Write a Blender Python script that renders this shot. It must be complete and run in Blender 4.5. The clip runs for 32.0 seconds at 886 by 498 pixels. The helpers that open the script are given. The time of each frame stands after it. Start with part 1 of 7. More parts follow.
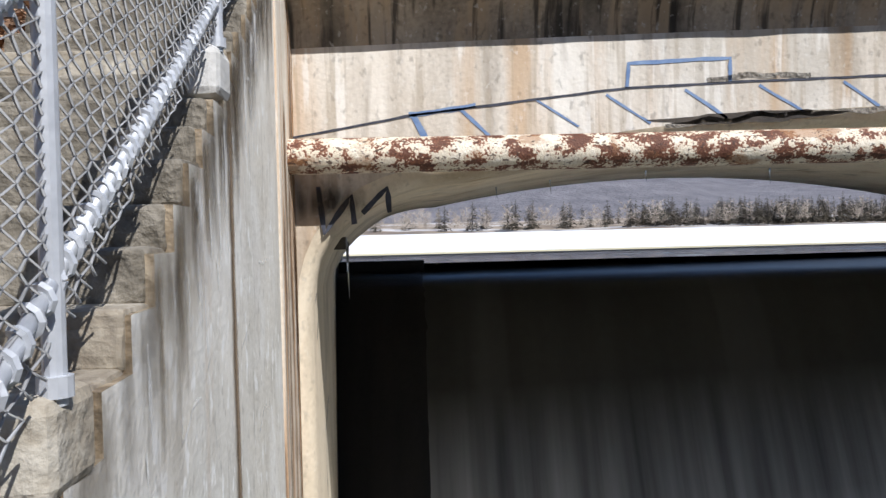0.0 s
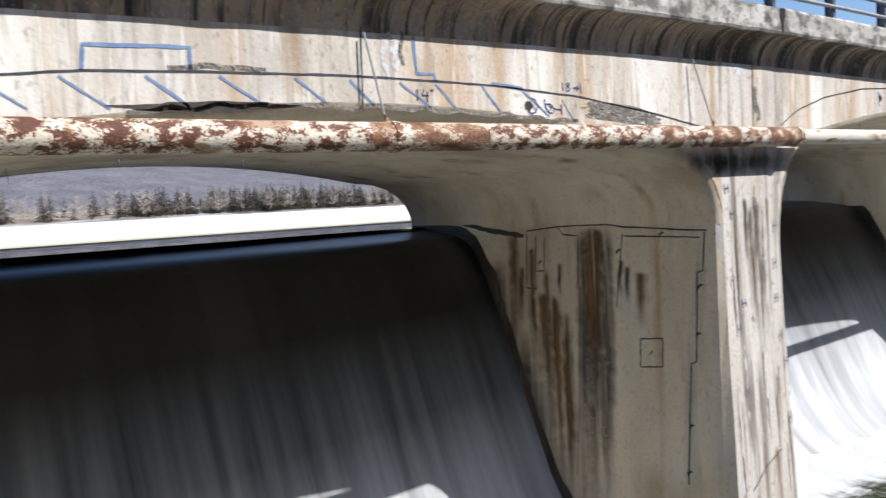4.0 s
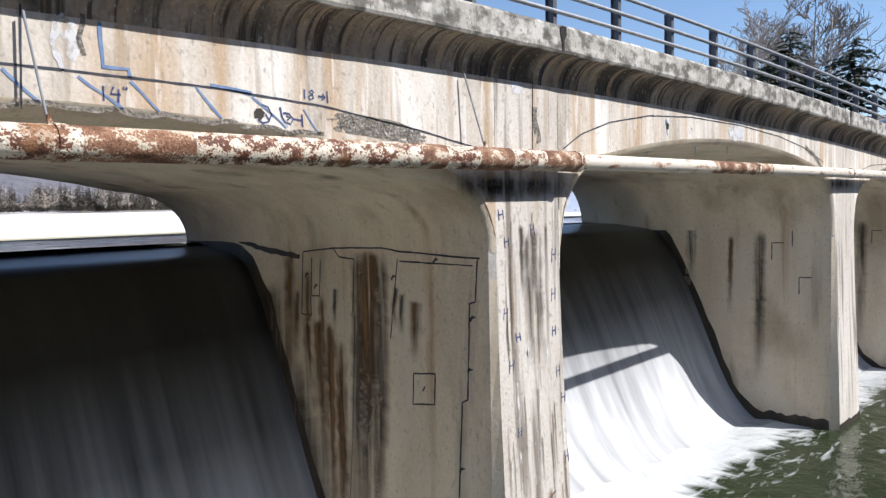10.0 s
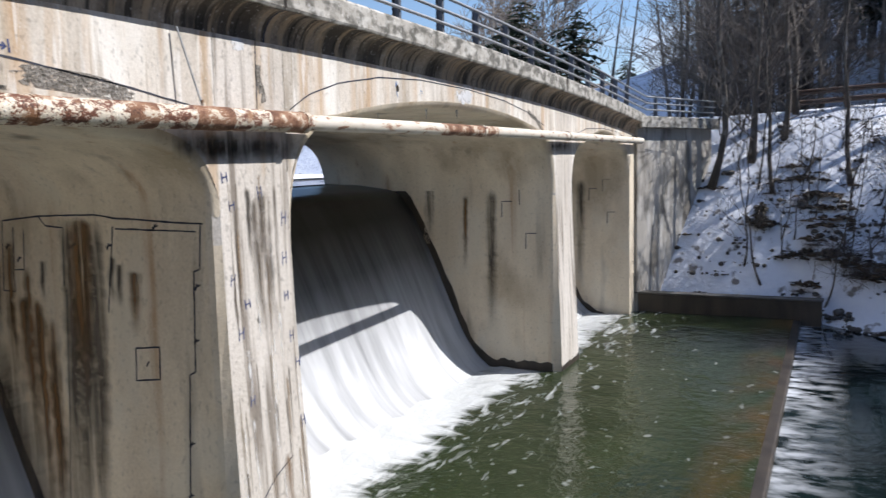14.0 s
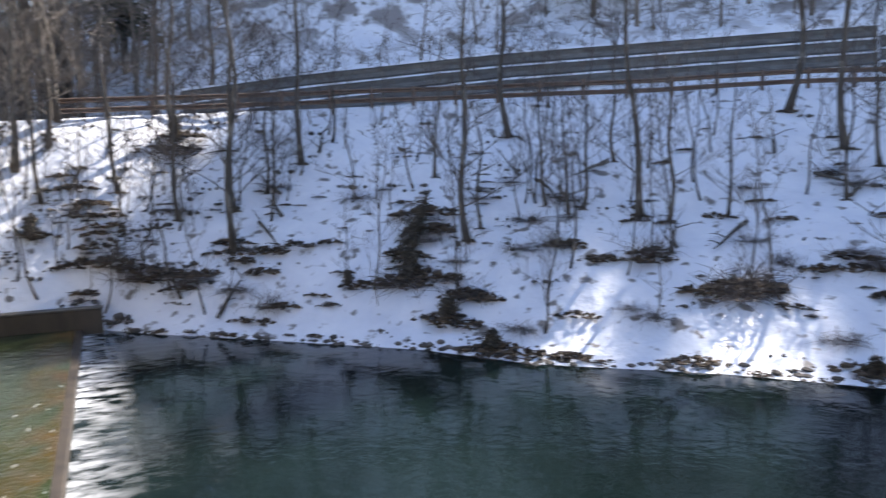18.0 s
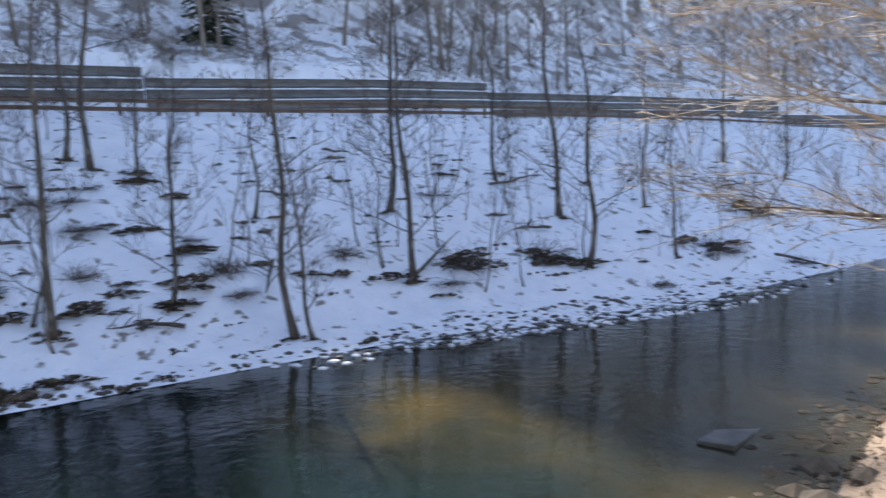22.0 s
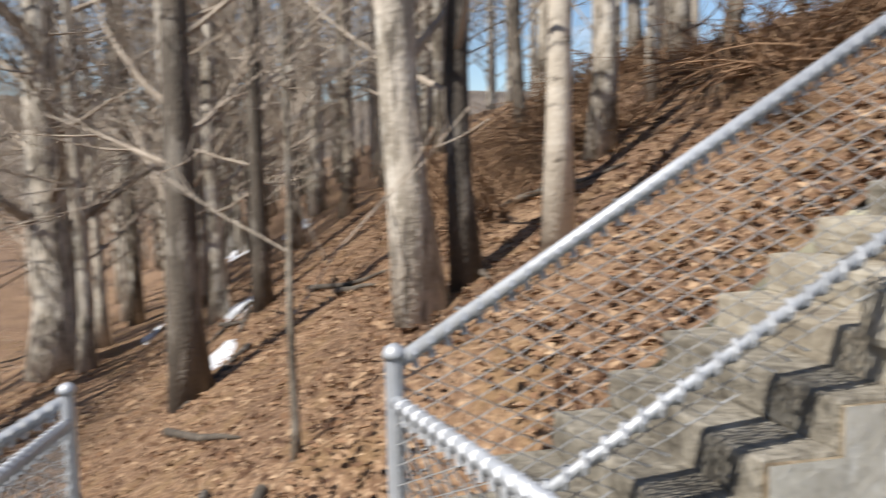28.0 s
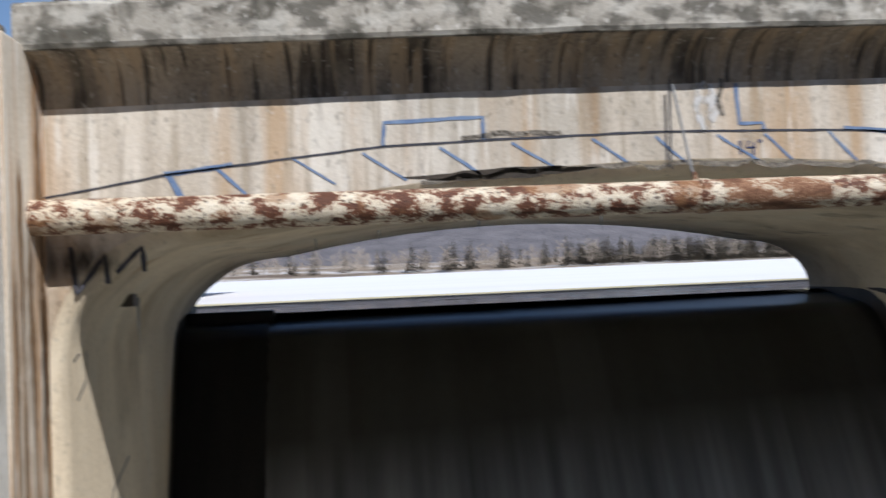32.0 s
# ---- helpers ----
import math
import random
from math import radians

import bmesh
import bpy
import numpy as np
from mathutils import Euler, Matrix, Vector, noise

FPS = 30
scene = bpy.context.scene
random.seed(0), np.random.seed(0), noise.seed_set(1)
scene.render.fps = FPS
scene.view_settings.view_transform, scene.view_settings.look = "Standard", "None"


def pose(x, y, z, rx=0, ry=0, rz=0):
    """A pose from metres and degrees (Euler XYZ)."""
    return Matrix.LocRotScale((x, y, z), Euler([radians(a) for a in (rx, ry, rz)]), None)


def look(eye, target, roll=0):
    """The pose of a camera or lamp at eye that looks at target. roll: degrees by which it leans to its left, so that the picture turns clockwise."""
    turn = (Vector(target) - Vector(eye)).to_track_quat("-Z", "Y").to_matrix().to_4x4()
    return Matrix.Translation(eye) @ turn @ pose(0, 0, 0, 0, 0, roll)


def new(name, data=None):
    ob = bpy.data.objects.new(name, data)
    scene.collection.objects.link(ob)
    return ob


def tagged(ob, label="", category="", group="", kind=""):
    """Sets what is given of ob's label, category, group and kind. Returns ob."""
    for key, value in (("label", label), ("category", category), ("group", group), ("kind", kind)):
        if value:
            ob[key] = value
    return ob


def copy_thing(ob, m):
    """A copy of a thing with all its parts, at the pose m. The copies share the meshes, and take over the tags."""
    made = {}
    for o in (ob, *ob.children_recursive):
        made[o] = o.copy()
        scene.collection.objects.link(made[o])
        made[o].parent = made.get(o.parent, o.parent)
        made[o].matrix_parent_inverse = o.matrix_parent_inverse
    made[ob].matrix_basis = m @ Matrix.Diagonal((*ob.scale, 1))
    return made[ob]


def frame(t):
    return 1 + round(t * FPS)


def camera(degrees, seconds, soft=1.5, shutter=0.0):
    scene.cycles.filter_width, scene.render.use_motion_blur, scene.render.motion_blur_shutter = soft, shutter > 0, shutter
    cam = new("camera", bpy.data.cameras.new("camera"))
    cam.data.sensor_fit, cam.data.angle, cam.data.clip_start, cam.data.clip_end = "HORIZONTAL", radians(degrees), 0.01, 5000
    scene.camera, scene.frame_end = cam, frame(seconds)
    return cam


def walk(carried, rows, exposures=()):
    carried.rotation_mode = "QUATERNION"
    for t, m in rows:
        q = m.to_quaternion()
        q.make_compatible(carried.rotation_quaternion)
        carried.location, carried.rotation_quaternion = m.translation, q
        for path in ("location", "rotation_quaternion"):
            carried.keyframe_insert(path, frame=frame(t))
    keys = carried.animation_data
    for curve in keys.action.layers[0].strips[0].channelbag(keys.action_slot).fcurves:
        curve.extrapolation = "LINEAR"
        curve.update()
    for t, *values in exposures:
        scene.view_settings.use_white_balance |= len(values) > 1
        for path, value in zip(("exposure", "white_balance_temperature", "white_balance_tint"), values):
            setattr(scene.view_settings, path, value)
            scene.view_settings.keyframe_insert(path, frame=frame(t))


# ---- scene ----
cam = camera(56.67, 32.0, soft=1.35, shutter=0.5)
PATH = [
    (0.0, pose(-0.000, 0.000, 0.000, 88.88, 1.36, -2.93)),
    (0.5, pose(0.009, -0.023, 0.003, 88.89, 1.44, -4.64)),
    (1.0, pose(0.037, -0.109, 0.008, 88.55, 1.63, -7.52)),
    (1.5, pose(0.041, -0.222, -0.016, 88.25, 2.12, -11.73)),
    (2.0, pose(0.073, -0.330, -0.027, 87.85, 2.50, -16.58)),
    (2.5, pose(0.082, -0.349, -0.012, 87.36, 2.64, -21.73)),
    (3.0, pose(0.099, -0.294, 0.003, 87.08, 2.84, -26.97)),
    (3.5, pose(0.159, -0.174, -0.009, 86.97, 3.03, -32.18)),
    (4.0, pose(0.197, -0.099, -0.022, 86.77, 3.09, -37.25)),
    (4.5, pose(0.290, -0.022, -0.038, 86.67, 3.22, -40.82)),
    (6.5, pose(0.967, 0.124, 0.113, 85.72, 1.81, -47.71)),
    (7.0, pose(1.162, 0.076, 0.115, 85.92, 1.56, -49.24)),
    (7.5, pose(1.367, 0.029, 0.103, 86.32, 1.33, -50.16)),
    (8.0, pose(1.552, 0.002, 0.115, 86.57, 1.11, -50.67)),
    (8.5, pose(1.718, -0.035, 0.117, 86.72, 0.90, -50.72)),
    (9.0, pose(1.863, -0.071, 0.114, 86.87, 0.80, -50.15)),
    (9.5, pose(2.018, -0.063, 0.108, 86.99, 0.83, -48.84)),
    (10.0, pose(2.157, 0.020, 0.107, 86.97, 1.11, -47.59)),
    (10.5, pose(2.277, 0.118, 0.100, 86.78, 1.38, -47.54)),
    (11.0, pose(2.346, 0.117, 0.122, 86.25, 1.47, -49.48)),
    (11.5, pose(2.398, 0.100, 0.116, 85.72, 1.61, -52.35)),
    (12.0, pose(2.451, 0.084, 0.093, 85.25, 1.82, -55.25)),
    (12.5, pose(2.514, 0.019, 0.080, 84.75, 1.81, -57.70)),
    (13.0, pose(2.511, -0.107, 0.085, 84.28, 1.77, -59.77)),
    (13.5, pose(2.500, -0.202, 0.090, 84.03, 1.70, -61.83)),
    (15.5, pose(2.511, -0.197, 0.125, 84.03, 0.68, -78.32)),
    (16.0, pose(2.533, -0.208, 0.123, 83.86, 1.12, -84.42)),
    (16.5, pose(2.542, -0.241, 0.103, 83.72, 1.20, -91.06)),
    (17.0, pose(2.542, -0.283, 0.086, 83.53, 1.33, -98.14)),
    (17.5, pose(2.576, -0.279, 0.078, 83.41, 1.38, -105.29)),
    (18.0, pose(2.565, -0.265, 0.068, 83.41, 1.34, -112.46)),
    (18.5, pose(2.563, -0.284, 0.057, 83.48, 1.28, -119.12)),
    (19.0, pose(2.514, -0.382, 0.058, 83.59, 1.43, -125.03)),
    (19.5, pose(2.444, -0.499, 0.072, 83.67, 1.52, -130.89)),
    (20.0, pose(2.376, -0.513, 0.088, 83.74, 1.66, -137.73)),
    (20.5, pose(2.338, -0.487, 0.078, 83.70, 1.59, -145.56)),
    (21.0, pose(2.314, -0.401, 0.064, 83.68, 1.57, -153.67)),
    (21.5, pose(2.231, -0.355, 0.045, 83.61, 1.72, -161.65)),
    (22.0, pose(2.183, -0.374, 0.019, 83.55, 1.99, -169.43)),
    (22.5, pose(2.171, -0.410, -0.002, 83.59, 2.28, -176.64)),
    (23.0, pose(2.125, -0.416, 0.009, 83.69, 2.59, -182.96)),
    (23.5, pose(2.003, -0.440, 0.002, 83.85, 2.99, -188.74)),
    (24.0, pose(1.859, -0.464, -0.054, 84.08, 3.19, -194.41)),
    (24.5, pose(1.708, -0.441, -0.109, 84.38, 3.29, -200.98)),
    (26.5, pose(1.677, -0.341, 0.075, 83.35, 2.18, -245.56)),
    (27.0, pose(1.646, -0.291, 0.073, 83.46, 2.03, -257.35)),
    (27.5, pose(1.580, -0.263, 0.062, 83.71, 1.51, -269.22)),
    (28.0, pose(1.619, -0.220, 0.070, 84.46, 1.07, -281.44)),
    (28.5, pose(1.622, -0.169, 0.076, 86.73, 0.64, -293.95)),
    (29.0, pose(1.630, -0.110, 0.121, 90.02, 1.34, -305.70)),
    (29.5, pose(1.567, -0.005, 0.139, 94.04, 1.44, -316.81)),
    (30.0, pose(1.598, 0.011, 0.150, 96.75, 1.99, -327.44)),
    (30.5, pose(1.640, -0.036, 0.139, 97.12, 2.24, -338.11)),
    (31.0, pose(1.674, -0.081, 0.128, 95.42, 2.26, -348.47)),
    (31.5, pose(1.672, -0.167, 0.114, 93.44, 2.43, -358.68)),
    (32.0, pose(1.704, -0.274, 0.083, 91.60, 2.35, -367.02)),
]
LIGHTING = [(0.0, 0.22, 5950, 13), (4.5, 0.38, 5950, 13), (9.0, 0.42, 5980, 14), (13.0, 0.34, 5980, 14), (15.5, 0.34, 6000, 15), (16.5, 0.36, 6050, 15), (17.2, 0.62, 6200, 15), (18.0, 1.40, 6600, 15), (19.0, 1.75, 6950, 15), (20.0, 1.6, 6950, 15), (21.0, 1.55, 6850, 14), (22.5, 1.42, 6800, 13), (24.0, 1.48, 6850, 14),
            (27.0, 0.25, 6500, 11), (28.0, 0.32, 6450, 11), (29.0, 0.55, 6350, 11), (30.0, 0.22, 6300, 11), (31.0, -0.22, 6150, 12), (32.0, -0.12, 6050, 13)]
walk(cam, PATH, LIGHTING)

# ---- world and sun ----
SUN_YAW, SUN_ELEV = 149.0, 46.0
world = bpy.data.worlds.new("sky")
scene.world = world
world.use_nodes = True
wn = world.node_tree.nodes
sky = wn.new("ShaderNodeTexSky")
sky.sky_type, sky.sun_disc = "NISHITA", False
sky.sun_elevation, sky.sun_rotation = radians(SUN_ELEV), radians(SUN_YAW)
sky.air_density, sky.dust_density, sky.ozone_density = 1.0, 0.15, 2.5
wl = world.node_tree.links
wc = wn.new("ShaderNodeTexCoord")
wm = wn.new("ShaderNodeMapping")
wm.inputs["Scale"].default_value = (1.0, 1.0, 2.6)
cl = wn.new("ShaderNodeTexNoise")
cl.inputs["Scale"].default_value, cl.inputs["Detail"].default_value, cl.inputs["Roughness"].default_value = 3.2, 7.0, 0.55
wr = wn.new("ShaderNodeMapRange")
wr.inputs["From Min"].default_value, wr.inputs["From Max"].default_value, wr.inputs["To Max"].default_value = 0.55, 0.70, 0.85
wx = wn.new("ShaderNodeMix")
wx.data_type = "RGBA"
wx.inputs[7].default_value = (6.2, 6.5, 7.0, 1)
wl.new(wc.outputs["Generated"], wm.inputs[0])
wl.new(wm.outputs[0], cl.inputs["Vector"])
wl.new(cl.outputs[0], wr.inputs[0])
wl.new(wr.outputs[0], wx.inputs[0])
wl.new(sky.outputs[0], wx.inputs[6])
wl.new(wx.outputs[2], wn["Background"].inputs[0])
wn["Background"].inputs[1].default_value = 0.105
sun_to = Vector((math.cos(radians(SUN_ELEV)) * math.sin(radians(SUN_YAW)), math.cos(radians(SUN_ELEV)) * math.cos(radians(SUN_YAW)), math.sin(radians(SUN_ELEV))))
sun = new("sun", bpy.data.lights.new("sun", "SUN"))
sun.data.energy, sun.data.angle, sun.data.color = 5.0, radians(0.53), (1.0, 0.95, 0.86)
sun.matrix_world = look(sun_to * 200, (0, 0, 0))


# ---- materials ----
def ramp_mat(name, stops, scale=(1, 1, 1), detail=6.0, rough=0.8, bump=0.2, bump_scale=30.0, metal=0.0, fine=0.25, space="Object", island=0.0, random_ob=0.0, spec=0.5, bump_dist=0.02):
    """A surface whose colour runs over stops [(place, colour)] by noise at two scales, with relief."""
    m = bpy.data.materials.new(name)
    m.use_nodes = True
    n, l = m.node_tree.nodes, m.node_tree.links
    b = n["Principled BSDF"]
    tc = n.new("ShaderNodeTexCoord")
    mp = n.new("ShaderNodeMapping")
    mp.inputs["Scale"].default_value = scale
    l.new(tc.outputs[space], mp.inputs[0])
    big = n.new("ShaderNodeTexNoise")
    big.inputs["Scale"].default_value, big.inputs["Detail"].default_value = 1.0, detail
    l.new(mp.outputs[0], big.inputs["Vector"])
    small = n.new("ShaderNodeTexNoise")
    small.inputs["Scale"].default_value, small.inputs["Detail"].default_value = bump_scale, 5.0
    l.new(tc.outputs[space], small.inputs["Vector"])
    mix = n.new("ShaderNodeMix")
    mix.inputs[0].default_value = fine
    l.new(big.outputs[0], mix.inputs[2])
    l.new(small.outputs[0], mix.inputs[3])
    out = mix.outputs[0]
    if island or random_ob:
        src = n.new("ShaderNodeNewGeometry").outputs["Random Per Island"] if island else n.new("ShaderNodeObjectInfo").outputs["Random"]
        mr = n.new("ShaderNodeMapRange")
        mr.inputs["To Min"].default_value, mr.inputs["To Max"].default_value = -(island or random_ob), (island or random_ob)
        l.new(src, mr.inputs[0])
        ad = n.new("ShaderNodeMath")
        l.new(out, ad.inputs[0])
        l.new(mr.outputs[0], ad.inputs[1])
        out = ad.outputs[0]
    cr = n.new("ShaderNodeValToRGB")
    els = cr.color_ramp.elements
    els[0].position, els[0].color = stops[0][0], (*stops[0][1], 1)
    els[1].position, els[1].color = stops[-1][0], (*stops[-1][1], 1)
    for p, c in stops[1:-1]:
        e = els.new(p)
        e.color = (*c, 1)
    l.new(out, cr.inputs[0])
    l.new(cr.outputs[0], b.inputs["Base Color"])
    b.inputs["Roughness"].default_value, b.inputs["Metallic"].default_value = rough, metal
    b.inputs["Specular IOR Level"].default_value = spec
    if bump:
        bp = n.new("ShaderNodeBump")
        bp.inputs["Strength"].default_value, bp.inputs["Distance"].default_value = bump, bump_dist
        l.new(small.outputs[0], bp.inputs["Height"])
        l.new(bp.outputs[0], b.inputs["Normal"])
    return m


def overlay(m, colour, scale, low, high, space="Object", detail=5.0, amount=1.0, axis=None, axis_from=0.0, axis_to=1.0, toward=None, also=None):
    """Lays stains of a colour over material m where a noise lies above low..high, faded along an axis if asked."""
    n, l = m.node_tree.nodes, m.node_tree.links
    b = n["Principled BSDF"]
    old = b.inputs["Base Color"].links[0].from_socket
    tc = n.new("ShaderNodeTexCoord")
    mp = n.new("ShaderNodeMapping")
    mp.inputs["Scale"].default_value = scale
    mp.inputs["Location"].default_value = (random.uniform(-9, 9), random.uniform(-9, 9), random.uniform(-9, 9))
    l.new(tc.outputs[space], mp.inputs[0])
    no = n.new("ShaderNodeTexNoise")
    no.inputs["Scale"].default_value, no.inputs["Detail"].default_value = 1.0, detail
    l.new(mp.outputs[0], no.inputs["Vector"])
    mr = n.new("ShaderNodeMapRange")
    mr.inputs["From Min"].default_value, mr.inputs["From Max"].default_value, mr.inputs["To Max"].default_value = low, high, amount
    l.new(no.outputs[0], mr.inputs[0])
    fac = mr.outputs[0]
    if axis is not None:
        sp = n.new("ShaderNodeSeparateXYZ")
        l.new(tc.outputs[space], sp.inputs[0])
        m2 = n.new("ShaderNodeMapRange")
        m2.inputs["From Min"].default_value, m2.inputs["From Max"].default_value = axis_from, axis_to
        if toward is not None:
            dt = n.new("ShaderNodeVectorMath")
            dt.operation = "DOT_PRODUCT"
            dt.inputs[1].default_value = toward
            l.new(tc.outputs[space], dt.inputs[0])
            l.new(dt.outputs["Value"], m2.inputs[0])
        else:
            l.new(sp.outputs[axis], m2.inputs[0])
        mu = n.new("ShaderNodeMath")
        mu.operation = "MULTIPLY"
        l.new(fac, mu.inputs[0])
        l.new(m2.outputs[0], mu.inputs[1])
        fac = mu.outputs[0]
    if also is not None:
        vec, start, end = also
        dt = n.new("ShaderNodeVectorMath")
        dt.operation = "DOT_PRODUCT"
        dt.inputs[1].default_value = vec
        l.new(tc.outputs[space], dt.inputs[0])
        m3 = n.new("ShaderNodeMapRange")
        m3.inputs["From Min"].default_value, m3.inputs["From Max"].default_value = start, end
        l.new(dt.outputs["Value"], m3.inputs[0])
        mu = n.new("ShaderNodeMath")
        mu.operation = "MULTIPLY"
        l.new(fac, mu.inputs[0])
        l.new(m3.outputs[0], mu.inputs[1])
        fac = mu.outputs[0]
    mx = n.new("ShaderNodeMix")
    mx.data_type = "RGBA"
    l.new(fac, mx.inputs[0])
    l.new(old, mx.inputs[6])
    mx.inputs[7].default_value = (*colour, 1)
    l.new(mx.outputs[2], b.inputs["Base Color"])
    return m


def foam(m, colour, scale, near, far, toward):
    """Broken foam that thickens from near to far along a direction, with torn edges."""
    n, l = m.node_tree.nodes, m.node_tree.links
    b = n["Principled BSDF"]
    old = b.inputs["Base Color"].links[0].from_socket
    tc = n.new("ShaderNodeTexCoord")
    mp = n.new("ShaderNodeMapping")
    mp.inputs["Scale"].default_value = scale
    l.new(tc.outputs["Object"], mp.inputs[0])
    no = n.new("ShaderNodeTexNoise")
    no.inputs["Scale"].default_value, no.inputs["Detail"].default_value, no.inputs["Roughness"].default_value, no.inputs["Distortion"].default_value = 1.0, 9.0, 0.62, 0.6
    l.new(mp.outputs[0], no.inputs["Vector"])
    dt = n.new("ShaderNodeVectorMath")
    dt.operation = "DOT_PRODUCT"
    dt.inputs[1].default_value = toward
    l.new(tc.outputs["Object"], dt.inputs[0])
    m1 = n.new("ShaderNodeMapRange")
    m1.inputs["From Min"].default_value, m1.inputs["From Max"].default_value, m1.inputs["To Max"].default_value = near, far, 0.75
    l.new(dt.outputs["Value"], m1.inputs[0])
    ad = n.new("ShaderNodeMath")
    l.new(no.outputs[0], ad.inputs[0])
    l.new(m1.outputs[0], ad.inputs[1])
    m2 = n.new("ShaderNodeMapRange")
    m2.inputs["From Min"].default_value, m2.inputs["From Max"].default_value = 0.72, 0.90
    l.new(ad.outputs[0], m2.inputs[0])
    mx = n.new("ShaderNodeMix")
    mx.data_type = "RGBA"
    l.new(m2.outputs[0], mx.inputs[0])
    l.new(old, mx.inputs[6])
    mx.inputs[7].default_value = (*colour, 1)
    l.new(mx.outputs[2], b.inputs["Base Color"])


def concrete(name, light, dark, rough=0.85):
    mid = tuple((a + b) / 2 for a, b in zip(light, dark))
    return ramp_mat(name, [(0.3, dark), (0.45, mid), (0.62, light)], scale=(1.3, 1.3, 0.3), detail=9.0, rough=rough, bump=0.35, bump_scale=22.0, fine=0.35)


M_FACADE = concrete("facade_concrete", (0.70, 0.64, 0.55), (0.44, 0.39, 0.32))
overlay(M_FACADE, (0.80, 0.77, 0.70), (1.3, 1.3, 0.35), 0.46, 0.60, amount=0.75, detail=9)
overlay(M_FACADE, (0.30, 0.24, 0.17), (3.0, 3.0, 0.3), 0.54, 0.68, amount=0.45, detail=9)
overlay(M_FACADE, (0.14, 0.11, 0.085), (2.6, 2.6, 0.4), 0.60, 0.74, amount=0.7, detail=9)
overlay(M_FACADE, (0.30, 0.26, 0.20), (1.1, 1.1, 0.4), 0.54, 0.68, amount=0.5)
overlay(M_FACADE, (0.46, 0.29, 0.14), (2.6, 2.6, 0.12), 0.50, 0.66, amount=0.7, detail=8)
overlay(M_FACADE, (0.36, 0.30, 0.22), (10, 10, 0.5), 0.57, 0.66, amount=0.55, detail=9)
overlay(M_FACADE, (0.80, 0.78, 0.73), (7, 7, 0.7), 0.60, 0.66, amount=0.5, detail=9)
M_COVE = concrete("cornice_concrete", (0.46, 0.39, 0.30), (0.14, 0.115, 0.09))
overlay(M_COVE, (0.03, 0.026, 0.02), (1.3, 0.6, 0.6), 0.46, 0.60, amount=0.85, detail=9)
M_BAND = concrete("parapet_concrete", (0.50, 0.47, 0.41), (0.28, 0.26, 0.22))
overlay(M_BAND, (0.10, 0.095, 0.075), (4.0, 4.0, 2.0), 0.52, 0.66, amount=0.85)
M_WING = concrete("wing_wall_concrete", (0.74, 0.71, 0.64), (0.54, 0.51, 0.44))
overlay(M_WING, (0.30, 0.27, 0.21), (1.1, 1.1, 0.7), 0.56, 0.72, amount=0.55, detail=9)
overlay(M_WING, (0.80, 0.79, 0.75), (4, 4, 0.9), 0.60, 0.68, amount=0.6)
overlay(M_WING, (0.42, 0.25, 0.12), (2.2, 2.2, 0.05), 0.66, 0.74, amount=0.5)
overlay(M_WING, (0.36, 0.36, 0.33), (0.8, 0.8, 0.5), 0.46, 0.60, amount=0.25, detail=10)
overlay(M_WING, (0.86, 0.86, 0.83), (9, 9, 5), 0.60, 0.635, amount=0.8, detail=11)
overlay(M_WING, (0.20, 0.17, 0.13), (16, 16, 1.2), 0.60, 0.66, amount=0.3, detail=8)
M_RETURN = concrete("return_concrete", (0.74, 0.68, 0.58), (0.50, 0.44, 0.35))
overlay(M_RETURN, (0.48, 0.25, 0.09), (7, 7, 0.14), 0.46, 0.58, amount=0.85, detail=9)
overlay(M_RETURN, (0.09, 0.07, 0.055), (9, 9, 0.3), 0.58, 0.66, amount=0.7, detail=9)
overlay(M_RETURN, (0.84, 0.82, 0.77), (12, 12, 1.0), 0.58, 0.64, amount=0.7, detail=9)
M_FARWING = concrete("far_wing_concrete", (0.46, 0.43, 0.38), (0.24, 0.22, 0.185))
overlay(M_FARWING, (0.10, 0.085, 0.065), (1.3, 1.3, 0.5), 0.50, 0.62, amount=0.7, detail=9)
overlay(M_FARWING, (0.62, 0.60, 0.55), (2.2, 2.2, 0.6), 0.56, 0.64, amount=0.6, detail=9)
M_MOSSY = ramp_mat("weathered_edge", [(0.3, (0.07, 0.05, 0.03)), (0.48, (0.25, 0.19, 0.12)), (0.66, (0.42, 0.35, 0.25))], scale=(4, 4, 4), rough=0.95, bump=0.9, bump_scale=18, fine=0.45, bump_dist=0.03)
M_PIER = concrete("pier_concrete", (0.76, 0.66, 0.50), (0.56, 0.465, 0.335))
overlay(M_PIER, (0.10, 0.08, 0.06), (1.2, 1.2, 0.2), 0.60, 0.74, amount=0.7)
overlay(M_PIER, (0.36, 0.17, 0.05), (2.0, 2.0, 0.10), 0.62, 0.74, amount=0.6)
M_NOSE = concrete("pier_nose_concrete", (0.68, 0.63, 0.56), (0.46, 0.41, 0.34))
overlay(M_NOSE, (0.13, 0.10, 0.07), (5.5, 5.5, 0.25), 0.52, 0.66, amount=0.75)
overlay(M_NOSE, (0.42, 0.27, 0.12), (4.0, 4.0, 0.2), 0.60, 0.70, amount=0.5)
overlay(M_WING, (0.78, 0.77, 0.73), (1.4, 1.4, 0.9), 0.48, 0.60, amount=0.55, detail=9)
overlay(M_WING, (0.30, 0.24, 0.17), (1.0, 1.0, 0.5), 0.56, 0.70, amount=0.45, detail=9)
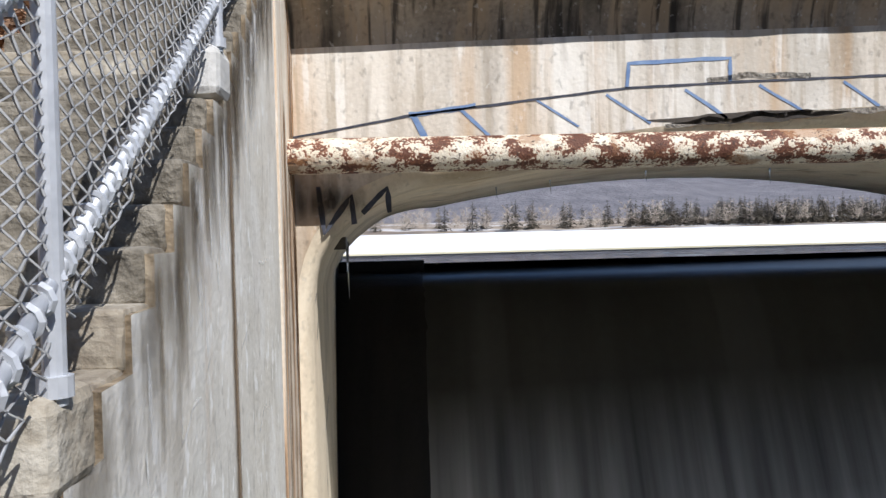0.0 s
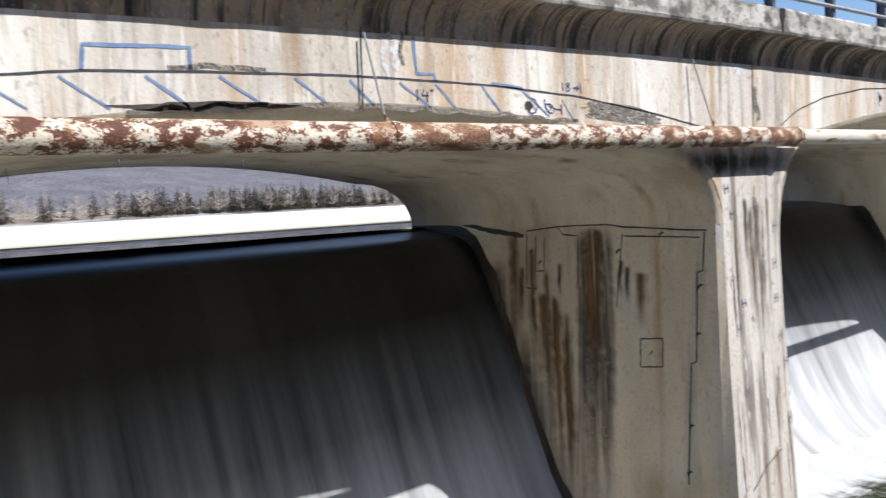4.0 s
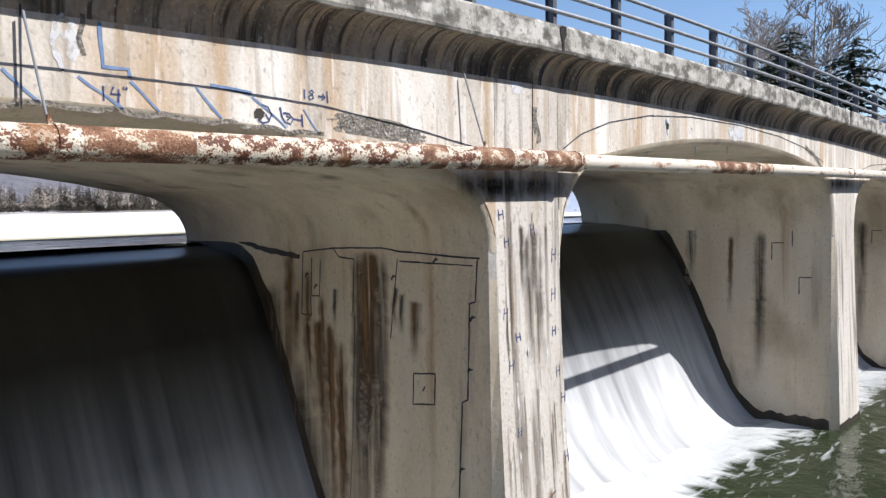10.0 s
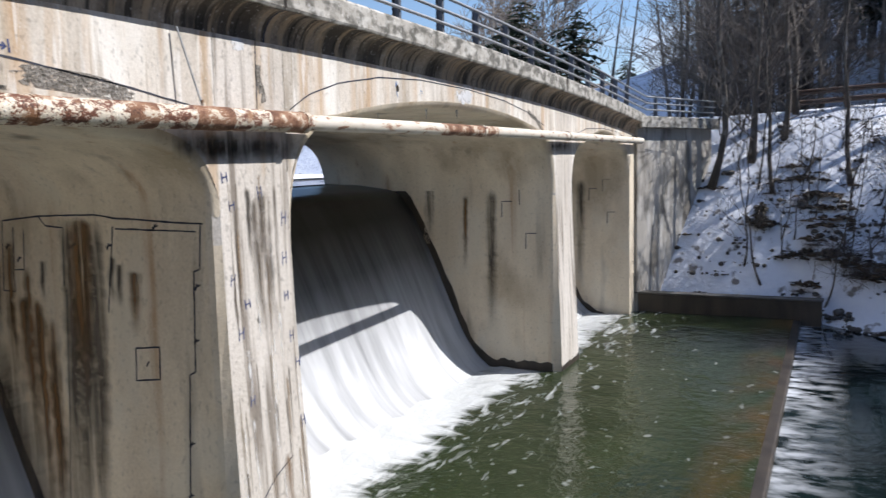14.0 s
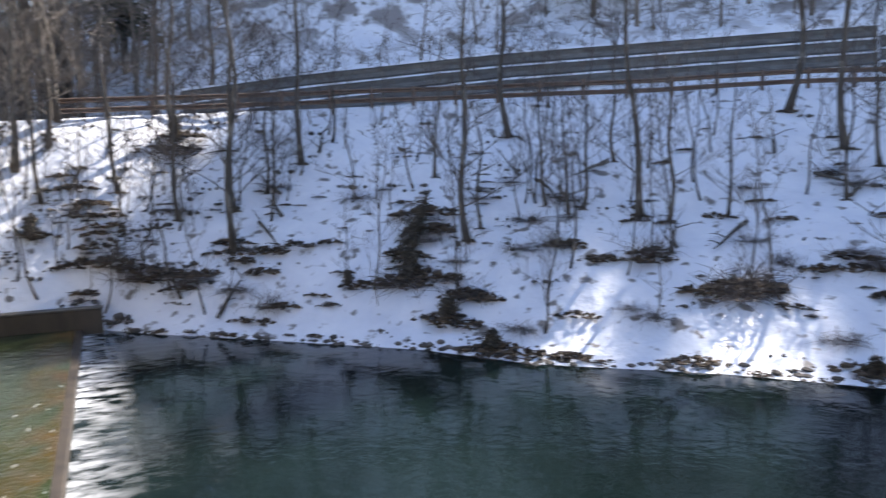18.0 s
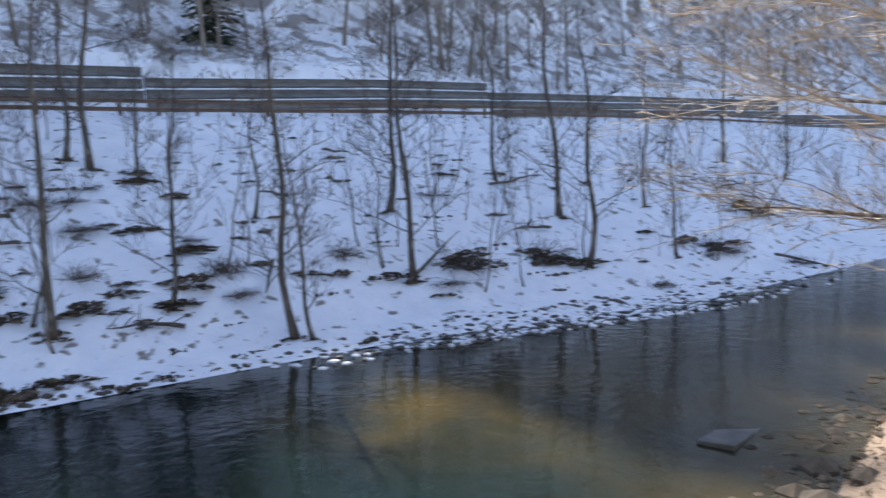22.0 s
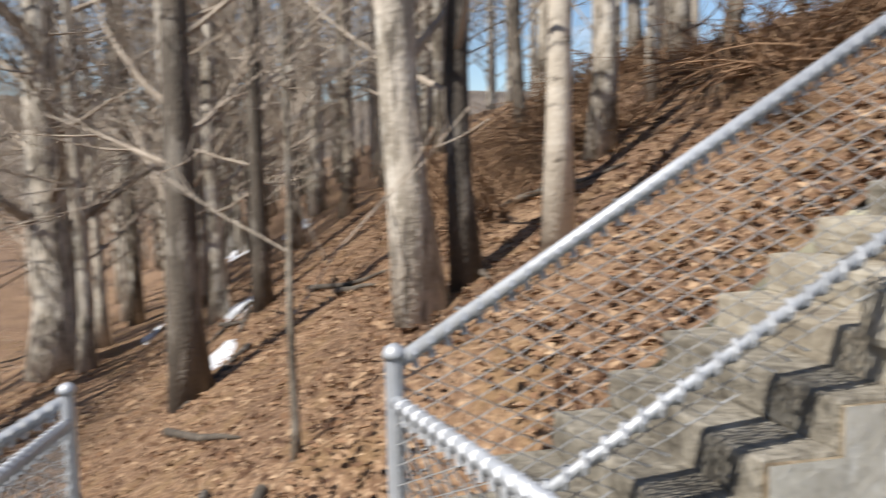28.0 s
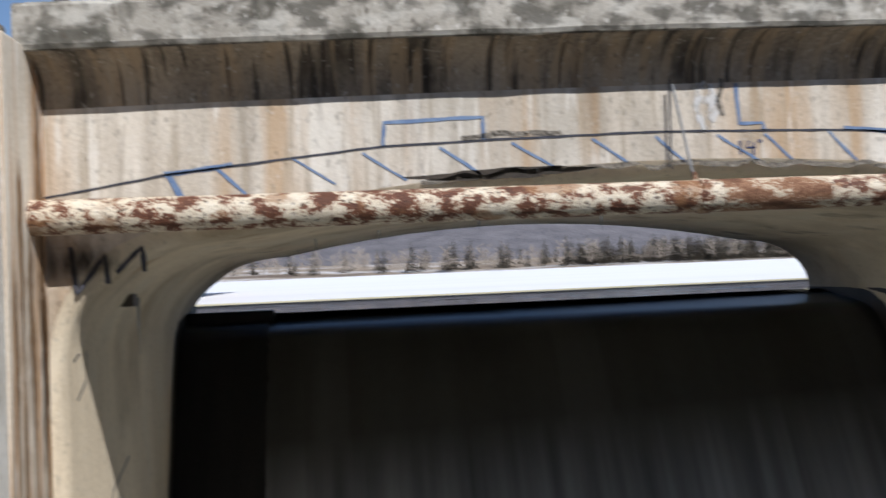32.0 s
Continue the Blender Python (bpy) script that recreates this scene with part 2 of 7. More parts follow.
overlay(M_BAND, (0.62, 0.60, 0.54), (2.2, 2.2, 4.0), 0.50, 0.60, amount=0.7, detail=10)
overlay(M_BAND, (0.08, 0.075, 0.06), (3.0, 3.0, 5.0), 0.48, 0.60, amount=0.8, detail=10)
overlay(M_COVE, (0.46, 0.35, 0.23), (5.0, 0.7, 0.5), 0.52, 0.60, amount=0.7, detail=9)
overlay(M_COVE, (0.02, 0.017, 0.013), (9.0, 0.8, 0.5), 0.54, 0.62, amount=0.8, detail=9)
overlay(M_PIER, (0.24, 0.175, 0.095), (0.55, 0.55, 0.35), 0.52, 0.66, amount=0.5, detail=9)
overlay(M_PIER, (0.68, 0.62, 0.50), (0.9, 0.9, 0.5), 0.52, 0.62, amount=0.5, detail=9)
for m, k in ((M_FACADE, 0.4), (M_WING, 0.3), (M_PIER, 0.25), (M_BAND, 0.7), (M_NOSE, 0.4), (M_COVE, 0.5)):
    overlay(m, (0.10, 0.085, 0.065), (14, 14, 9), 0.58, 0.70, amount=k, detail=10)
    overlay(m, (0.72, 0.70, 0.65), (20, 20, 14), 0.62, 0.70, amount=k * 0.8, detail=10)
M_STEP = ramp_mat("step_concrete", [(0.3, (0.065, 0.056, 0.043)), (0.48, (0.18, 0.16, 0.125)), (0.65, (0.33, 0.30, 0.245))], scale=(3, 3, 3), rough=0.9, bump=0.9, bump_scale=16, fine=0.45, bump_dist=0.04)
M_PAD = ramp_mat("pad_concrete", [(0.3, (0.13, 0.10, 0.07)), (0.5, (0.32, 0.28, 0.215)), (0.68, (0.52, 0.485, 0.41))], scale=(2.5, 2.5, 2.5), rough=0.9, bump=0.6, bump_scale=18, fine=0.35, bump_dist=0.03)
M_WET = ramp_mat("wet_concrete", [(0.35, (0.05, 0.047, 0.042)), (0.7, (0.15, 0.14, 0.125))], scale=(2, 2, 2), rough=0.55)
M_DARKSTAIN = ramp_mat("wet_stain", [(0.35, (0.02, 0.016, 0.012)), (0.7, (0.07, 0.055, 0.04))], scale=(2, 2, .5), rough=0.5)
M_PIPE = ramp_mat("peeling_pipe_paint", [(0.42, (0.11, 0.04, 0.02)), (0.483, (0.24, 0.095, 0.05)), (0.492, (0.66, 0.57, 0.43)), (0.7, (0.82, 0.77, 0.66))], scale=(6, 9, 9), detail=9.0, rough=0.7, bump=0.6, bump_scale=45, fine=0.38)
overlay(M_PIPE, (0.30, 0.15, 0.065), (2.2, 3.0, 3.0), 0.57, 0.62, amount=0.7, detail=10)
M_PIPEPALE = ramp_mat("pale_pipe_paint", [(0.36, (0.16, 0.07, 0.035)), (0.40, (0.36, 0.20, 0.11)), (0.43, (0.64, 0.57, 0.46)), (0.7, (0.74, 0.69, 0.60))], scale=(2.5, 9, 9), detail=9.0, rough=0.7, bump=0.4, bump_scale=40, fine=0.3)
M_PIPERUST = ramp_mat("brown_pipe_rust", [(0.34, (0.075, 0.032, 0.017)), (0.46, (0.19, 0.09, 0.048)), (0.545, (0.34, 0.19, 0.11)), (0.56, (0.60, 0.52, 0.40))], scale=(3.2, 6, 6), detail=10.0, rough=0.85, bump=0.6, bump_scale=45, fine=0.35)
overlay(M_PIPE, (0.06, 0.03, 0.018), (22, 30, 30), 0.60, 0.64, amount=0.85, detail=6)
M_STEEL = ramp_mat("galvanised_steel", [(0.3, (0.40, 0.42, 0.45)), (0.7, (0.60, 0.62, 0.65))], scale=(8, 8, 8), rough=0.5, metal=0.35, bump=0.1)
M_WIRE = ramp_mat("zinc_wire", [(0.3, (0.26, 0.265, 0.27)), (0.7, (0.46, 0.465, 0.47))], scale=(8, 8, 8), rough=0.55, metal=0.0, bump=0)
M_RAIL = ramp_mat("rail_paint", [(0.3, (0.30, 0.31, 0.32)), (0.7, (0.45, 0.46, 0.47))], scale=(6, 6, 6), rough=0.5, metal=0.5, bump=0.1)
M_RAILDARK = ramp_mat("post_paint", [(0.3, (0.09, 0.095, 0.11)), (0.7, (0.19, 0.20, 0.22))], scale=(6, 6, 6), rough=0.5, metal=0.4, bump=0.1)
M_SNOW = ramp_mat("snow", [(0.3, (0.70, 0.73, 0.80)), (0.7, (0.86, 0.88, 0.92))], scale=(0.6, 0.6, 0.6), rough=0.6, bump=0.5, bump_scale=3.0, bump_dist=0.15)
M_ICE = ramp_mat("lake_snow", [(0.3, (0.82, 0.83, 0.86)), (0.7, (0.90, 0.91, 0.93))], scale=(0.02, 0.2, 1), rough=0.7, bump=0.1)
M_LEAF = ramp_mat("leaf_litter", [(0.3, (0.08, 0.045, 0.025)), (0.45, (0.17, 0.095, 0.053)), (0.6, (0.31, 0.195, 0.115)), (0.7, (0.50, 0.34, 0.20))], scale=(0.7, 0.7, 0.7), rough=0.9, bump=1.0, bump_scale=14.0, fine=0.6, bump_dist=0.08)
overlay(M_LEAF, (0.07, 0.042, 0.026), (19, 19, 19), 0.56, 0.64, amount=0.75)
overlay(M_LEAF, (0.56, 0.39, 0.25), (24, 24, 24), 0.57, 0.64, amount=0.75)
overlay(M_LEAF, (0.24, 0.15, 0.07), (1.6, 1.6, 1.6), 0.52, 0.66, amount=0.6)
overlay(M_LEAF, (0.30, 0.235, 0.18), (0.6, 0.6, 0.6), 0.15, 0.40, axis=1, axis_from=3.5, axis_to=9.0, amount=0.9, toward=(0.35, -1, 0))
overlay(M_LEAF, (0.22, 0.165, 0.122), (7, 7, 7), 0.50, 0.62, axis=1, axis_from=3.5, axis_to=9.0, amount=0.7, toward=(0.35, -1, 0))
overlay(M_LEAF, (0.86, 0.88, 0.92), (0.28, 0.28, 0.28), 0.36, 0.40, axis=1, axis_from=21.5, axis_to=26.0, toward=(-0.8, -0.6, 0), also=((0.30, -0.95, 0), 3.5, 5.0))
overlay(M_SNOW, (0.11, 0.085, 0.06), (1.6, 1.6, 1.6), 0.60, 0.67, detail=10, amount=0.85)
overlay(M_SNOW, (0.15, 0.115, 0.09), (0.4, 0.4, 0.5), 0.50, 0.58, detail=11, amount=0.8, axis=2, axis_from=6.0, axis_to=9.0)
overlay(M_SNOW, (0.12, 0.10, 0.085), (0.3, 0.3, 0.3), 0.40, 0.54, detail=11, amount=0.6, axis=2, axis_from=9.0, axis_to=20.0)
M_BARK = ramp_mat("grey_bark", [(0.32, (0.09, 0.07, 0.05)), (0.48, (0.33, 0.29, 0.235)), (0.66, (0.62, 0.56, 0.48))], scale=(6, 6, 1.6), rough=0.9, bump=0.8, bump_scale=20, random_ob=0.12)
M_BARKDARK = ramp_mat("dark_bark", [(0.3, (0.04, 0.034, 0.028)), (0.7, (0.15, 0.125, 0.10))], scale=(9, 9, 1.2), rough=0.9, bump=0.8, bump_scale=20, random_ob=0.1)
overlay(M_BARK, (0.66, 0.62, 0.55), (4, 4, 2.2), 0.54, 0.60, amount=0.7, detail=8)
overlay(M_BARK, (0.085, 0.07, 0.055), (13, 13, 2.0), 0.54, 0.62, amount=0.75, detail=7)
overlay(M_BARKDARK, (0.30, 0.27, 0.23), (5, 5, 1.8), 0.56, 0.62, amount=0.65, detail=8)
M_ROAD = ramp_mat("asphalt", [(0.3, (0.035, 0.035, 0.04)), (0.7, (0.07, 0.07, 0.075))], scale=(0.4, 0.4, 0.4), rough=0.85, bump=0.3, bump_scale=40)


def water_mat(name, shallow, rough, bump, scale, foam=0.0):
    m = ramp_mat(name, [(0.35, tuple(c * 0.6 for c in shallow)), (0.65, shallow)], scale=(0.25, 0.25, 0.25), rough=rough, bump=0)
    n, l = m.node_tree.nodes, m.node_tree.links
    b = n["Principled BSDF"]
    b.inputs["IOR"].default_value = 1.33
    tc = n.new("ShaderNodeTexCoord")
    no = n.new("ShaderNodeTexNoise")
    no.inputs["Scale"].default_value, no.inputs["Detail"].default_value = scale, 4.0
    l.new(tc.outputs["Object"], no.inputs["Vector"])
    bp = n.new("ShaderNodeBump")
    bp.inputs["Strength"].default_value, bp.inputs["Distance"].default_value = bump, 0.1
    l.new(no.outputs[0], bp.inputs["Height"])
    l.new(bp.outputs[0], b.inputs["Normal"])
    return m


M_POOL = water_mat("pool_water", (0.036, 0.050, 0.022), 0.12, 0.5, 2.5)
M_RIVER = water_mat("river_water", (0.005, 0.011, 0.011), 0.05, 0.16, 2.0)
M_DARKWATER = water_mat("lake_water", (0.01, 0.015, 0.03), 0.05, 0.3, 1.0)
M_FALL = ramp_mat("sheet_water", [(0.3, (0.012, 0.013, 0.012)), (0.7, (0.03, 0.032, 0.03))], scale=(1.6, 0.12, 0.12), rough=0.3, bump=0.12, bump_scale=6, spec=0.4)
# white grows down the drop and along x, so the first bay stays darker
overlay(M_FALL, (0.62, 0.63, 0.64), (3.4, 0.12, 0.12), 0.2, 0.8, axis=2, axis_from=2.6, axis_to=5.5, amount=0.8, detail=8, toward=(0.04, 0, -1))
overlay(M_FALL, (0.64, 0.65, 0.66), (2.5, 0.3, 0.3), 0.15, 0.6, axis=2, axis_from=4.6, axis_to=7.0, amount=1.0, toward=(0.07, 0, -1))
overlay(M_FALL, (0.10, 0.10, 0.10), (0.55, 0.02, 0.02), 0.60, 0.64, amount=0.15, detail=2)
foam(M_POOL, (0.66, 0.68, 0.68), (1.9, 0.45, 1), 8.2, 10.4, (0.03, 1, 0))
foam(M_POOL, (0.64, 0.66, 0.65), (0.9, 2.6, 1), 6.0, 17.0, (0.055, 1, 0))
overlay(M_POOL, (0.75, 0.78, 0.75), (2.2, 3.2, 1), 0.64, 0.72, amount=0.28, detail=10)
overlay(M_POOL, (0.10, 0.055, 0.02), (0.4, 0.8, 1), 0.35, 0.6, axis=1, axis_from=2.6, axis_to=1.3, amount=0.8)
overlay(M_RIVER, (0.80, 0.83, 0.86), (2.4, 1.2, 1), 0.40, 0.62, detail=9, axis=1, axis_from=-0.8, axis_to=0.8, amount=0.95)
overlay(M_RIVER, (0.062, 0.047, 0.017), (0.16, 0.16, 1), 0.34, 0.56, amount=0.95, detail=8, axis=0, axis_from=11.5, axis_to=15.5, toward=(-0.45, -0.89, 0))
overlay(M_RIVER, (0.009, 0.019, 0.019), (0.2, 0.3, 1), 0.42, 0.64, amount=0.6, detail=8)


# ---- mesh helpers ----
def mesh_from(verts, faces, smooth=False):
    me = bpy.data.meshes.new("m")
    me.from_pydata([tuple(v) for v in verts], [], faces)
    if smooth:
        for p in me.polygons:
            p.use_smooth = True
    me.update()
    return me


def put(name, me, material, parent=None, label="", m=None):
    me.name = name
    if material is not None and not me.materials:
        me.materials.append(material)
    ob = new(name, me)
    if parent is not None:
        ob.parent = parent
    if m is not None:
        ob.matrix_basis = m
    if label:
        tagged(ob, label)
    return ob


def part(name, bm, material, parent, label=""):
    me = bpy.data.meshes.new(name)
    bm.normal_update()
    bm.to_mesh(me)
    bm.free()
    return put(name, me, material, parent, label)


def box_bm(x0, x1, y0, y1, z0, z1, bevel=0.0, bm=None):
    own = bm is None
    bm = bm or bmesh.new()
    r = bmesh.ops.create_cube(bm, size=1.0, matrix=Matrix.LocRotScale(((x0 + x1) / 2, (y0 + y1) / 2, (z0 + z1) / 2), None, (x1 - x0, y1 - y0, z1 - z0)))
    if bevel and own:
        bmesh.ops.bevel(bm, geom=bm.edges[:], offset=bevel, segments=2, affect="EDGES", profile=0.5)
    return bm


def tube(path, radii, sides=8, cap=True):
    """Verts and faces of a round bar along a path; radii a number or a list."""
    pts = [Vector(p) for p in path]
    if not hasattr(radii, "__len__"):
        radii = [radii] * len(pts)
    vs, fs = [], []
    ref = None
    for i, p in enumerate(pts):
        d = (pts[min(i + 1, len(pts) - 1)] - pts[max(i - 1, 0)]).normalized()
        if ref is None:
            ref = Vector((1, 0, 0)) if abs(d.x) < 0.9 else Vector((0, 1, 0))
        u = (ref - d * ref.dot(d)).normalized()
        w = d.cross(u)
        ref = u
        for k in range(sides):
            a = 2 * math.pi * k / sides
            vs.append(p + (u * math.cos(a) + w * math.sin(a)) * radii[i])
    for i in range(len(pts) - 1):
        for k in range(sides):
            a, b = i * sides + k, i * sides + (k + 1) % sides
            fs.append((a, b, b + sides, a + sides))
    if cap:
        fs.append(tuple(range(sides))[::-1])
        fs.append(tuple(range((len(pts) - 1) * sides, len(pts) * sides)))
    return vs, fs


class Soup:
    """Collects verts and faces of many pieces for one mesh."""

    def __init__(self):
        self.v, self.f = [], []

    def add(self, vs, fs):
        o = len(self.v)
        self.v.extend(vs)
        self.f.extend([tuple(i + o for i in f) for f in fs])

    def mesh(self, smooth=False):
        return mesh_from(self.v, self.f, smooth)


def grid(xs, ys, fn):
    vs = [fn(x, y) for y in ys for x in xs]
    nx = len(xs)
    fs = [(j * nx + i, j * nx + i + 1, (j + 1) * nx + i + 1, (j + 1) * nx + i) for j in range(len(ys) - 1) for i in range(nx - 1)]
    return vs, fs


def lerp(a, b, t):
    return a + (b - a) * t


def smooth01(t):
    t = max(0.0, min(1.0, t))
    return t * t * (3 - 2 * t)


def thing(name, label, category, kind="", group="", at=(0, 0, 0)):
    ob = new(name)
    ob.location = at
    ob.empty_display_size = 0.2
    return tagged(ob, label, category, group, kind)


# ---- dam bridge ----
FACE, BACK = 7.6, 16.0
POOL, RIVER, LAKE = -6.6, -6.85, -0.50


def camber(x):
    return -0.0013 * (x - 12.5) ** 2


def corn_z(x):
    return 1.95 + camber(x)


def arch_outline(x0, x1, spring, crown, corner=1.5, n=10):
    """Points of one opening from its left foot to its right foot: upright sides, round haunches, shallow crown."""
    pts = [(x0, -7.4), (x0, -3.0), (x0, spring)]
    mid, half = (x0 + x1) / 2, (x1 - x0) / 2
    for i in range(1, n + 1):
        a = math.pi / 2 * i / n
        cx = corner * (1 - math.cos(a))
        pts.append((x0 + cx, spring + (crown - 0.48 - spring) * math.sin(a) ** 0.9))
    xs = pts[-1][0]
    for i in range(1, 12):
        u = i / 12
        x = lerp(xs, 2 * mid - xs, u)
        pts.append((x, crown - 0.48 * ((x - mid) / (mid - xs)) ** 2))
    left = [p for p in pts if p[0] < mid - 1e-6]
    return left + [(mid, crown)] + [(2 * mid - x, z) for x, z in reversed(left)]


def splay(x, y, z):
    """How far the jamb of the abutment swings aside behind the face."""
    return -0.05 * (y - FACE) * max(0.3, min(1.0, 0.4 - z)) * smooth01((0.9 - x) / 1.2) if x < 0.9 else 0.0


ARCHES = [arch_outline(-0.82, 11.47, -0.60, 0.98), arch_outline(13.35, 26.95, -0.95, 1.30), arch_outline(28.95, 37.3, -0.9, 1.0)]
PIERS = [(11.47, 13.35), (26.95, 28.95)]
bridge = thing("dam_bridge", "weathered concrete arch bridge over a spillway dam with stained piers", "bridge")

# spandrel: the front face between arch edges and cornice, with thickness
def wall_over(outline, x0, x1, y0, y1, top):
    """A wall with one arched opening: front, back and soffit, from x0 to x1."""
    s = Soup()
    mid = (outline[0][0] + outline[-1][0]) / 2
    pts = [p for p in outline if p[1] > -7.3]
    if y0 < 10:
        pts = [(x + (0.14 if x > mid else -0.14) * min(1, abs(x - mid) / 3), z + 0.14 * smooth01((z - pts[2][1]) / 0.8 + 0.1)) for x, z in pts]
    for y, flip in ((y0, False), (y1, True)):
        vs, fs = [], []
        for x, z in pts:
            sx = x + splay(x, y, z)
            vs += [(sx, y, z), (sx, y, top(x))]
        for i in range(len(pts) - 1):
            if pts[i + 1][0] - pts[i][0] < 1e-4:
                continue
            q = (2 * i, 2 * i + 2, 2 * i + 3, 2 * i + 1)
            fs.append(q[::-1] if flip else q)
        s.add(vs, fs)
    return s


for i, (o, nm) in enumerate(zip(ARCHES, ("spandrel",) * 3)):
    front = wall_over(o, 0, 0, FACE, FACE + 0.6, corn_z)
    put("spandrel", front.mesh(), M_FACADE, bridge, "pale stained concrete face over an arch")
    s = Soup()
    arch = [p for p in o if p[1] > -2.9 or p[0] < 0]
    mid = (arch[0][0] + arch[-1][0]) / 2
    rings = [(FACE, 0.14), (FACE + 0.03, 0.075), (FACE + 0.08, 0.025), (FACE + 0.16, 0.0), (9.6, 0.0), (11.6, 0.0), (13.8, 0.0), (BACK, 0.0)]
    n = len(arch)
    vs = [(x + splay(x, y, z) + (d if x > mid else -d) * min(1, abs(x - mid) / 3), y, z + d * smooth01((z - arch[2][1]) / 0.8 + 0.1)) for y, d in rings for x, z in arch]
    s.add(vs, [(j * n + k, (j + 1) * n + k, (j + 1) * n + k + 1, j * n + k + 1) for j in range(len(rings) - 1) for k in range(n - 1)])
    put("arch_barrel", s.mesh(True), M_PIER, bridge, "curved tan concrete vault of the arch")
    back = wall_over(o, 0, 0, BACK - 0.3, BACK, lambda x: 2.2)
    put("upstream_spandrel", back.mesh(), M_FACADE, bridge)
for x0, x1 in PIERS:
    zs = [-8.0, -6.9, -6.0, -5.0, -4.0, -3.0, -2.0, -1.0, 0.0, 1.0, 1.98 + camber(x0)]
    def ring(z):
        flare = 0.16 * smooth01((-z - 0.6) / 6.5)
        e = 0.02 * noise.noise((x0, z * 1.3, 2))
        return [(x0, BACK - 0.01), (x0, FACE + 0.16), (x0 + 0.03, FACE + 0.07), (x0 + 0.13 + e, FACE - flare), (x1 - 0.13 + flare * 0.8 + e, FACE - flare), (x1 - 0.03 + flare, FACE + 0.07), (x1 + flare, FACE + 0.16), (x1, FACE + 1.2), (x1, BACK - 0.01)]
    vs = [(x, y, z) for z in zs for x, y in ring(z)]
    fs = [(i * 9 + k, i * 9 + (k + 1) % 9, (i + 1) * 9 + (k + 1) % 9, (i + 1) * 9 + k) for i in range(len(zs) - 1) for k in range(9)]
    me = mesh_from(vs, fs)
    me.materials.append(M_PIER)
    me.materials.append(M_NOSE)
    for p in me.polygons:
        if p.normal.y < -0.8:
            p.material_index = 1
    put("pier", me, None, bridge, "thick concrete pier with rust and water stains")
bm = box_bm(-3.0, -1.0, FACE + 0.2, BACK, -8.0, 2.0, 0.02)
for v in bm.verts:
    if v.co.x > -2:
        v.co.x += splay(-0.82, v.co.y, -3.0)
part("abutment", bm, M_PIER, bridge, "concrete abutment beside the spillway")
bm = box_bm(37.3, 39.5, FACE, BACK, -8.0, 1.6, 0.02)
part("abutment", bm, M_PIER, bridge, "far concrete abutment")

# cornice: cove and band, following the camber
xs = [-1.05 + 0.5 * i for i in range(80)]
cove_prof = [(0.0, 0.0)] + [(0.40 * (1 - math.cos(a)), 0.43 * math.sin(a)) for a in [math.pi / 2 * k / 6 for k in range(1, 7)]]
vs = [(x, FACE - p, corn_z(x) + q) for x in xs for p, q in cove_prof]
n = len(cove_prof)
fs = [(i * n + k, (i + 1) * n + k, (i + 1) * n + k + 1, i * n + k + 1) for i in range(len(xs) - 1) for k in range(n - 1)]
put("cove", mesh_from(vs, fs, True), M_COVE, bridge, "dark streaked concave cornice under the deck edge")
prof = [(FACE - 0.38, 0.43), (FACE - 0.42, 0.44), (FACE - 0.44, 0.48), (FACE - 0.44, 0.82), (FACE - 0.41, 0.86), (FACE - 0.05, 0.87), (FACE - 0.05, 0.5)]
vs = [(x, y + 0.006 * noise.noise((x * 1.7, z * 3, 1)), corn_z(x) + z + 0.012 * noise.noise((x * 2.1, y, 3))) for x in [-1.05 + 0.125 * i for i in range(317)] for y, z in prof]
n = len(prof)
fs = [(i * n + k, (i + 1) * n + k, (i + 1) * n + (k + 1) % n, i * n + (k + 1) % n) for i in range(316) for k in range(n)]
fs.append(tuple(range(n)))
put("parapet_band", mesh_from(vs, fs), M_BAND, bridge, "lichen-stained chipped concrete deck edge")
vs, fs = grid([-3 + 2 * i for i in range(23)], [FACE - 0.1, BACK], lambda x, y: (x, y, corn_z(x) + 0.45))
put("deck", mesh_from(vs, fs), M_ROAD, bridge, "asphalt bridge deck")

# ---- spillway ----
def ogee(y, x=11.47):
    """Height of the water sheet at y; the dam runs slightly askew to the bridge."""
    y += 0.055 * (x - 11.47)
    pts = [(6.0, -7.3), (10.3, -6.75), (10.7, -6.62), (11.1, -6.3), (11.6, -5.6), (12.1, -4.5), (12.7, -3.05), (13.35, -1.65), (13.8, -1.0), (14.2, -0.8), (15.5, -0.62), (18.0, -0.55)]
    for (a, p), (b, q) in zip(pts, pts[1:]):
        if y <= b:
            return lerp(p, q, (y - a) / (b - a))
    return -0.55


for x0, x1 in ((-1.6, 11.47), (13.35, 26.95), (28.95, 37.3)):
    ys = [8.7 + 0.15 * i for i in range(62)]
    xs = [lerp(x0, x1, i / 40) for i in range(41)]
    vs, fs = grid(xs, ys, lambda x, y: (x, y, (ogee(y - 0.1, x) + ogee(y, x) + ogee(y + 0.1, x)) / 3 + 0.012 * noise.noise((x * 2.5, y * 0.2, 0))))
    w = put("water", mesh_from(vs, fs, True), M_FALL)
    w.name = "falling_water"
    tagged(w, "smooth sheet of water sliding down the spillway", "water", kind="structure")

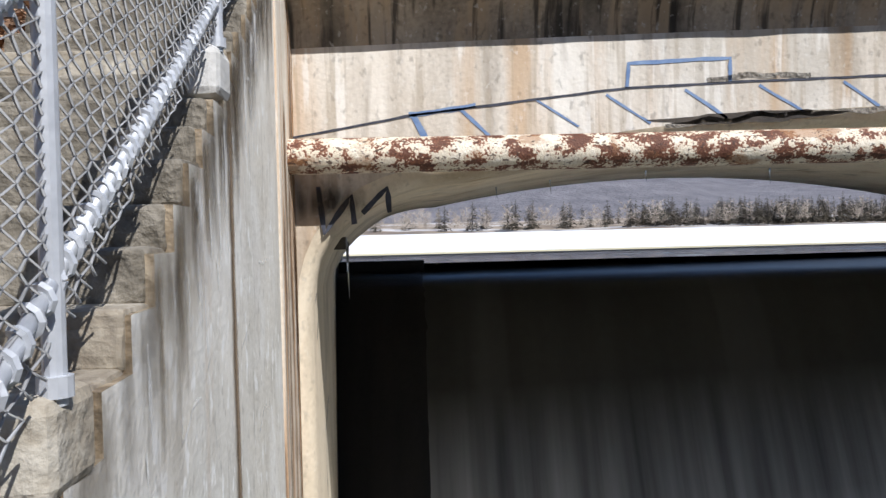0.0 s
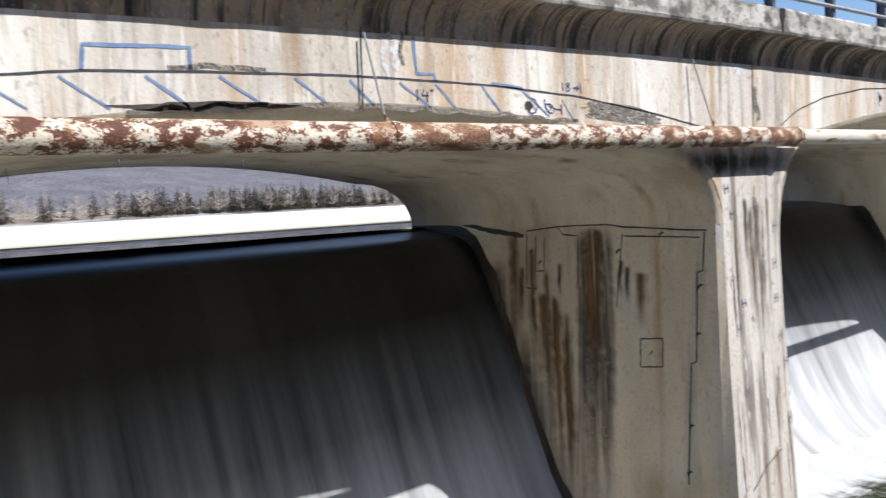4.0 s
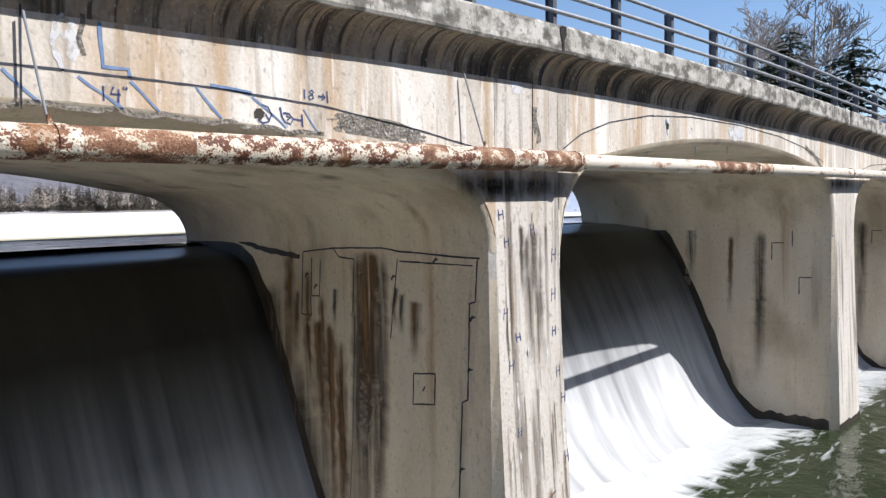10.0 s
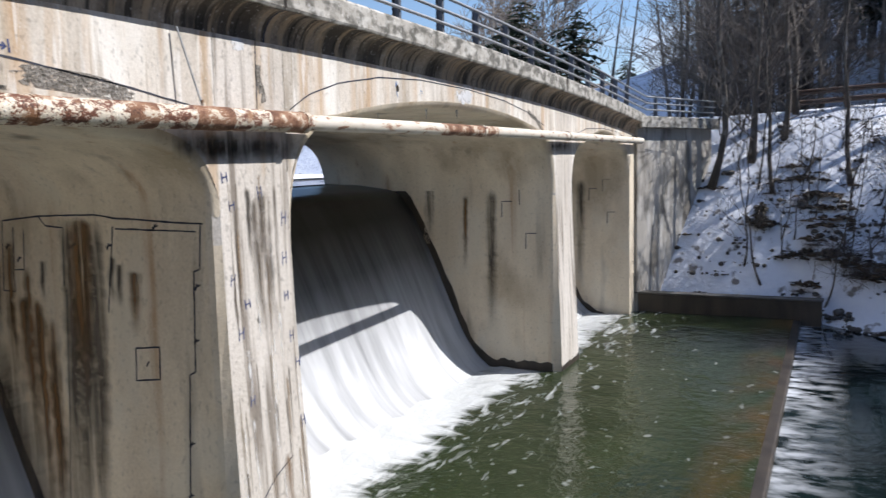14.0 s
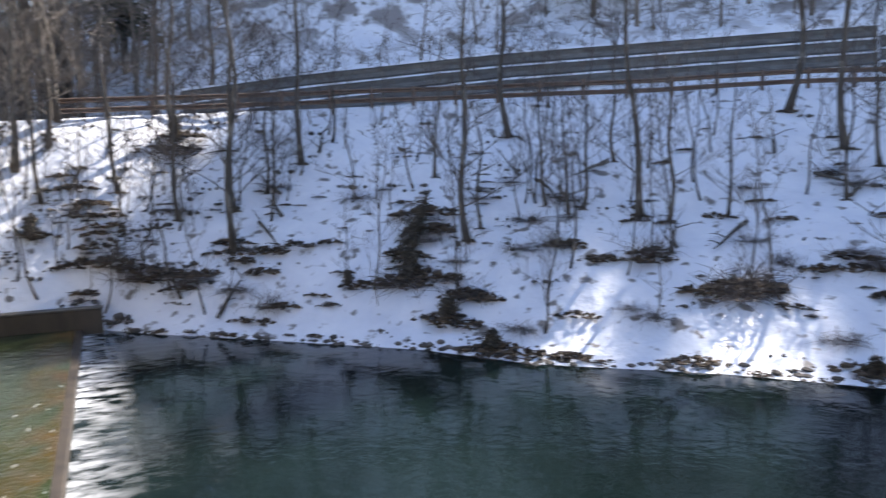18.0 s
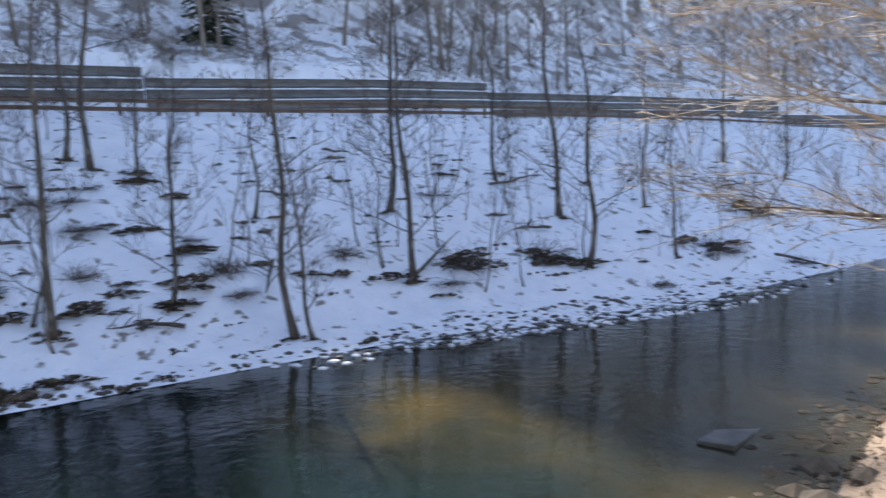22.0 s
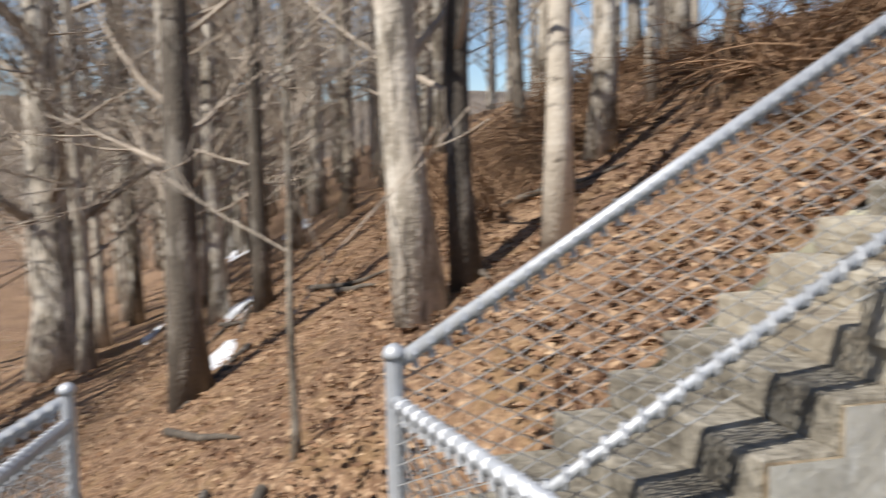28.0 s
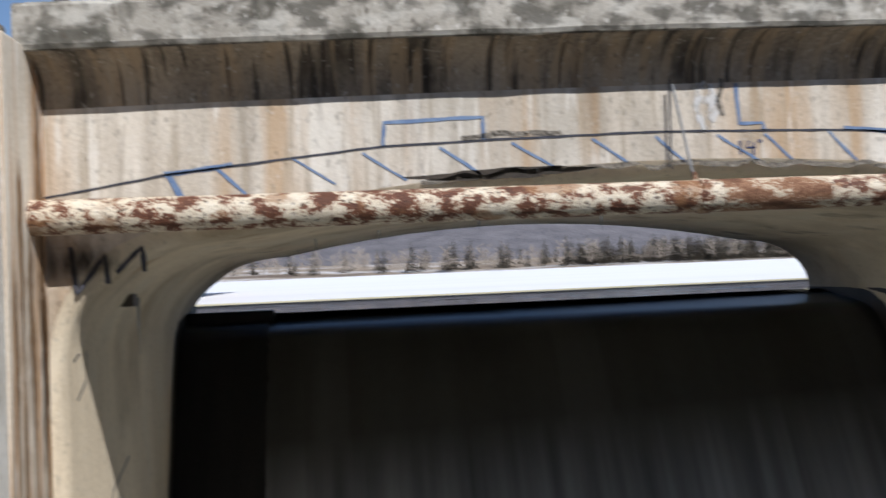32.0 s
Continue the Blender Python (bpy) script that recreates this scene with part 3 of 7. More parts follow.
# near-black strip laid over the spillway beside the abutment, and the stop log on its crest
M_NEARBLACK = ramp_mat("near_black", [(0.3, (0.004, 0.004, 0.004)), (0.7, (0.016, 0.015, 0.013))], scale=(2.4, 0.3, 0.3), rough=0.55, bump=0.3, bump_scale=12, spec=0.22)
vs, fs = grid([-1.6 + 0.12 * i for i in range(18)], [8.9 + 0.15 * i for i in range(50)], lambda x, y: (min(x, 0.43) + (0.05 * noise.noise((0, y * 1.6, 2)) if x > 0.4 else 0), y, ogee(y, x) + 0.03 - (0.06 if x > 0.43 else 0)))
tagged(put("dry_apron", mesh_from(vs, fs, True), M_NEARBLACK), "near-black strip of the spillway beside the abutment", "spillway", kind="structure")
log = part("stop_log", box_bm(-1.6, 0.42, 15.35, 15.62, -0.75, -0.5, 0.02), M_NEARBLACK, None)
tagged(log, "dark wooden stop log on the dam crest", "beam")
# ---- waters ----
vs, fs = grid([-0.9 + 0.6 * i for i in range(67)], [1.15 + 0.45 * i for i in range(25)], lambda x, y: (x, y, POOL + 0.03 * noise.noise((x * 0.8, y * 0.8, 0)) + 0.12 * smooth01((y - 7.5) / 2) * noise.noise((x * 1.1, y * 1.1, 3))))
tagged(put("pool_water", mesh_from(vs, fs), M_POOL), "green foaming water of the stilling pool", "water", kind="structure")
vs, fs = grid([-300, -0.9, 60], [-400, -100, 0.9], lambda x, y: (x, y, RIVER))
tagged(put("river_water", mesh_from(vs, fs), M_RIVER), "dark teal river water with ripples", "water", kind="structure")
vs, fs = grid([-200, 300], [15.5, 22], lambda x, y: (x, y, LAKE - 0.06))
tagged(put("lake_water", mesh_from(vs, fs), M_DARKWATER), "open dark water before the lake ice", "water", kind="structure")
vs, fs = grid([-900, 1400], [21.5, 620], lambda x, y: (x, y, LAKE))
tagged(put("lake_ice", mesh_from(vs, fs), M_ICE), "flat snow-covered frozen lake", "lake", kind="structure")

# ---- far bank, as strips between the waterline and the road ----
WATERLINE = [(39.2, 30), (39.2, 8), (39.1, 0.3), (36.9, -1.9), (33.5, -5.9), (29.4, -10.4), (25.9, -12.9), (22, -17.6), (18, -21.2), (9.6, -29.8), (-3, -39), (-15, -53), (-30, -64), (-80, -84), (-220, -130)]
ROADLINE = [(54, 40), (45.5, 10), (46.5, 4), (48.5, -4), (47.5, -11), (43.5, -20), (39, -28), (34, -37), (28, -46), (17, -57), (6, -71), (-12, -98), (-45, -140), (-105, -178), (-260, -260)]


def along(line, u):
    k = max(0, min(len(line) - 2, int(u)))
    t = u - k
    return Vector((lerp(line[k][0], line[k + 1][0], t), lerp(line[k][1], line[k + 1][1], t)))


# extra steepness of the unseen upper hill, set so it shades the bank
RIDGE = 0.775


def steps_between(table, u):
    for (a, p), (b, q) in zip(table, table[1:]):
        if u <= b:
            return lerp(p, q, max(0.0, min(1.0, (u - a) / (b - a))))
    return table[-1][1]


def road_z(u):
    return steps_between([(1.9, 2.05), (3.0, 2.5), (4.2, 2.72), (6.0, 2.85), (6.6, 3.05), (8.0, 3.0), (10.0, 2.85), (11.0, 2.6), (12.2, 1.1), (13.9, 0.8)], u)


# the crib wall above the road: stretches with the height of their top
CRIB = [[(3.0, 4.0), (3.85, 4.98), (5.0, 6.05), (6.4, 6.75), (6.94, 7.0)], [(6.95, 6.42), (7.83, 6.75)], [(7.84, 6.05), (9.71, 6.6)], [(9.72, 5.75), (11.35, 6.5)], [(11.36, 4.4), (12.6, 4.8)]]


def crib_top(u):
    for run in CRIB:
        if u <= run[-1][0]:
            return steps_between(run, u)
    return 4.8




def far_ground(u, v):
    """Ground of the far side at place u along the river and v across: 0 waterline, 1 road edge, 1.35 far road edge, up to 6 uphill."""
    w, r = along(WATERLINE, u), along(ROADLINE, u)
    d = (r - w)
    p = w + d * v
    road = road_z(u)
    if v < 0:
        z = RIVER + v * 8
    elif v < 0.1:
        z = RIVER + 5.0 * v
    elif v < 1:
        t = (v - 0.1) / 0.9
        z = lerp(RIVER + 0.5, road, t ** 0.92)
    elif v < 1.35:
        z = road + max(0.0, crib_top(u) - 2.4 - road) * smooth01((v - 1.16) / 0.17) * smooth01((u - 2.6) / 0.5)
    else:
        z = max(road, crib_top(u) - 0.12) * smooth01((u - 2.6) / 0.5) + road * (1 - smooth01((u - 2.6) / 0.5)) + (v - 1.35) * d.length * (0.02 + 0.46 * smooth01((u - 1.7) / 1.5)) + 4 * noise.noise((p.x * 0.03, p.y * 0.03, 8)) + max(0.0, v - 1.8) * d.length * RIDGE * smooth01((u - 2.5) / 2.3) * (1 + 0.15 * smooth01((u - 8.2) / 1.4) + 0.05 * smooth01((6.0 - u) / 0.8)) * smooth01((13.0 - u) / 3.0)
    amp = 0.35 * min(1, max(0, v) * 8) if not 0.97 < v < 1.36 else 0.03
    z += amp * noise.noise((p.x * 0.25, p.y * 0.25, 2.0)) + amp * 0.4 * noise.noise((p.x * 0.9, p.y * 0.9, 5.0))
    return Vector((p.x, p.y, z))


us = [0.1 * i for i in range(0, 140)]
vsn = [-0.15, -0.03, 0, 0.015, 0.03, 0.06] + [0.1 + 0.03 * i for i in range(30)] + [0.99, 1.0, 1.1, 1.25, 1.34, 1.36] + [1.4 + 0.12 * i for i in range(40)]
pts = [far_ground(u, v) for u in us for v in vsn]
n = len(vsn)
fs = [(i * n + k, i * n + k + 1, (i + 1) * n + k + 1, (i + 1) * n + k) for i in range(len(us) - 1) for k in range(n - 1)]
bank = put("snowy_bank", mesh_from(pts, fs, True), M_SNOW)
tagged(bank, "steep snow-covered river bank below a road", "ground", kind="structure")

# ---- near ground ----
def near_z(x, y):
    base = -1.75 + 0.60 * (y - 0.2)
    base = min(base, 2.35 - 0.5 * smooth01((-x - 3) / 8))
    lo = -6.1 + 0.25 * noise.noise((x * 0.1, y * 0.1, 7))
    z = max(min(base, 2.35), lo)
    if base - lo < 2:
        z = lo + 2 * smooth01((base - lo + 2) / 4) ** 1.3 if base - lo > -2 else lo
    z += 0.12 * noise.noise((x * 0.5, y * 0.5, 1)) + 0.05 * noise.noise((x * 1.7, y * 1.7, 4))
    # down to the river on its east side
    edge = near_edge(y)
    if y < 1:
        z = lerp(z, RIVER - 0.6, smooth01((x - edge + 3.0) / 3.6))
    return z


NEARLINE = [(8, -0.9), (-2, -0.9), (-10, -0.8), (-17, -1.3), (-21.5, -3.4), (-24, -5.4), (-28.6, -8.3), (-36.3, -14.1), (-41, -17), (-47, -23), (-54, -40), (-64, -85), (-100, -200), (-500, -400)]


def near_edge(y):
    for (a, p), (b, q) in zip(NEARLINE, NEARLINE[1:]):
        if y >= b:
            return lerp(p, q, max(0, min(1, (a - y) / (a - b))))
    return -400


xs = [-400, -300, -220, -160, -120, -95, -80] + [-70 + 1.5 * i for i in range(20)] + [-40 + 0.8 * i for i in range(46)] + [-3.4 + 0.3 * i for i in range(14)]
ys = [-420, -330, -260, -200, -150, -120, -100] + [-85 + 2 * i for i in range(20)] + [-45 + 0.8 * i for i in range(72)] + [14, 20, 40]
vs, fs = grid(xs, ys, lambda x, y: (x, y, near_z(x, y)))
fs = [f for f in fs if not (max(vs[i][0] for i in f) > -2.15 and max(vs[i][1] for i in f) > -1.3)]
ground = put("ground", mesh_from(vs, fs, True), M_LEAF)
tagged(ground, "leaf-covered slope running down to the river flat", "ground", kind="structure")

# ---- stairs and wing walls ----
WALL_X, RUN, RISE = -0.90, 0.292, 0.178


def wall_x(y):
    return -0.70 - 0.04 * y


def shear(vs):
    """Sets verts built for a straight wall onto the slightly splayed line of the wing wall."""
    for v in vs:
        v.co.x += wall_x(v.co.y) - WALL_X


def nose(k):
    return 1.94 + RUN * k, -0.57 + RISE * k


wing = thing("wing_wall", "tall streaked concrete wing wall carrying the stairs", "wall", kind="structure")
prof = [(-1.7, -7.6), (-1.7, -1.72), (0.3, -1.72)]
for k in range(-5, 17):
    y, z = nose(k)
    prof += [(y, z - RISE - 0.012), (y, z - 0.012)]
prof += [(6.72, 2.22), (6.72, -7.6)]
n = len(prof)
vs = [(WALL_X - 0.02, y, z) for y, z in prof] + [(WALL_X - 0.28, y, z) for y, z in prof]
fs = [tuple(range(n))[::-1], tuple(range(n, 2 * n))] + [(i, (i + 1) % n, (i + 1) % n + n, i + n) for i in range(n)]
me = mesh_from(vs, fs)
bm = bmesh.new()
bm.from_mesh(me)
bmesh.ops.triangulate(bm, faces=[f for f in bm.faces if len(f.verts) > 4])
shear(bm.verts)
ob = part("wall_face", bm, M_WING, wing)
ob.data.materials.append(M_MOSSY)
for f in ob.data.polygons:
    if abs(f.normal.x) < 0.5:
        f.material_index = 1
part("end_pier", box_bm(-1.25, -0.965, 6.715, FACE + 0.3, -7.6, 2.20, 0.02), M_RETURN, wing, "rust-streaked pale concrete return beside the arch")

M_LIMEPAD = ramp_mat("pale_mortar", [(0.3, (0.46, 0.45, 0.42)), (0.7, (0.66, 0.65, 0.62))], scale=(5, 5, 5), rough=0.9, bump=0.4)
stairs = thing("stairs", "worn concrete outdoor stairs climbing to the bridge deck", "stairs", kind="structure")
for k in range(-5, 17):
    y, z = nose(k)
    bm = box_bm(-2.25, WALL_X - 0.045 + random.uniform(-0.012, 0.008), y - 0.02, y + RUN + 0.05, z - RISE - 0.01, z + random.uniform(-0.008, 0.008), 0.02)
    bmesh.ops.subdivide_edges(bm, edges=[e for e in bm.edges if e.calc_length() > 0.1], cuts=3, use_grid_fill=True)
    for v in bm.verts:
        v.co += Vector((0.012, 0.02, 0.016)) * noise.noise((v.co.x * 6, k * 2.3 + v.co.y * 5, v.co.z * 8))
    shear(bm.verts)
    part("step", bm, M_PAD if k in (0, 1, 2, 9) else M_STEP, stairs)
prof = [(y, z) for k in range(-5, 17) for y, z in ((nose(k)[0] + 0.03, nose(k)[1] - RISE), (nose(k)[0] + 0.03, nose(k)[1] - 0.06))]
vs = [(x, y, z) for x in (-2.2, WALL_X - 0.1) for y, z in prof]
n = len(prof)
vs = [(x + wall_x(y) - WALL_X, y, z) for x, y, z in vs]
put("stair_core", mesh_from(vs, [(i, i + 1, i + 1 + n, i + n) for i in range(n - 1)]), M_STEP, stairs)
part("coping_block", box_bm(-1.05, -0.875, 4.10, 4.42, 0.70, 0.965, 0.05), M_LIMEPAD, stairs, "pale rounded concrete block under a fence post")
part("coping_block", box_bm(-1.02, -0.79, 1.86, 2.16, -0.60, -0.35, 0.04), M_PAD, stairs, "chipped mortar pad stained by rust")

landing = thing("landing", "concrete walkway slab at the foot of the stairs", "walkway", kind="structure")
part("slab", box_bm(-2.4, 3.6, -1.35, 0.62, -1.95, -1.70, 0.02), M_STEP, landing)
part("support_wall", box_bm(-0.9, 3.4, -1.25, -0.6, -7.6, -1.95, 0.0), M_WING, landing)

# far wing wall, low side wall and end sill
rwing = thing("far_wing_wall", "tall pale concrete wing wall with stains on the far side", "wall", kind="structure")
bm = box_bm(0, 6.6, -0.3, 0.3, -7.6, 1.35, 0.03)
bmesh.ops.transform(bm, matrix=pose(38.3, FACE + 0.15, 0, 0, 0, -20), verts=bm.verts)
part("wall_face", bm, M_FARWING, rwing)
bm = box_bm(-0.2, 6.8, -0.55, 0.35, 1.352, 1.85, 0.04)
bmesh.ops.transform(bm, matrix=pose(38.3, FACE + 0.05, 0, 0, 0, -20), verts=bm.verts)
part("coping", bm, M_BAND, rwing)
side = thing("side_wall", "low dark concrete side wall at the edge of the pool", "wall", kind="structure")
part("wall_face", box_bm(38.25, 38.75, 0.1, 7.6, -7.6, -5.83, 0.04), M_DARKSTAIN, side)
part("wall_top", box_bm(38.2, 38.8, 0.05, 7.62, -5.826, -5.76, 0.015), M_WET, side, "dark wet top")
sill = thing("end_sill", "submerged brown concrete sill at the end of the pool", "weir", kind="structure")
part("beam", box_bm(-0.9, 38.2, 0.88, 1.35, -7.6, -6.63, 0.05), M_DARKSTAIN, sill)

# ---- chain-link fences ----
def chain_link(p0, p1, h0, h1, pitch=0.062, wire=0.0052):
    """Woven wire between two feet p0 and p1, from h0 to h1 above the line through them."""
    a, b = Vector(p0), Vector(p1)
    flat = Vector((b.x - a.x, b.y - a.y, 0))
    side_dir = Vector((-flat.y, flat.x, 0)).normalized()
    count = int(flat.length / pitch)
    rows = int((h1 - h0) / (pitch * 0.5))
    s = Soup()
    half = pitch * 0.5
    for i in range(count):
        mid = a.lerp(b, (i + 0.5) / count)
        n0 = round((mid.z + h0) / half)
        path = []
        for r in range(n0, n0 + rows + 1):
            p = mid + flat.normalized() * (pitch * (0.52 if (r + i) % 2 else -0.52))
            p += side_dir * (0.004 if r % 2 else -0.004)
            path.append(Vector((p.x, p.y, r * half)))
        s.add(*tube(path, wire, 4, False))
    return s.mesh(True)


def chain_fence(name, feet, label, base_h=1.0, low_rail=0.27, first=0):
    f = thing(name, label, "fence")
    for i, p in enumerate(feet[first:]):
        foot = Vector(p)
        top = foot + Vector((0, 0, base_h + 0.02))
        post = put("post", mesh_from(*tube([foot - Vector((0, 0, 0.02)), top], 0.028, 12)), M_STEEL, f)
        cap = [top, top + Vector((0, 0, 0.015)), top + Vector((0, 0, 0.035)), top + Vector((0, 0, 0.045))]
        if first or i in (0, len(feet) - 1):
            put("post_cap", mesh_from(*tube(cap, [0.034, 0.036, 0.026, 0.006], 12), True), M_STEEL, post)
        put("base_collar", mesh_from(*tube([foot, foot + Vector((0, 0, 0.05))], 0.042, 12)), M_STEEL, post)
    for p, q in zip(feet, feet[1:]):
        a, b = Vector(p), Vector(q)
        put("top_rail", mesh_from(*tube([a + Vector((0, 0, base_h)), b + Vector((0, 0, base_h))], 0.023, 12), True), M_STEEL, f)
        if low_rail:
            put("bottom_rail", mesh_from(*tube([a + Vector((0, 0, low_rail)), b + Vector((0, 0, low_rail))], 0.021, 10), True), M_STEEL, f)
        put("wire_mesh", chain_link(a, b, low_rail - 0.16 if low_rail else 0.04, base_h + 0.01), M_WIRE, f, "woven galvanised diamond wire")
        ties = Soup()
        m = int((b - a).length / 0.058)
        e = (b - a).normalized()
        side = e.cross(Vector((0, 0, 1))).normalized()
        up = side.cross(e)
        for i in range(1, m):
            c = a.lerp(b, i / m) + Vector((0, 0, base_h))
            ties.add(*tube([c + Vector((0, 0, 0.004)), c + e * 0.016 - Vector((0, 0, 0.008))], 0.028, 8))
            ties.add(*tube([c + e * 0.01 - Vector((0, 0, 0.02)), c + e * 0.02 - Vector((0, 0, 0.055))], 0.011, 5))
        if low_rail:
            turns = int((b - a).length / 0.075)
            path = []
            for i in range(turns * 8 + 1):
                w = 2 * math.pi * i / 8
                path.append(a.lerp(b, i / (turns * 8)) + Vector((0, 0, low_rail)) + (side * math.cos(w) + up * math.sin(w)) * 0.026)
            ties.add(*tube(path, 0.0115, 5))
        tagged(put("tie_wire", ties.mesh(), M_STEEL, f), kind="stuff")
    return f


chain_fence("chain_link_fence", [(-0.74, 0.10, -1.50), (-0.812, 1.95, -0.36), (-0.90, 4.22, 0.96), (-0.985, 6.45, 2.30)], "galvanised chain-link fence with pipe rails climbing the stairs")
chain_fence("chain_link_fence", [(-1.86, -1.08, -1.82), (-1.86, -3.1, -2.99), (-1.9, -5.2, -4.2)], "galvanised chain-link fence going down the leafy slope")
chain_fence("chain_link_fence", [(-0.735, 0.10, -1.69), (0.35, 0.36, -1.69)], "galvanised chain-link side fence of the walkway", base_h=1.08, low_rail=0, first=1)
chain_fence("chain_link_fence", [(-1.855, -1.08, -1.80), (0.3, -1.25, -1.70)], "galvanised chain-link side fence of the walkway", base_h=0.88, low_rail=0, first=1)

# ---- bridge railing ----
rail_thing = thing("bridge_railing", "grey steel three-bar railing along the bridge edge", "railing")
RY = FACE - 0.26
RAIL_H = (0.21, 0.48, 0.76)


def rail_base(x):
    return corn_z(x) + 0.86


def post_mesh(h):
    s = Soup()
    for x0, x1, y0, y1 in ((-0.045, 0.045, -0.075, -0.063), (-0.045, 0.045, 0.063, 0.075), (-0.006, 0.006, -0.063, 0.063)):
        bm = box_bm(x0, x1, y0, y1, 0, h)
        s.add([v.co.copy() for v in bm.verts], [tuple(v.index for v in f.verts) for f in bm.faces])
        bm.free()
    bm = box_bm(-0.09, 0.09, -0.1, 0.1, 0, 0.018)
    s.add([v.co.copy() for v in bm.verts], [tuple(v.index for v in f.verts) for f in bm.faces])
    bm.free()
    return s.mesh()


pm = post_mesh(0.82)
pm.materials.append(M_RAILDARK)
for k in range(20):
    x = -0.69 + 1.913 * k
    put("post", pm, None, rail_thing, m=pose(x, RY, rail_base(x) - 0.005))
for h in RAIL_H:
    path = [(x, RY - 0.10, rail_base(x) + h) for x in [-1.0 + 0.97 * i for i in range(39)]]
    path += [(38.3 + 0.94 * q, RY - 0.1 - 0.34 * q, rail_base(38) + h - 0.05) for q in (0.3, 2, 4, 6.4)]
    put("rail", mesh_from(*tube(path, 0.034, 10), True), M_RAIL, rail_thing, "grey tubular rail")
for q in (1.2, 3.1, 5.0, 6.3):
    put("post", pm, None, rail_thing, m=pose(38.3 + 0.94 * q, RY - 0.34 * q, rail_base(38) - 0.08, 0, 0, -20))
# upstream railing seen over the deck
rail2 = copy_thing(rail_thing, pose(0, BACK - FACE + 0.4, 0))
tagged(rail2, "grey steel three-bar railing on the upstream edge")

# ---- pipe ----
pipe = thing("water_pipe", "old pipe with peeling cream paint and rust hung along the bridge", "pipe")
PY, PZ = FACE - 0.30, 0.70


def pipe_z(x):
    return PZ + 0.10 * smooth01((x + 1) / 25)


def rough_tube(x0, x1, r, step=0.1, sides=24):
    vs, fs = [], []
    m = int((x1 - x0) / step)
    for i in range(m + 1):
        x = lerp(x0, x1, i / m)
        for k in range(sides):
            a = 2 * math.pi * k / sides
            rr = r * (1 + 0.018 * noise.noise((x * 3, math.cos(a) * 2, math.sin(a) * 2)))
            vs.append((x, PY + rr * math.cos(a), pipe_z(x) + rr * math.sin(a)))
    for i in range(m):
        for k in range(sides):
            fs.append((i * sides + k, i * sides + (k + 1) % sides, (i + 1) * sides + (k + 1) % sides, (i + 1) * sides + k))
    return mesh_from(vs, fs, True)


put("pipe_section", rough_tube(-1.05, 13.3, 0.158), M_PIPE, pipe)
put("pipe_section", rough_tube(13.3, 38.25, 0.128, 0.2), M_PIPEPALE, pipe, "pale cream painted pipe with a few rust spots")
for x0, x1, r in ((5.36, 6.45, 0.1605), (9.62, 10.1, 0.1605), (10.75, 11.5, 0.1610), (12.3, 13.2, 0.1605), (18.2, 21.3, 0.1300)):
    put("rusted_length", rough_tube(x0, x1, r), M_PIPERUST, pipe, "stretch of pipe rusted brown all round")
for x, r in ((5.2, 0.17), (8.45, 0.166), (13.25, 0.172), (20.5, 0.145), (27.4, 0.145), (33.0, 0.14)):
    put("collar", mesh_from(*tube([(x - 0.05, PY, pipe_z(x)), (x + 0.05, PY, pipe_z(x))], r, 24)), M_PIPE, pipe, "rusty pipe collar")
for x, dx in ((5.14, -0.10), (11.05, -0.20)):
    z = pipe_z(x)
    put("hanger_rod", mesh_from(*tube([(x, PY + 0.02, z + 0.12), (x + dx, FACE - 0.08, 1.93 + camber(x))], 0.013, 8)), M_RAIL, pipe, "thin steel hanger rod")
    put("hanger_clamp", mesh_from(*tube([(x, PY + 0.02, z + 0.10), (x, PY + 0.02, z + 0.24)], [0.04, 0.022], 8)), M_PIPE, pipe, "rusted hanger clamp")

# ---- paint marks, cracks and patches on the concrete ----
M_BLUE = ramp_mat("blue_spray_paint", [(0.3, (0.10, 0.17, 0.33)), (0.7, (0.22, 0.31, 0.47))], scale=(9, 9, 9), rough=0.8, bump=0)
M_INK = ramp_mat("dark_blue_marker", [(0.3, (0.03, 0.045, 0.12)), (0.7, (0.08, 0.10, 0.22))], scale=(9, 9, 9), rough=0.8, bump=0)
M_BLACK = ramp_mat("black_marker", [(0.3, (0.02, 0.022, 0.03)), (0.7, (0.07, 0.075, 0.10))], scale=(9, 9, 9), rough=0.8, bump=0)
M_SPALL = ramp_mat("broken_concrete", [(0.3, (0.06, 0.055, 0.045)), (0.5, (0.22, 0.20, 0.17)), (0.7, (0.45, 0.42, 0.37))], scale=(9, 9, 14), rough=0.95, bump=1.0, bump_scale=25, fine=0.6, bump_dist=0.05)
M_LIME = ramp_mat("lime_wash", [(0.3, (0.62, 0.63, 0.64)), (0.7, (0.78, 0.78, 0.77))], scale=(5, 5, 1), rough=0.85, bump=0.2)
M_WINGRUST = ramp_mat("brown_runs", [(0.35, (0.17, 0.115, 0.065)), (0.65, (0.32, 0.235, 0.15))], scale=(6, 6, 0.4), rough=0.85, bump=0.2)
M_WINGDARK = ramp_mat("grey_runs", [(0.35, (0.13, 0.10, 0.065)), (0.65, (0.27, 0.22, 0.15))], scale=(6, 6, 0.4), rough=0.85, bump=0.2)
M_TARSTAIN = ramp_mat("dark_runs", [(0.35, (0.05, 0.042, 0.033)), (0.65, (0.16, 0.125, 0.09))], scale=(6, 6, 0.4), rough=0.7, bump=0.2)
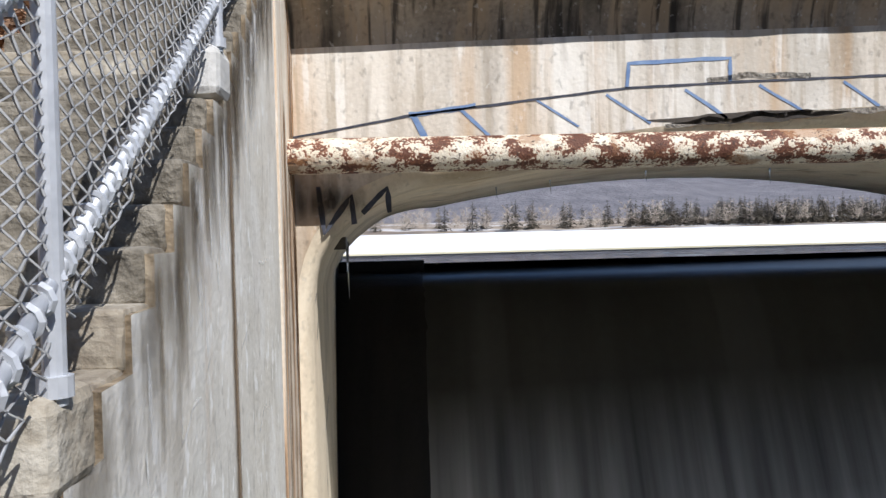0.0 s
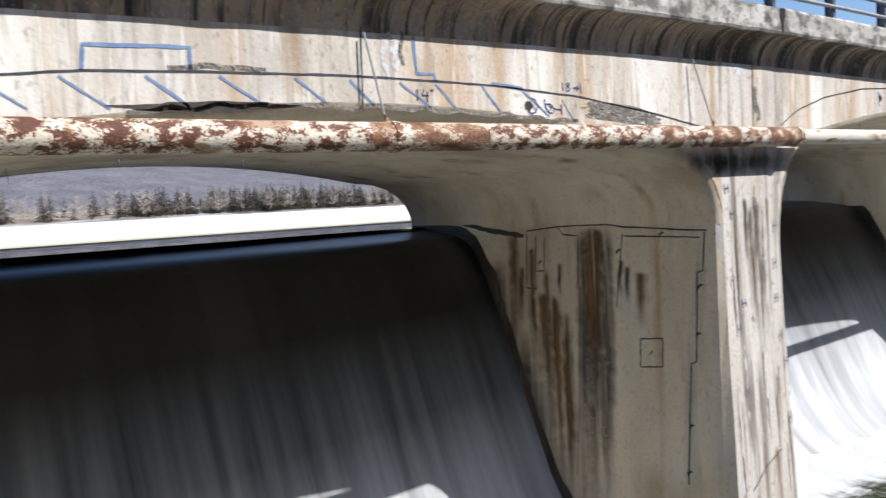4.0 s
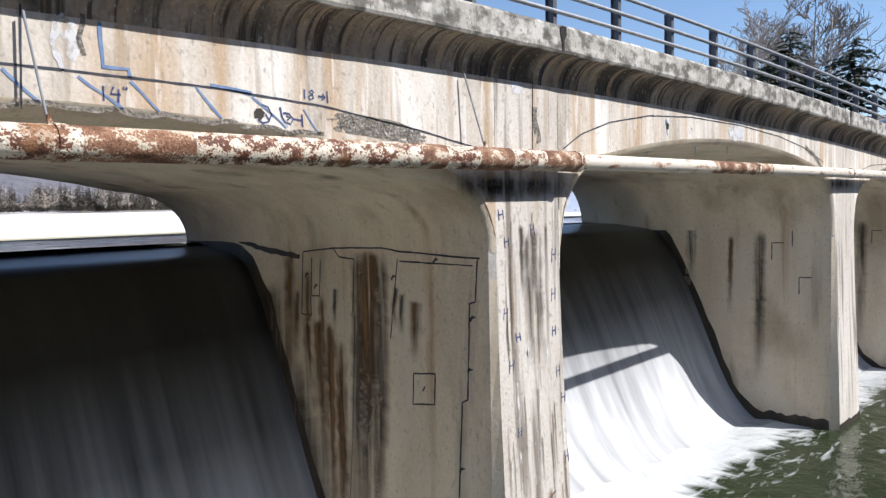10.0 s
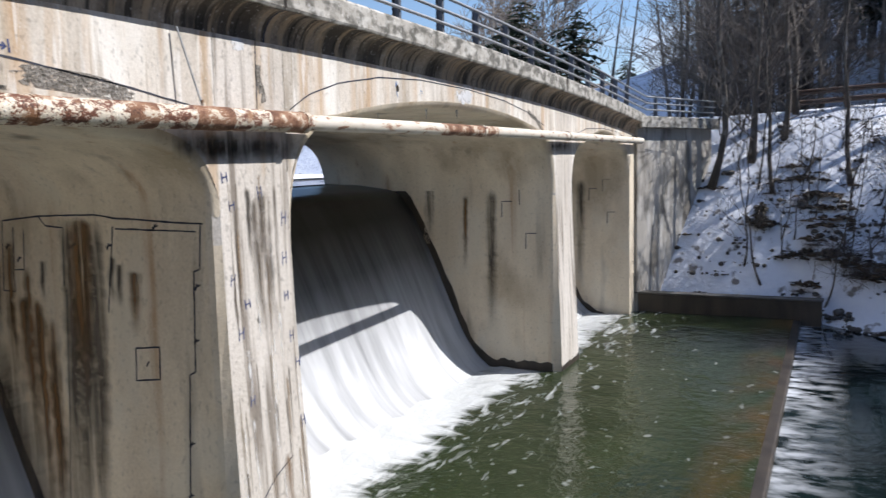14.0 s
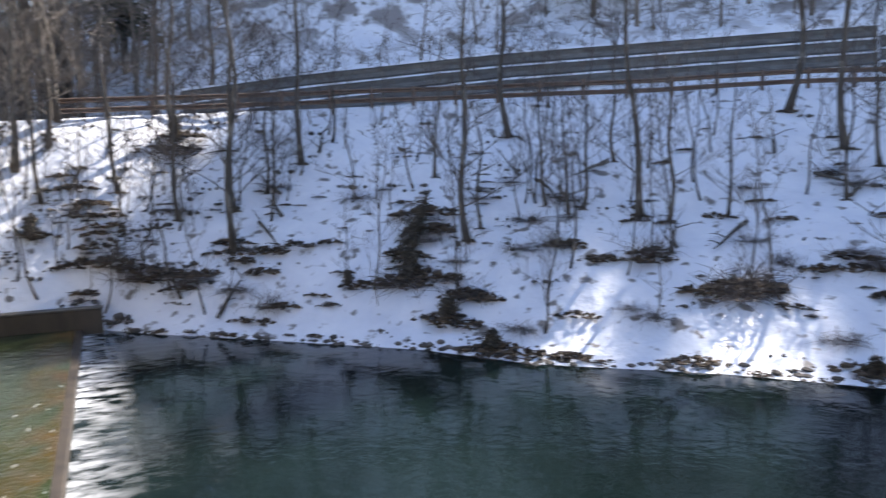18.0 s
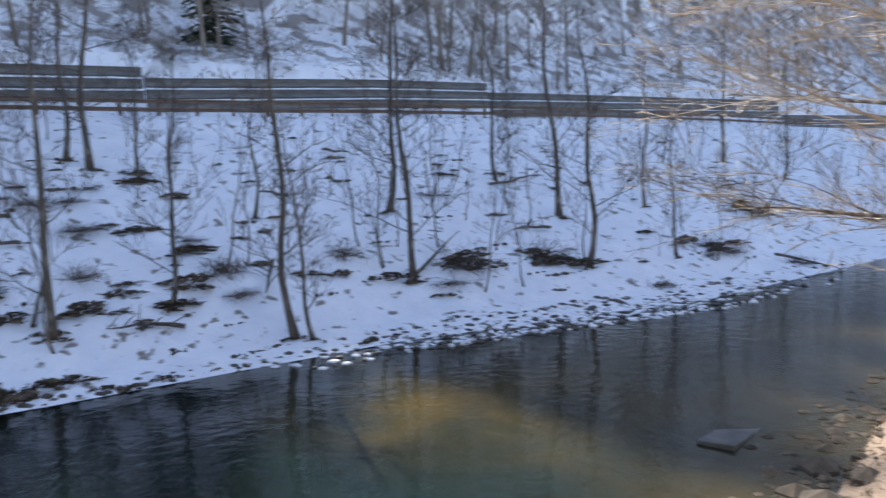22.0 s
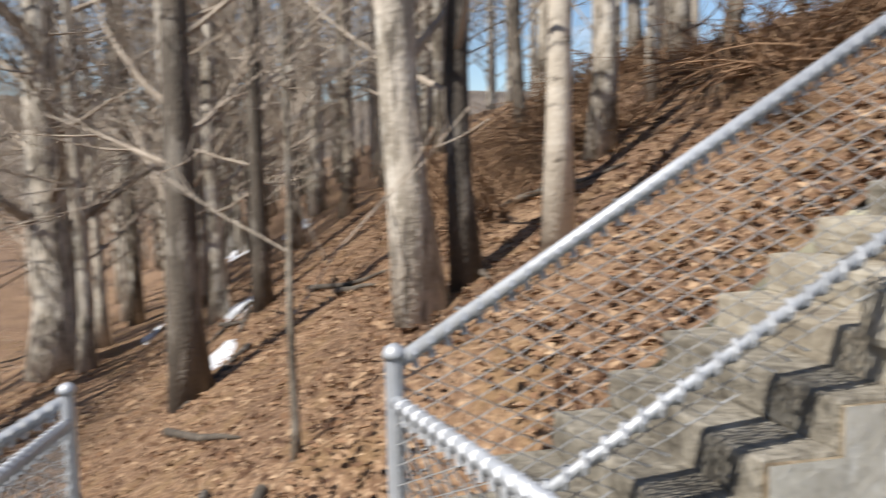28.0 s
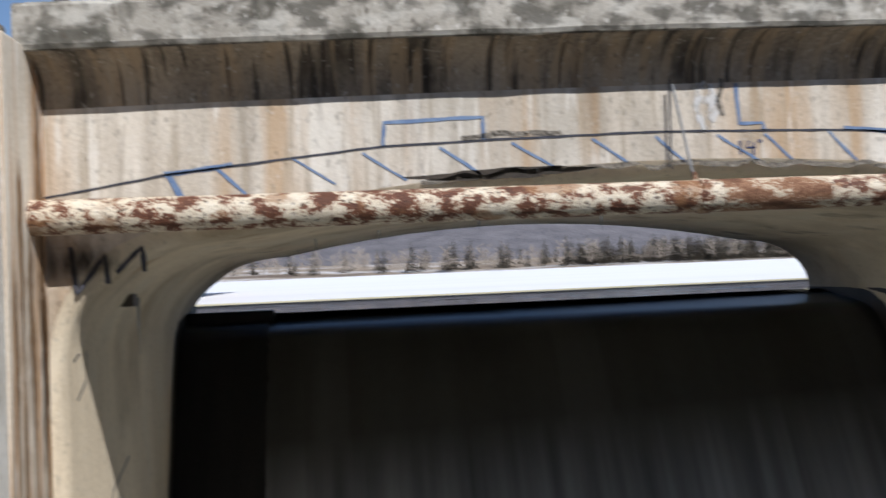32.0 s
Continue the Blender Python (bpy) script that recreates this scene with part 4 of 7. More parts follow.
M_RUSTSTAIN = ramp_mat("rust_runs", [(0.35, (0.13, 0.07, 0.028)), (0.65, (0.28, 0.155, 0.06))], scale=(6, 6, 0.4), rough=0.8, bump=0.2)


def streaky(m, scale, low, high, top=0.85, fade=False):
    """Lets the surface below show through between the runs of a stain."""
    n, l = m.node_tree.nodes, m.node_tree.links
    tc = n.new("ShaderNodeTexCoord")
    mp = n.new("ShaderNodeMapping")
    mp.inputs["Scale"].default_value = scale
    no = n.new("ShaderNodeTexNoise")
    no.inputs["Scale"].default_value, no.inputs["Detail"].default_value = 1.0, 6.0
    mr = n.new("ShaderNodeMapRange")
    mr.inputs["From Min"].default_value, mr.inputs["From Max"].default_value, mr.inputs["To Max"].default_value = low, high, top
    l.new(tc.outputs["Object"], mp.inputs[0])
    l.new(mp.outputs[0], no.inputs["Vector"])
    l.new(no.outputs[0], mr.inputs[0])
    out = mr.outputs[0]
    if fade:
        # thin out towards the sides and the lower end of the run
        sp = n.new("ShaderNodeSeparateXYZ")
        l.new(tc.outputs["UV"], sp.inputs[0])
        for k, (v0, v1, v2, v3) in enumerate(((0.0, 0.5, 1.0, 0.5), (0.0, 0.06, 1.0, 0.45))):
            for a, b in ((v0, v1), (v2, v3)):
                r2 = n.new("ShaderNodeMapRange")
                r2.inputs["From Min"].default_value, r2.inputs["From Max"].default_value = a, b
                l.new(sp.outputs[k], r2.inputs[0])
                mu = n.new("ShaderNodeMath")
                mu.operation = "MULTIPLY"
                l.new(out, mu.inputs[0])
                l.new(r2.outputs[0], mu.inputs[1])
                out = mu.outputs[0]
    l.new(out, n["Principled BSDF"].inputs["Alpha"])


for m in (M_TARSTAIN, M_RUSTSTAIN, M_WINGRUST, M_WINGDARK):
    streaky(m, (7, 7, 0.5), 0.28, 0.55, 0.62 if m is M_WINGDARK else 0.95, True)
M_LIMERUN = ramp_mat("lime_runs", [(0.3, (0.80, 0.79, 0.76)), (0.7, (0.90, 0.89, 0.86))], scale=(5, 5, 1), rough=0.85, bump=0.2)
streaky(M_LIMERUN, (9, 9, 3), 0.42, 0.58, 0.8, True)
streaky(M_LIME, (9, 9, 6), 0.36, 0.5)
streaky(M_SPALL, (12, 12, 12), 0.36, 0.44)


def to_face(p):
    return Vector((p[0], FACE - 0.006, p[1]))


def to_nose(p):
    return Vector((p[0], FACE - 0.006 - 0.16 * smooth01((-p[1] - 0.6) / 6.5), p[1]))


def to_pier(p):
    return Vector((11.47 - 0.006, p[0], p[1]))


def to_left(p):
    return Vector((-0.82 + splay(-0.82, p[0], p[1]) + 0.006, p[0], p[1]))


def strip(pts, width, put_on, wobble=0.012):
    """A thin painted line along pts, cut into short pieces with an uneven edge."""
    fine = []
    for a, b in zip(pts, pts[1:]):
        m = max(1, int(math.dist(a, b) / 0.07))
        fine += [(lerp(a[0], b[0], i / m), lerp(a[1], b[1], i / m)) for i in range(m)]
    fine.append(pts[-1])
    vs, fs = [], []
    for i, p in enumerate(fine):
        a, b = fine[max(0, i - 1)], fine[min(len(fine) - 1, i + 1)]
        d = Vector((b[0] - a[0], b[1] - a[1])).normalized()
        nrm = Vector((-d.y, d.x))
        w = width * (0.5 + 0.22 * noise.noise((p[0] * 7, p[1] * 7, 3)))
        c = Vector(p) + nrm * wobble * noise.noise((p[0] * 4, p[1] * 4, 8))
        vs += [put_on(c + nrm * w), put_on(c - nrm * w)]
    fs = [(2 * i, 2 * i + 1, 2 * i + 3, 2 * i + 2) for i in range(len(fine) - 1)]
    me = mesh_from(vs, fs)
    uv = me.uv_layers.new(name="across")
    for lp, co in zip(me.loops, uv.data):
        co.uv = (lp.vertex_index % 2, (lp.vertex_index // 2) / max(1, len(fine) - 1))
    return me


def blotch(cx, cz, rx, rz, put_on, seed, n=40):
    vs = [put_on((cx, cz))]
    for i in range(n):
        a = 2 * math.pi * i / n
        k = 1 + 0.35 * noise.noise((math.cos(a) * 2.2, math.sin(a) * 2.2, seed)) + 0.15 * noise.noise((math.cos(a) * 7, math.sin(a) * 7, seed))
        vs.append(put_on((cx + rx * k * math.cos(a), cz + rz * k * math.sin(a))))
    return mesh_from(vs, [(0, 1 + i, 1 + (i + 1) % n) for i in range(n)])


marks = thing("survey_marks", "blue and black hand-drawn survey lines on the concrete", "markings", kind="structure")
put("arch_line", strip([(-1.0, 0.90), (-0.44, 0.99), (0.13, 1.09), (1.29, 1.22), (2.14, 1.31), (3.11, 1.35), (4.4, 1.39), (5.5, 1.40), (6.9, 1.38), (8.39, 1.30), (10.03, 1.10), (11.11, 0.93)], 0.022, to_face, 0.006), M_BLACK, marks)
put("bracket", strip([(2.14, 1.31), (2.16, 1.54), (3.13, 1.58), (3.12, 1.36)], 0.036, to_face), M_BLUE, marks)
put("bracket", strip([(5.74, 1.88), (5.77, 1.47), (6.02, 1.47), (6.03, 1.39)], 0.036, to_face), M_BLUE, marks)
put("dash", strip([(0.1, 1.09), (0.72, 1.17)], 0.045, to_face), M_BLUE, marks)
put("dash", strip([(6.9, 1.40), (7.41, 1.36)], 0.045, to_face), M_BLUE, marks)
for a, b, w in (((0.14, 1.08), (0.25, 0.86), 0.07), ((0.58, 1.14), (0.84, 0.89), 0.045), ((1.29, 1.21), (1.68, 0.96), 0.025), ((1.94, 1.25), (2.36, 0.98), 0.03), ((2.69, 1.29), (3.09, 1.02), 0.035), ((3.4, 1.32), (3.83, 1.06), 0.035),
                ((4.22, 1.35), (4.56, 1.10), 0.035), ((4.87, 1.35), (5.18, 1.08), 0.032), ((5.53, 1.36), (5.95, 1.08), 0.035), ((6.03, 1.36), (6.32, 1.09), 0.03), ((6.73, 1.37), (7.03, 1.06), 0.035), ((7.41, 1.33), (7.86, 1.02), 0.03), ((8.11, 1.24), (8.33, 0.96), 0.02)):
    put("tick", strip([a, b], w * 0.8, to_face), M_BLUE, marks)
# hand-written figures and notes
for glyph in ([(5.76, 1.29), (5.76, 1.15)], [(5.86, 1.29), (5.83, 1.22), (5.93, 1.22)], [(5.91, 1.27), (5.90, 1.14)], [(5.96, 1.30), (5.96, 1.27)], [(5.99, 1.30), (5.99, 1.27)],
              [(8.13, 1.47), (8.13, 1.36)], [(8.24, 1.47), (8.19, 1.45), (8.24, 1.42), (8.26, 1.38), (8.21, 1.36), (8.18, 1.39), (8.24, 1.42), (8.26, 1.45), (8.24, 1.47)], [(8.33, 1.41), (8.43, 1.40)], [(8.39, 1.44), (8.43, 1.40), (8.38, 1.37)], [(8.46, 1.48), (8.47, 1.34)],
              [(7.54, 1.25), (7.62, 1.23), (7.66, 1.15), (7.62, 1.07), (7.54, 1.05), (7.48, 1.09)], [(7.58, 1.15), (7.63, 1.08)], [(7.78, 1.24), (7.80, 1.14), (7.84, 1.08), (7.92, 1.06), (7.96, 1.12), (7.90, 1.18), (7.82, 1.18)], [(7.86, 1.15), (7.92, 1.13), (7.87, 1.10)], [(7.96, 1.12), (8.08, 1.11)], [(8.08, 1.18), (8.09, 1.04)]):
    put("stroke", strip(glyph, 0.02, to_face, 0.004), M_INK, marks)
for x, z, n in ((17.0, 1.55, 3), (17.9, 1.5, 3)):
    for i in range(n):
        x0, z0 = x + random.uniform(-0.13, 0.13), z + random.uniform(-0.07, 0.07)
        put("stroke", strip([(x0, z0), (x0 + random.uniform(-0.07, 0.07), z0 + random.choice((-0.12, 0.12, 0.02)))], 0.026, to_face), M_BLUE, marks)
put("hole", blotch(7.50, 1.15, 0.07, 0.06, to_face, 2), M_DARKSTAIN, marks)
put("hole", blotch(16.95, 1.56, 0.06, 0.07, to_face, 3), M_DARKSTAIN, marks)
# second arch line
o2 = [(13.35, 0.98), (13.9, 1.25), (14.8, 1.5), (16.2, 1.71), (18.0, 1.80), (20.5, 1.77), (22.8, 1.64), (24.6, 1.42), (26.0, 1.1)]
put("arch_line", strip(o2, 0.022, to_face, 0.006), M_BLACK, marks)
put("arch_line", strip([(29.2, 0.9), (30.6, 1.12), (32.8, 1.2), (35, 1.12), (36.8, 0.85)], 0.02, to_face, 0.006), M_BLACK, marks)
# lines on the pier side
for pts in ([(12.09, -1.83), (12.0, -0.68), (11.15, -0.60), (11.0, -0.75), (10.61, -0.78), (10.67, -1.7)], [(11.75, -0.78), (11.8, -1.48), (11.56, -1.47), (11.51, -0.82)], [(12.09, -1.83), (11.8, -1.84), (11.82, -1.5)],
            [(11.15, -0.60), (9.93, -0.57), (9.54, -0.62), (7.81, -0.69)], [(9.55, -0.75), (9.75, -2.07)], [(9.5, -0.78), (7.95, -0.80)], [(7.86, -0.71), (7.91, -1.34), (8.02, -1.37), (8.09, -2.84), (8.2, -2.9), (8.34, -4.97)], [(10.62, -1.75), (10.75, -3.8), (10.9, -5.4)],
            [(9.23, -2.58), (8.76, -2.53), (8.78, -3.02), (9.26, -3.08), (9.23, -2.58)], [(8.98, -2.76), (9.04, -2.84)]):
    put("pier_line", strip(pts, 0.026, to_pier, 0.008), M_BLACK, marks)
for y, z in ((7.96, -1.55), (8.03, -2.35), (8.22, -3.9), (8.3, -4.7), (11.9, -1.05), (11.65, -1.25), (10.4, -1.0), (9.65, -1.0), (8.7, -0.70), (10.3, -0.2)):
    put("stroke", strip([(y, z), (y + 0.05, z - 0.10)], 0.03, to_pier), M_BLACK, marks)
    put("stroke", strip([(y - 0.05, z - 0.02), (y + 0.06, z - 0.06)], 0.025, to_pier), M_BLACK, marks)
# blue letter-like marks down the pier front
for x, z in ((11.72, -0.05), (11.85, -0.46), (11.78, -1.53), (12.08, -1.92), (11.88, -2.34), (12.02, -3.37), (13.05, -0.72), (13.02, -1.35), (13.02, -1.94), (13.2, -3.05), (13.25, -4.02), (13.1, -2.6), (12.5, -0.3)):
    h, w = random.uniform(0.07, 0.12), random.uniform(0.04, 0.07)
    t = random.uniform(-0.03, 0.03)
    for pts in (((x - w, z - h), (x - w + t, z + h)), ((x + w, z - h * 0.8), (x + w + t, z + h)), ((x - w, z), (x + w, z + 0.02))):
        put("stroke", strip(list(pts), 0.018, to_nose), M_INK, marks)
put("crack", strip([(12.0, -5.0), (12.4, -4.7), (12.9, -4.5)], 0.02, to_nose), M_BLACK, marks)
put("hole", blotch(12.31, -2.2, 0.035, 0.05, to_nose, 4), M_DARKSTAIN, marks)
for pts in ([(7.84, -0.62), (8.3, -0.50), (8.3, -0.85), (7.95, -1.0)], [(10.2, -2.0), (9.3, -2.2), (9.3, -2.9)]):
    put("pier_line", strip(pts, 0.03, to_left), M_BLACK, marks)
# scrawl on the dark corner under the pipe
for pts in ([(-0.75, 0.45), (-0.7, 0.02), (-0.45, 0.36), (-0.42, 0.1)], [(-0.35, 0.2), (-0.12, 0.42), (-0.1, 0.2)]):
    put("scrawl", strip(pts, 0.05, to_face), M_BLACK, marks)

patches = thing("concrete_damage", "spalled patches, joints and stains in the old concrete", "damage", kind="structure")
put("spall", blotch(9.35, 1.08, 0.85, 0.135, lambda p: to_face((p[0], p[1] - 0.09 * (p[0] - 9.3))) , 5), M_SPALL, patches, "exposed grey aggregate")
# spalled ledge drawn flat; its dark colours include the shadow in the recess
put("spall", blotch(3.3, 1.02, 0.85, 0.055, lambda p: to_face((p[0], p[1] + 0.03 * (p[0] - 3.3))), 6), M_DARKSTAIN, patches)
put("spall", strip([(2.5, 0.95), (3.2, 1.02), (4.2, 1.06), (5.6, 1.07), (7.0, 1.02), (8.4, 0.97)], 0.05, to_face, 0.05), M_SPALL, patches)
put("spall", strip([(2.9, 1.37), (3.3, 1.40), (3.9, 1.42)], 0.05, to_face, 0.04), M_SPALL, patches)
put("joint", strip([(5.05, 1.93), (5.02, 1.02)], 0.018, to_face, 0.004), M_BLACK, patches)
put("joint", strip([(5.58, 1.93), (5.55, 1.7), (5.58, 1.55)], 0.05, to_face, 0.04), M_SPALL, patches)
put("joint", strip([(12.55, 2.0), (12.53, 0.9)], 0.02, to_face, 0.004), M_BLACK, patches)
put("spall", strip([(12.62, 1.6), (12.6, 1.35), (12.68, 1.05)], 0.13, to_face, 0.05), M_SPALL, patches)
for jx in (12.75, 26.9):
    put("joint", mesh_from([Vector((jx + e, FACE - p - 0.008, corn_z(jx) + q - 0.006)) for p, q in cove_prof for e in (-0.02, 0.02)], [(2 * i, 2 * i + 1, 2 * i + 3, 2 * i + 2) for i in range(len(cove_prof) - 1)]), M_BLACK, patches)
    put("joint", mesh_from([Vector((jx + e, FACE - 0.455, corn_z(jx) + q)) for q in (0.46, 0.6, 0.72, 0.84) for e in (-0.03 - 0.05 * (q > 0.7), 0.02 + 0.06 * (q > 0.7))], [(2 * i, 2 * i + 1, 2 * i + 3, 2 * i + 2) for i in range(3)]), M_DARKSTAIN, patches)
put("lime_patch", blotch(5.42, 1.66, 0.13, 0.25, to_face, 8), M_LIME, patches)
put("lime_patch", blotch(12.15, 1.85, 0.15, 0.09, to_face, 9), M_LIME, patches)
put("lime_patch", blotch(20.2, 1.62, 0.45, 0.2, to_face, 10), M_LIME, patches)
put("spall", strip([(24.6, 1.45), (25.3, 1.25), (25.9, 0.9)], 0.13, to_face, 0.05), M_SPALL, patches)
for y0, y1, m in ((9.80, 10.10, M_TARSTAIN), (10.36, 10.66, M_TARSTAIN), (10.05, 10.40, M_TARSTAIN)):
    c = (y0 + y1) / 2
    put("stain", strip([(c, -0.62), (c + 0.02, -1.6), (c + 0.05, -3.0), (c + 0.18, -4.6), (c + 0.2, -6.6)], (y1 - y0) * 1.5, to_pier, 0.03), m, patches)
put("stain", strip([(10.22, -0.6), (10.2, -1.2), (10.25, -2.1), (10.22, -2.7)], 0.34, lambda p: to_pier(p) - Vector((0.003, 0, 0)), 0.06), M_RUSTSTAIN, patches)
for y0, z0, z1, w in ((11.3, -1.9, -4.6, 0.10), (11.0, -2.2, -5.6, 0.13), (11.65, -1.9, -3.6, 0.12), (11.9, -2.0, -3.3, 0.10), (12.2, -1.4, -2.6, 0.08), (9.45, -1.3, -2.0, 0.07), (9.6, -1.2, -1.9, 0.06), (11.1, -1.3, -2.0, 0.07)):
    put("stain", strip([(y0, z0), (y0 + 0.05, (z0 + z1) / 2), (y0 + 0.03, z1)], w * 2.6, to_pier, 0.03), M_RUSTSTAIN if y0 > 10 and z0 < -1.7 else M_TARSTAIN, patches)


for px in (26.95, 37.3):
    for y0, z0, z1, w in ((9.7, -0.8, -5.5, 0.45), (10.6, -1.0, -3.5, 0.22), (11.9, -0.6, -2.6, 0.4)):
        put("stain", strip([(y0, z0), (y0 + 0.03, (z0 + z1) / 2), (y0 + 0.05, z1)], w, lambda p: Vector((px - 0.006, p[0], p[1])), 0.03), M_TARSTAIN if w > 0.25 else M_RUSTSTAIN, patches)
    for y0, z0 in ((9.0, -1.2), (8.2, -2.2), (8.4, -0.8)):
        put("pier_line", strip([(y0, z0), (y0 + 0.35, z0), (y0 + 0.35, z0 - 0.5)], 0.03, lambda p: Vector((px - 0.007, p[0], p[1])), 0.01), M_BLACK, marks)
# waterline grime round the pier feet
for x0, x1 in PIERS:
    vs = []
    for i in range(21):
        x = lerp(x0 + 0.1, x1 + 0.05, i / 20)
        vs += [Vector((x, FACE - 0.172, -6.7)), Vector((x, FACE - 0.165, -6.42 + 0.12 * noise.noise((x * 4, 0, 1))))]
    put("wet_edge", mesh_from(vs, [(2 * i, 2 * i + 2, 2 * i + 3, 2 * i + 1) for i in range(20)]), M_DARKSTAIN, patches)
    vs = []
    for i in range(21):
        y = lerp(FACE + 0.1, 10.4, i / 20)
        vs += [Vector((x0 - 0.007, y, -6.8)), Vector((x0 - 0.007, y, -6.32 + 0.12 * noise.noise((y * 4, 0, 1))))]
    put("wet_edge", mesh_from(vs, [(2 * i, 2 * i + 2, 2 * i + 3, 2 * i + 1) for i in range(20)]), M_DARKSTAIN, patches)


def to_wing(p):
    return Vector((wall_x(p[0]) - 0.02 + 0.006, p[0], p[1]))


# runs and lime streaks on the wing wall
for w, dx in ((0.22, 0.004), (0.13, 0.006)):
    put("stain", strip([(4.40, 0.80), (4.42, -1.5), (4.40, -4.0), (4.43, -7.5)], w, lambda p: to_wing(p) + Vector((dx - 0.005, 0, 0)), 0.02), M_WINGRUST, patches)
for d, w in ((0.10, 0.30), (0.16, 0.42), (0.30, 0.7)):
    put("stain", strip([(nose(k)[0] + 0.1, nose(k)[1] - d) for k in range(16, -4, -1)], w, lambda p: to_wing(p) - Vector((0.002, 0, 0)), 0.1), M_WINGDARK, patches)
for k in range(3, 17):
    y, z = nose(k)
    for j in range(1 + k % 2):
        w = random.uniform(0.10, 0.34)
        yy = y + random.uniform(0.03, 0.28)
        put("stain", strip([(yy, z - 0.06), (yy + 0.01, z - 0.3), (yy, z - random.uniform(0.4, 1.0))], w, to_wing, 0.03), random.choice((M_WINGDARK, M_WINGDARK, M_LIMERUN)), patches)
for pts in ([(3.1, -0.75), (3.4, -0.70), (3.7, -0.55), (3.85, -0.52)], [(4.4, 0.25), (4.6, 0.33), (4.8, 0.33)], [(4.6, -0.6), (4.9, -0.55), (5.05, -0.45)], [(2.3, -1.0), (2.6, -0.85), (2.8, -0.82)], [(5.0, 0.95), (5.3, 1.0)], [(5.4, -0.2), (5.7, -0.12), (6.1, -0.16)], [(3.6, -1.6), (3.9, -1.48), (4.2, -1.5), (4.5, -1.38)], [(5.2, -1.2), (5.6, -1.12), (5.9, -1.15)], [(5.6, 1.3), (5.75, 1.5)], [(4.9, 0.3), (5.0, 0.6)]):
    put("lime_crack", strip(pts, 0.03, to_wing, 0.09), M_LIMERUN, patches)
for i in range(46):
    k = random.uniform(2, 16.4)
    y, z = nose(k)
    z -= random.uniform(0.15, 0.75)
    put("lime_run", strip([(y, z), (y + 0.01, z - 0.08), (y, z - random.uniform(0.12, 0.36))], random.uniform(0.015, 0.045), lambda p: to_wing(p) + Vector((0.002, 0, 0)), 0.02), M_LIMERUN, patches)
# dark wet edge beside the water on the pier sides and the abutment
for put_on, wx in ((to_pier, 11.47), (to_left, -1.1), (lambda p: Vector((26.95 - 0.006, p[0], p[1])), 26.95), (lambda p: Vector((37.3 - 0.006, p[0], p[1])), 37.3)):
    vs = []
    for i in range(36):
        y = 9.9 + i * 0.18 - 0.055 * (wx - 11.47)
        z = ogee(y, wx)
        up = 0.24 + 0.16 * noise.noise((y * 2.6, 0, 3)) + 0.15 * smooth01((y - 12) / 3)
        vs += [put_on((y, z - 0.2)), put_on((y - up * 0.8, z + up * 0.5))]
    put("wet_edge", mesh_from(vs, [(2 * i, 2 * i + 1, 2 * i + 3, 2 * i + 2) for i in range(35)]), M_DARKSTAIN, patches, "black wet algae edge")
put("stain", strip([(14.5, -0.42), (13.2, -0.66), (12.1, -0.78)], 0.10, to_pier, 0.03), M_DARKSTAIN, patches)
put("stain", blotch(11.0, 0.02, 0.38, 0.22, to_pier, 11), M_SPALL, patches)
part("iron_bracket", box_bm(-0.79, -0.62, 9.28, 9.48, -0.16, -0.02, 0.01), M_DARKSTAIN, bridge, "small rusty bracket under the arch")

# brown wet band beside the water sheet on the first pier, dark strips under the pipe, rust on the return
put("stain", strip([(13.3, -1.4), (12.6, -2.9), (12.0, -4.3), (11.5, -5.4), (10.9, -6.4)], 1.3, lambda p: to_pier(p) - Vector((0.001, 0, 0)), 0.1), M_TARSTAIN, patches)
for y0, z0, z1, w in ((10.98, -2.6, -5.9, 0.35), (11.5, -1.4, -4.9, 0.30), (11.25, -2.0, -5.6, 0.25), (10.3, -0.65, -3.6, 0.5), (10.15, -0.65, -2.2, 0.3), (11.9, -1.0, -3.4, 0.3), (9.15, -1.4, -2.4, 0.35), (12.4, -0.7, -2.2, 0.4)):
    put("stain", strip([(y0, z0), (y0 + 0.04, (z0 + z1) / 2), (y0 + 0.02, z1)], w, lambda p: to_pier(p) - Vector((0.002, 0, 0)), 0.05), M_RUSTSTAIN, patches)
for x0, x1, z, w in ((10.7, 13.9, 0.38, 0.42), (11.3, 13.5, 0.30, 0.34), (26.6, 29.3, 0.50, 0.4), (-0.95, -0.3, 0.33, 0.36), (-0.95, -0.2, 0.28, 0.3)):
    put("stain", strip([(x0, z), ((x0 + x1) / 2, z + 0.02), (x1, z)], w, lambda p: to_face(p) - Vector((0, 0.004, 0)), 0.03), M_TARSTAIN, patches)
for y0, z0, z1, w in ((7.45, 1.9, -3.5, 0.2), (7.2, 0.7, -6.0, 0.22), (7.0, 1.2, -2.5, 0.15), (7.5, 0.2, -6.2, 0.25), (6.85, 0.3, -4.5, 0.12)):
    put("stain", strip([(y0, z0), (y0 + 0.03, (z0 + z1) / 2), (y0, z1)], w, lambda p: Vector((-0.959, p[0], p[1])), 0.03), M_RUSTSTAIN, patches)
for x, z0, z1, w in ((12.36, -0.35, -2.5, 0.26), (12.62, -0.25, -2.8, 0.30), (12.50, -0.3, -1.6, 0.2), (12.2, -0.2, -1.4, 0.14), (12.85, -0.2, -2.0, 0.12)):
    put("stain", strip([(x, z0), (x + 0.01, (z0 + z1) / 2), (x + 0.03, z1)], w, lambda p: to_nose(p) - Vector((0, 0.003, 0)), 0.02), M_TARSTAIN, patches)
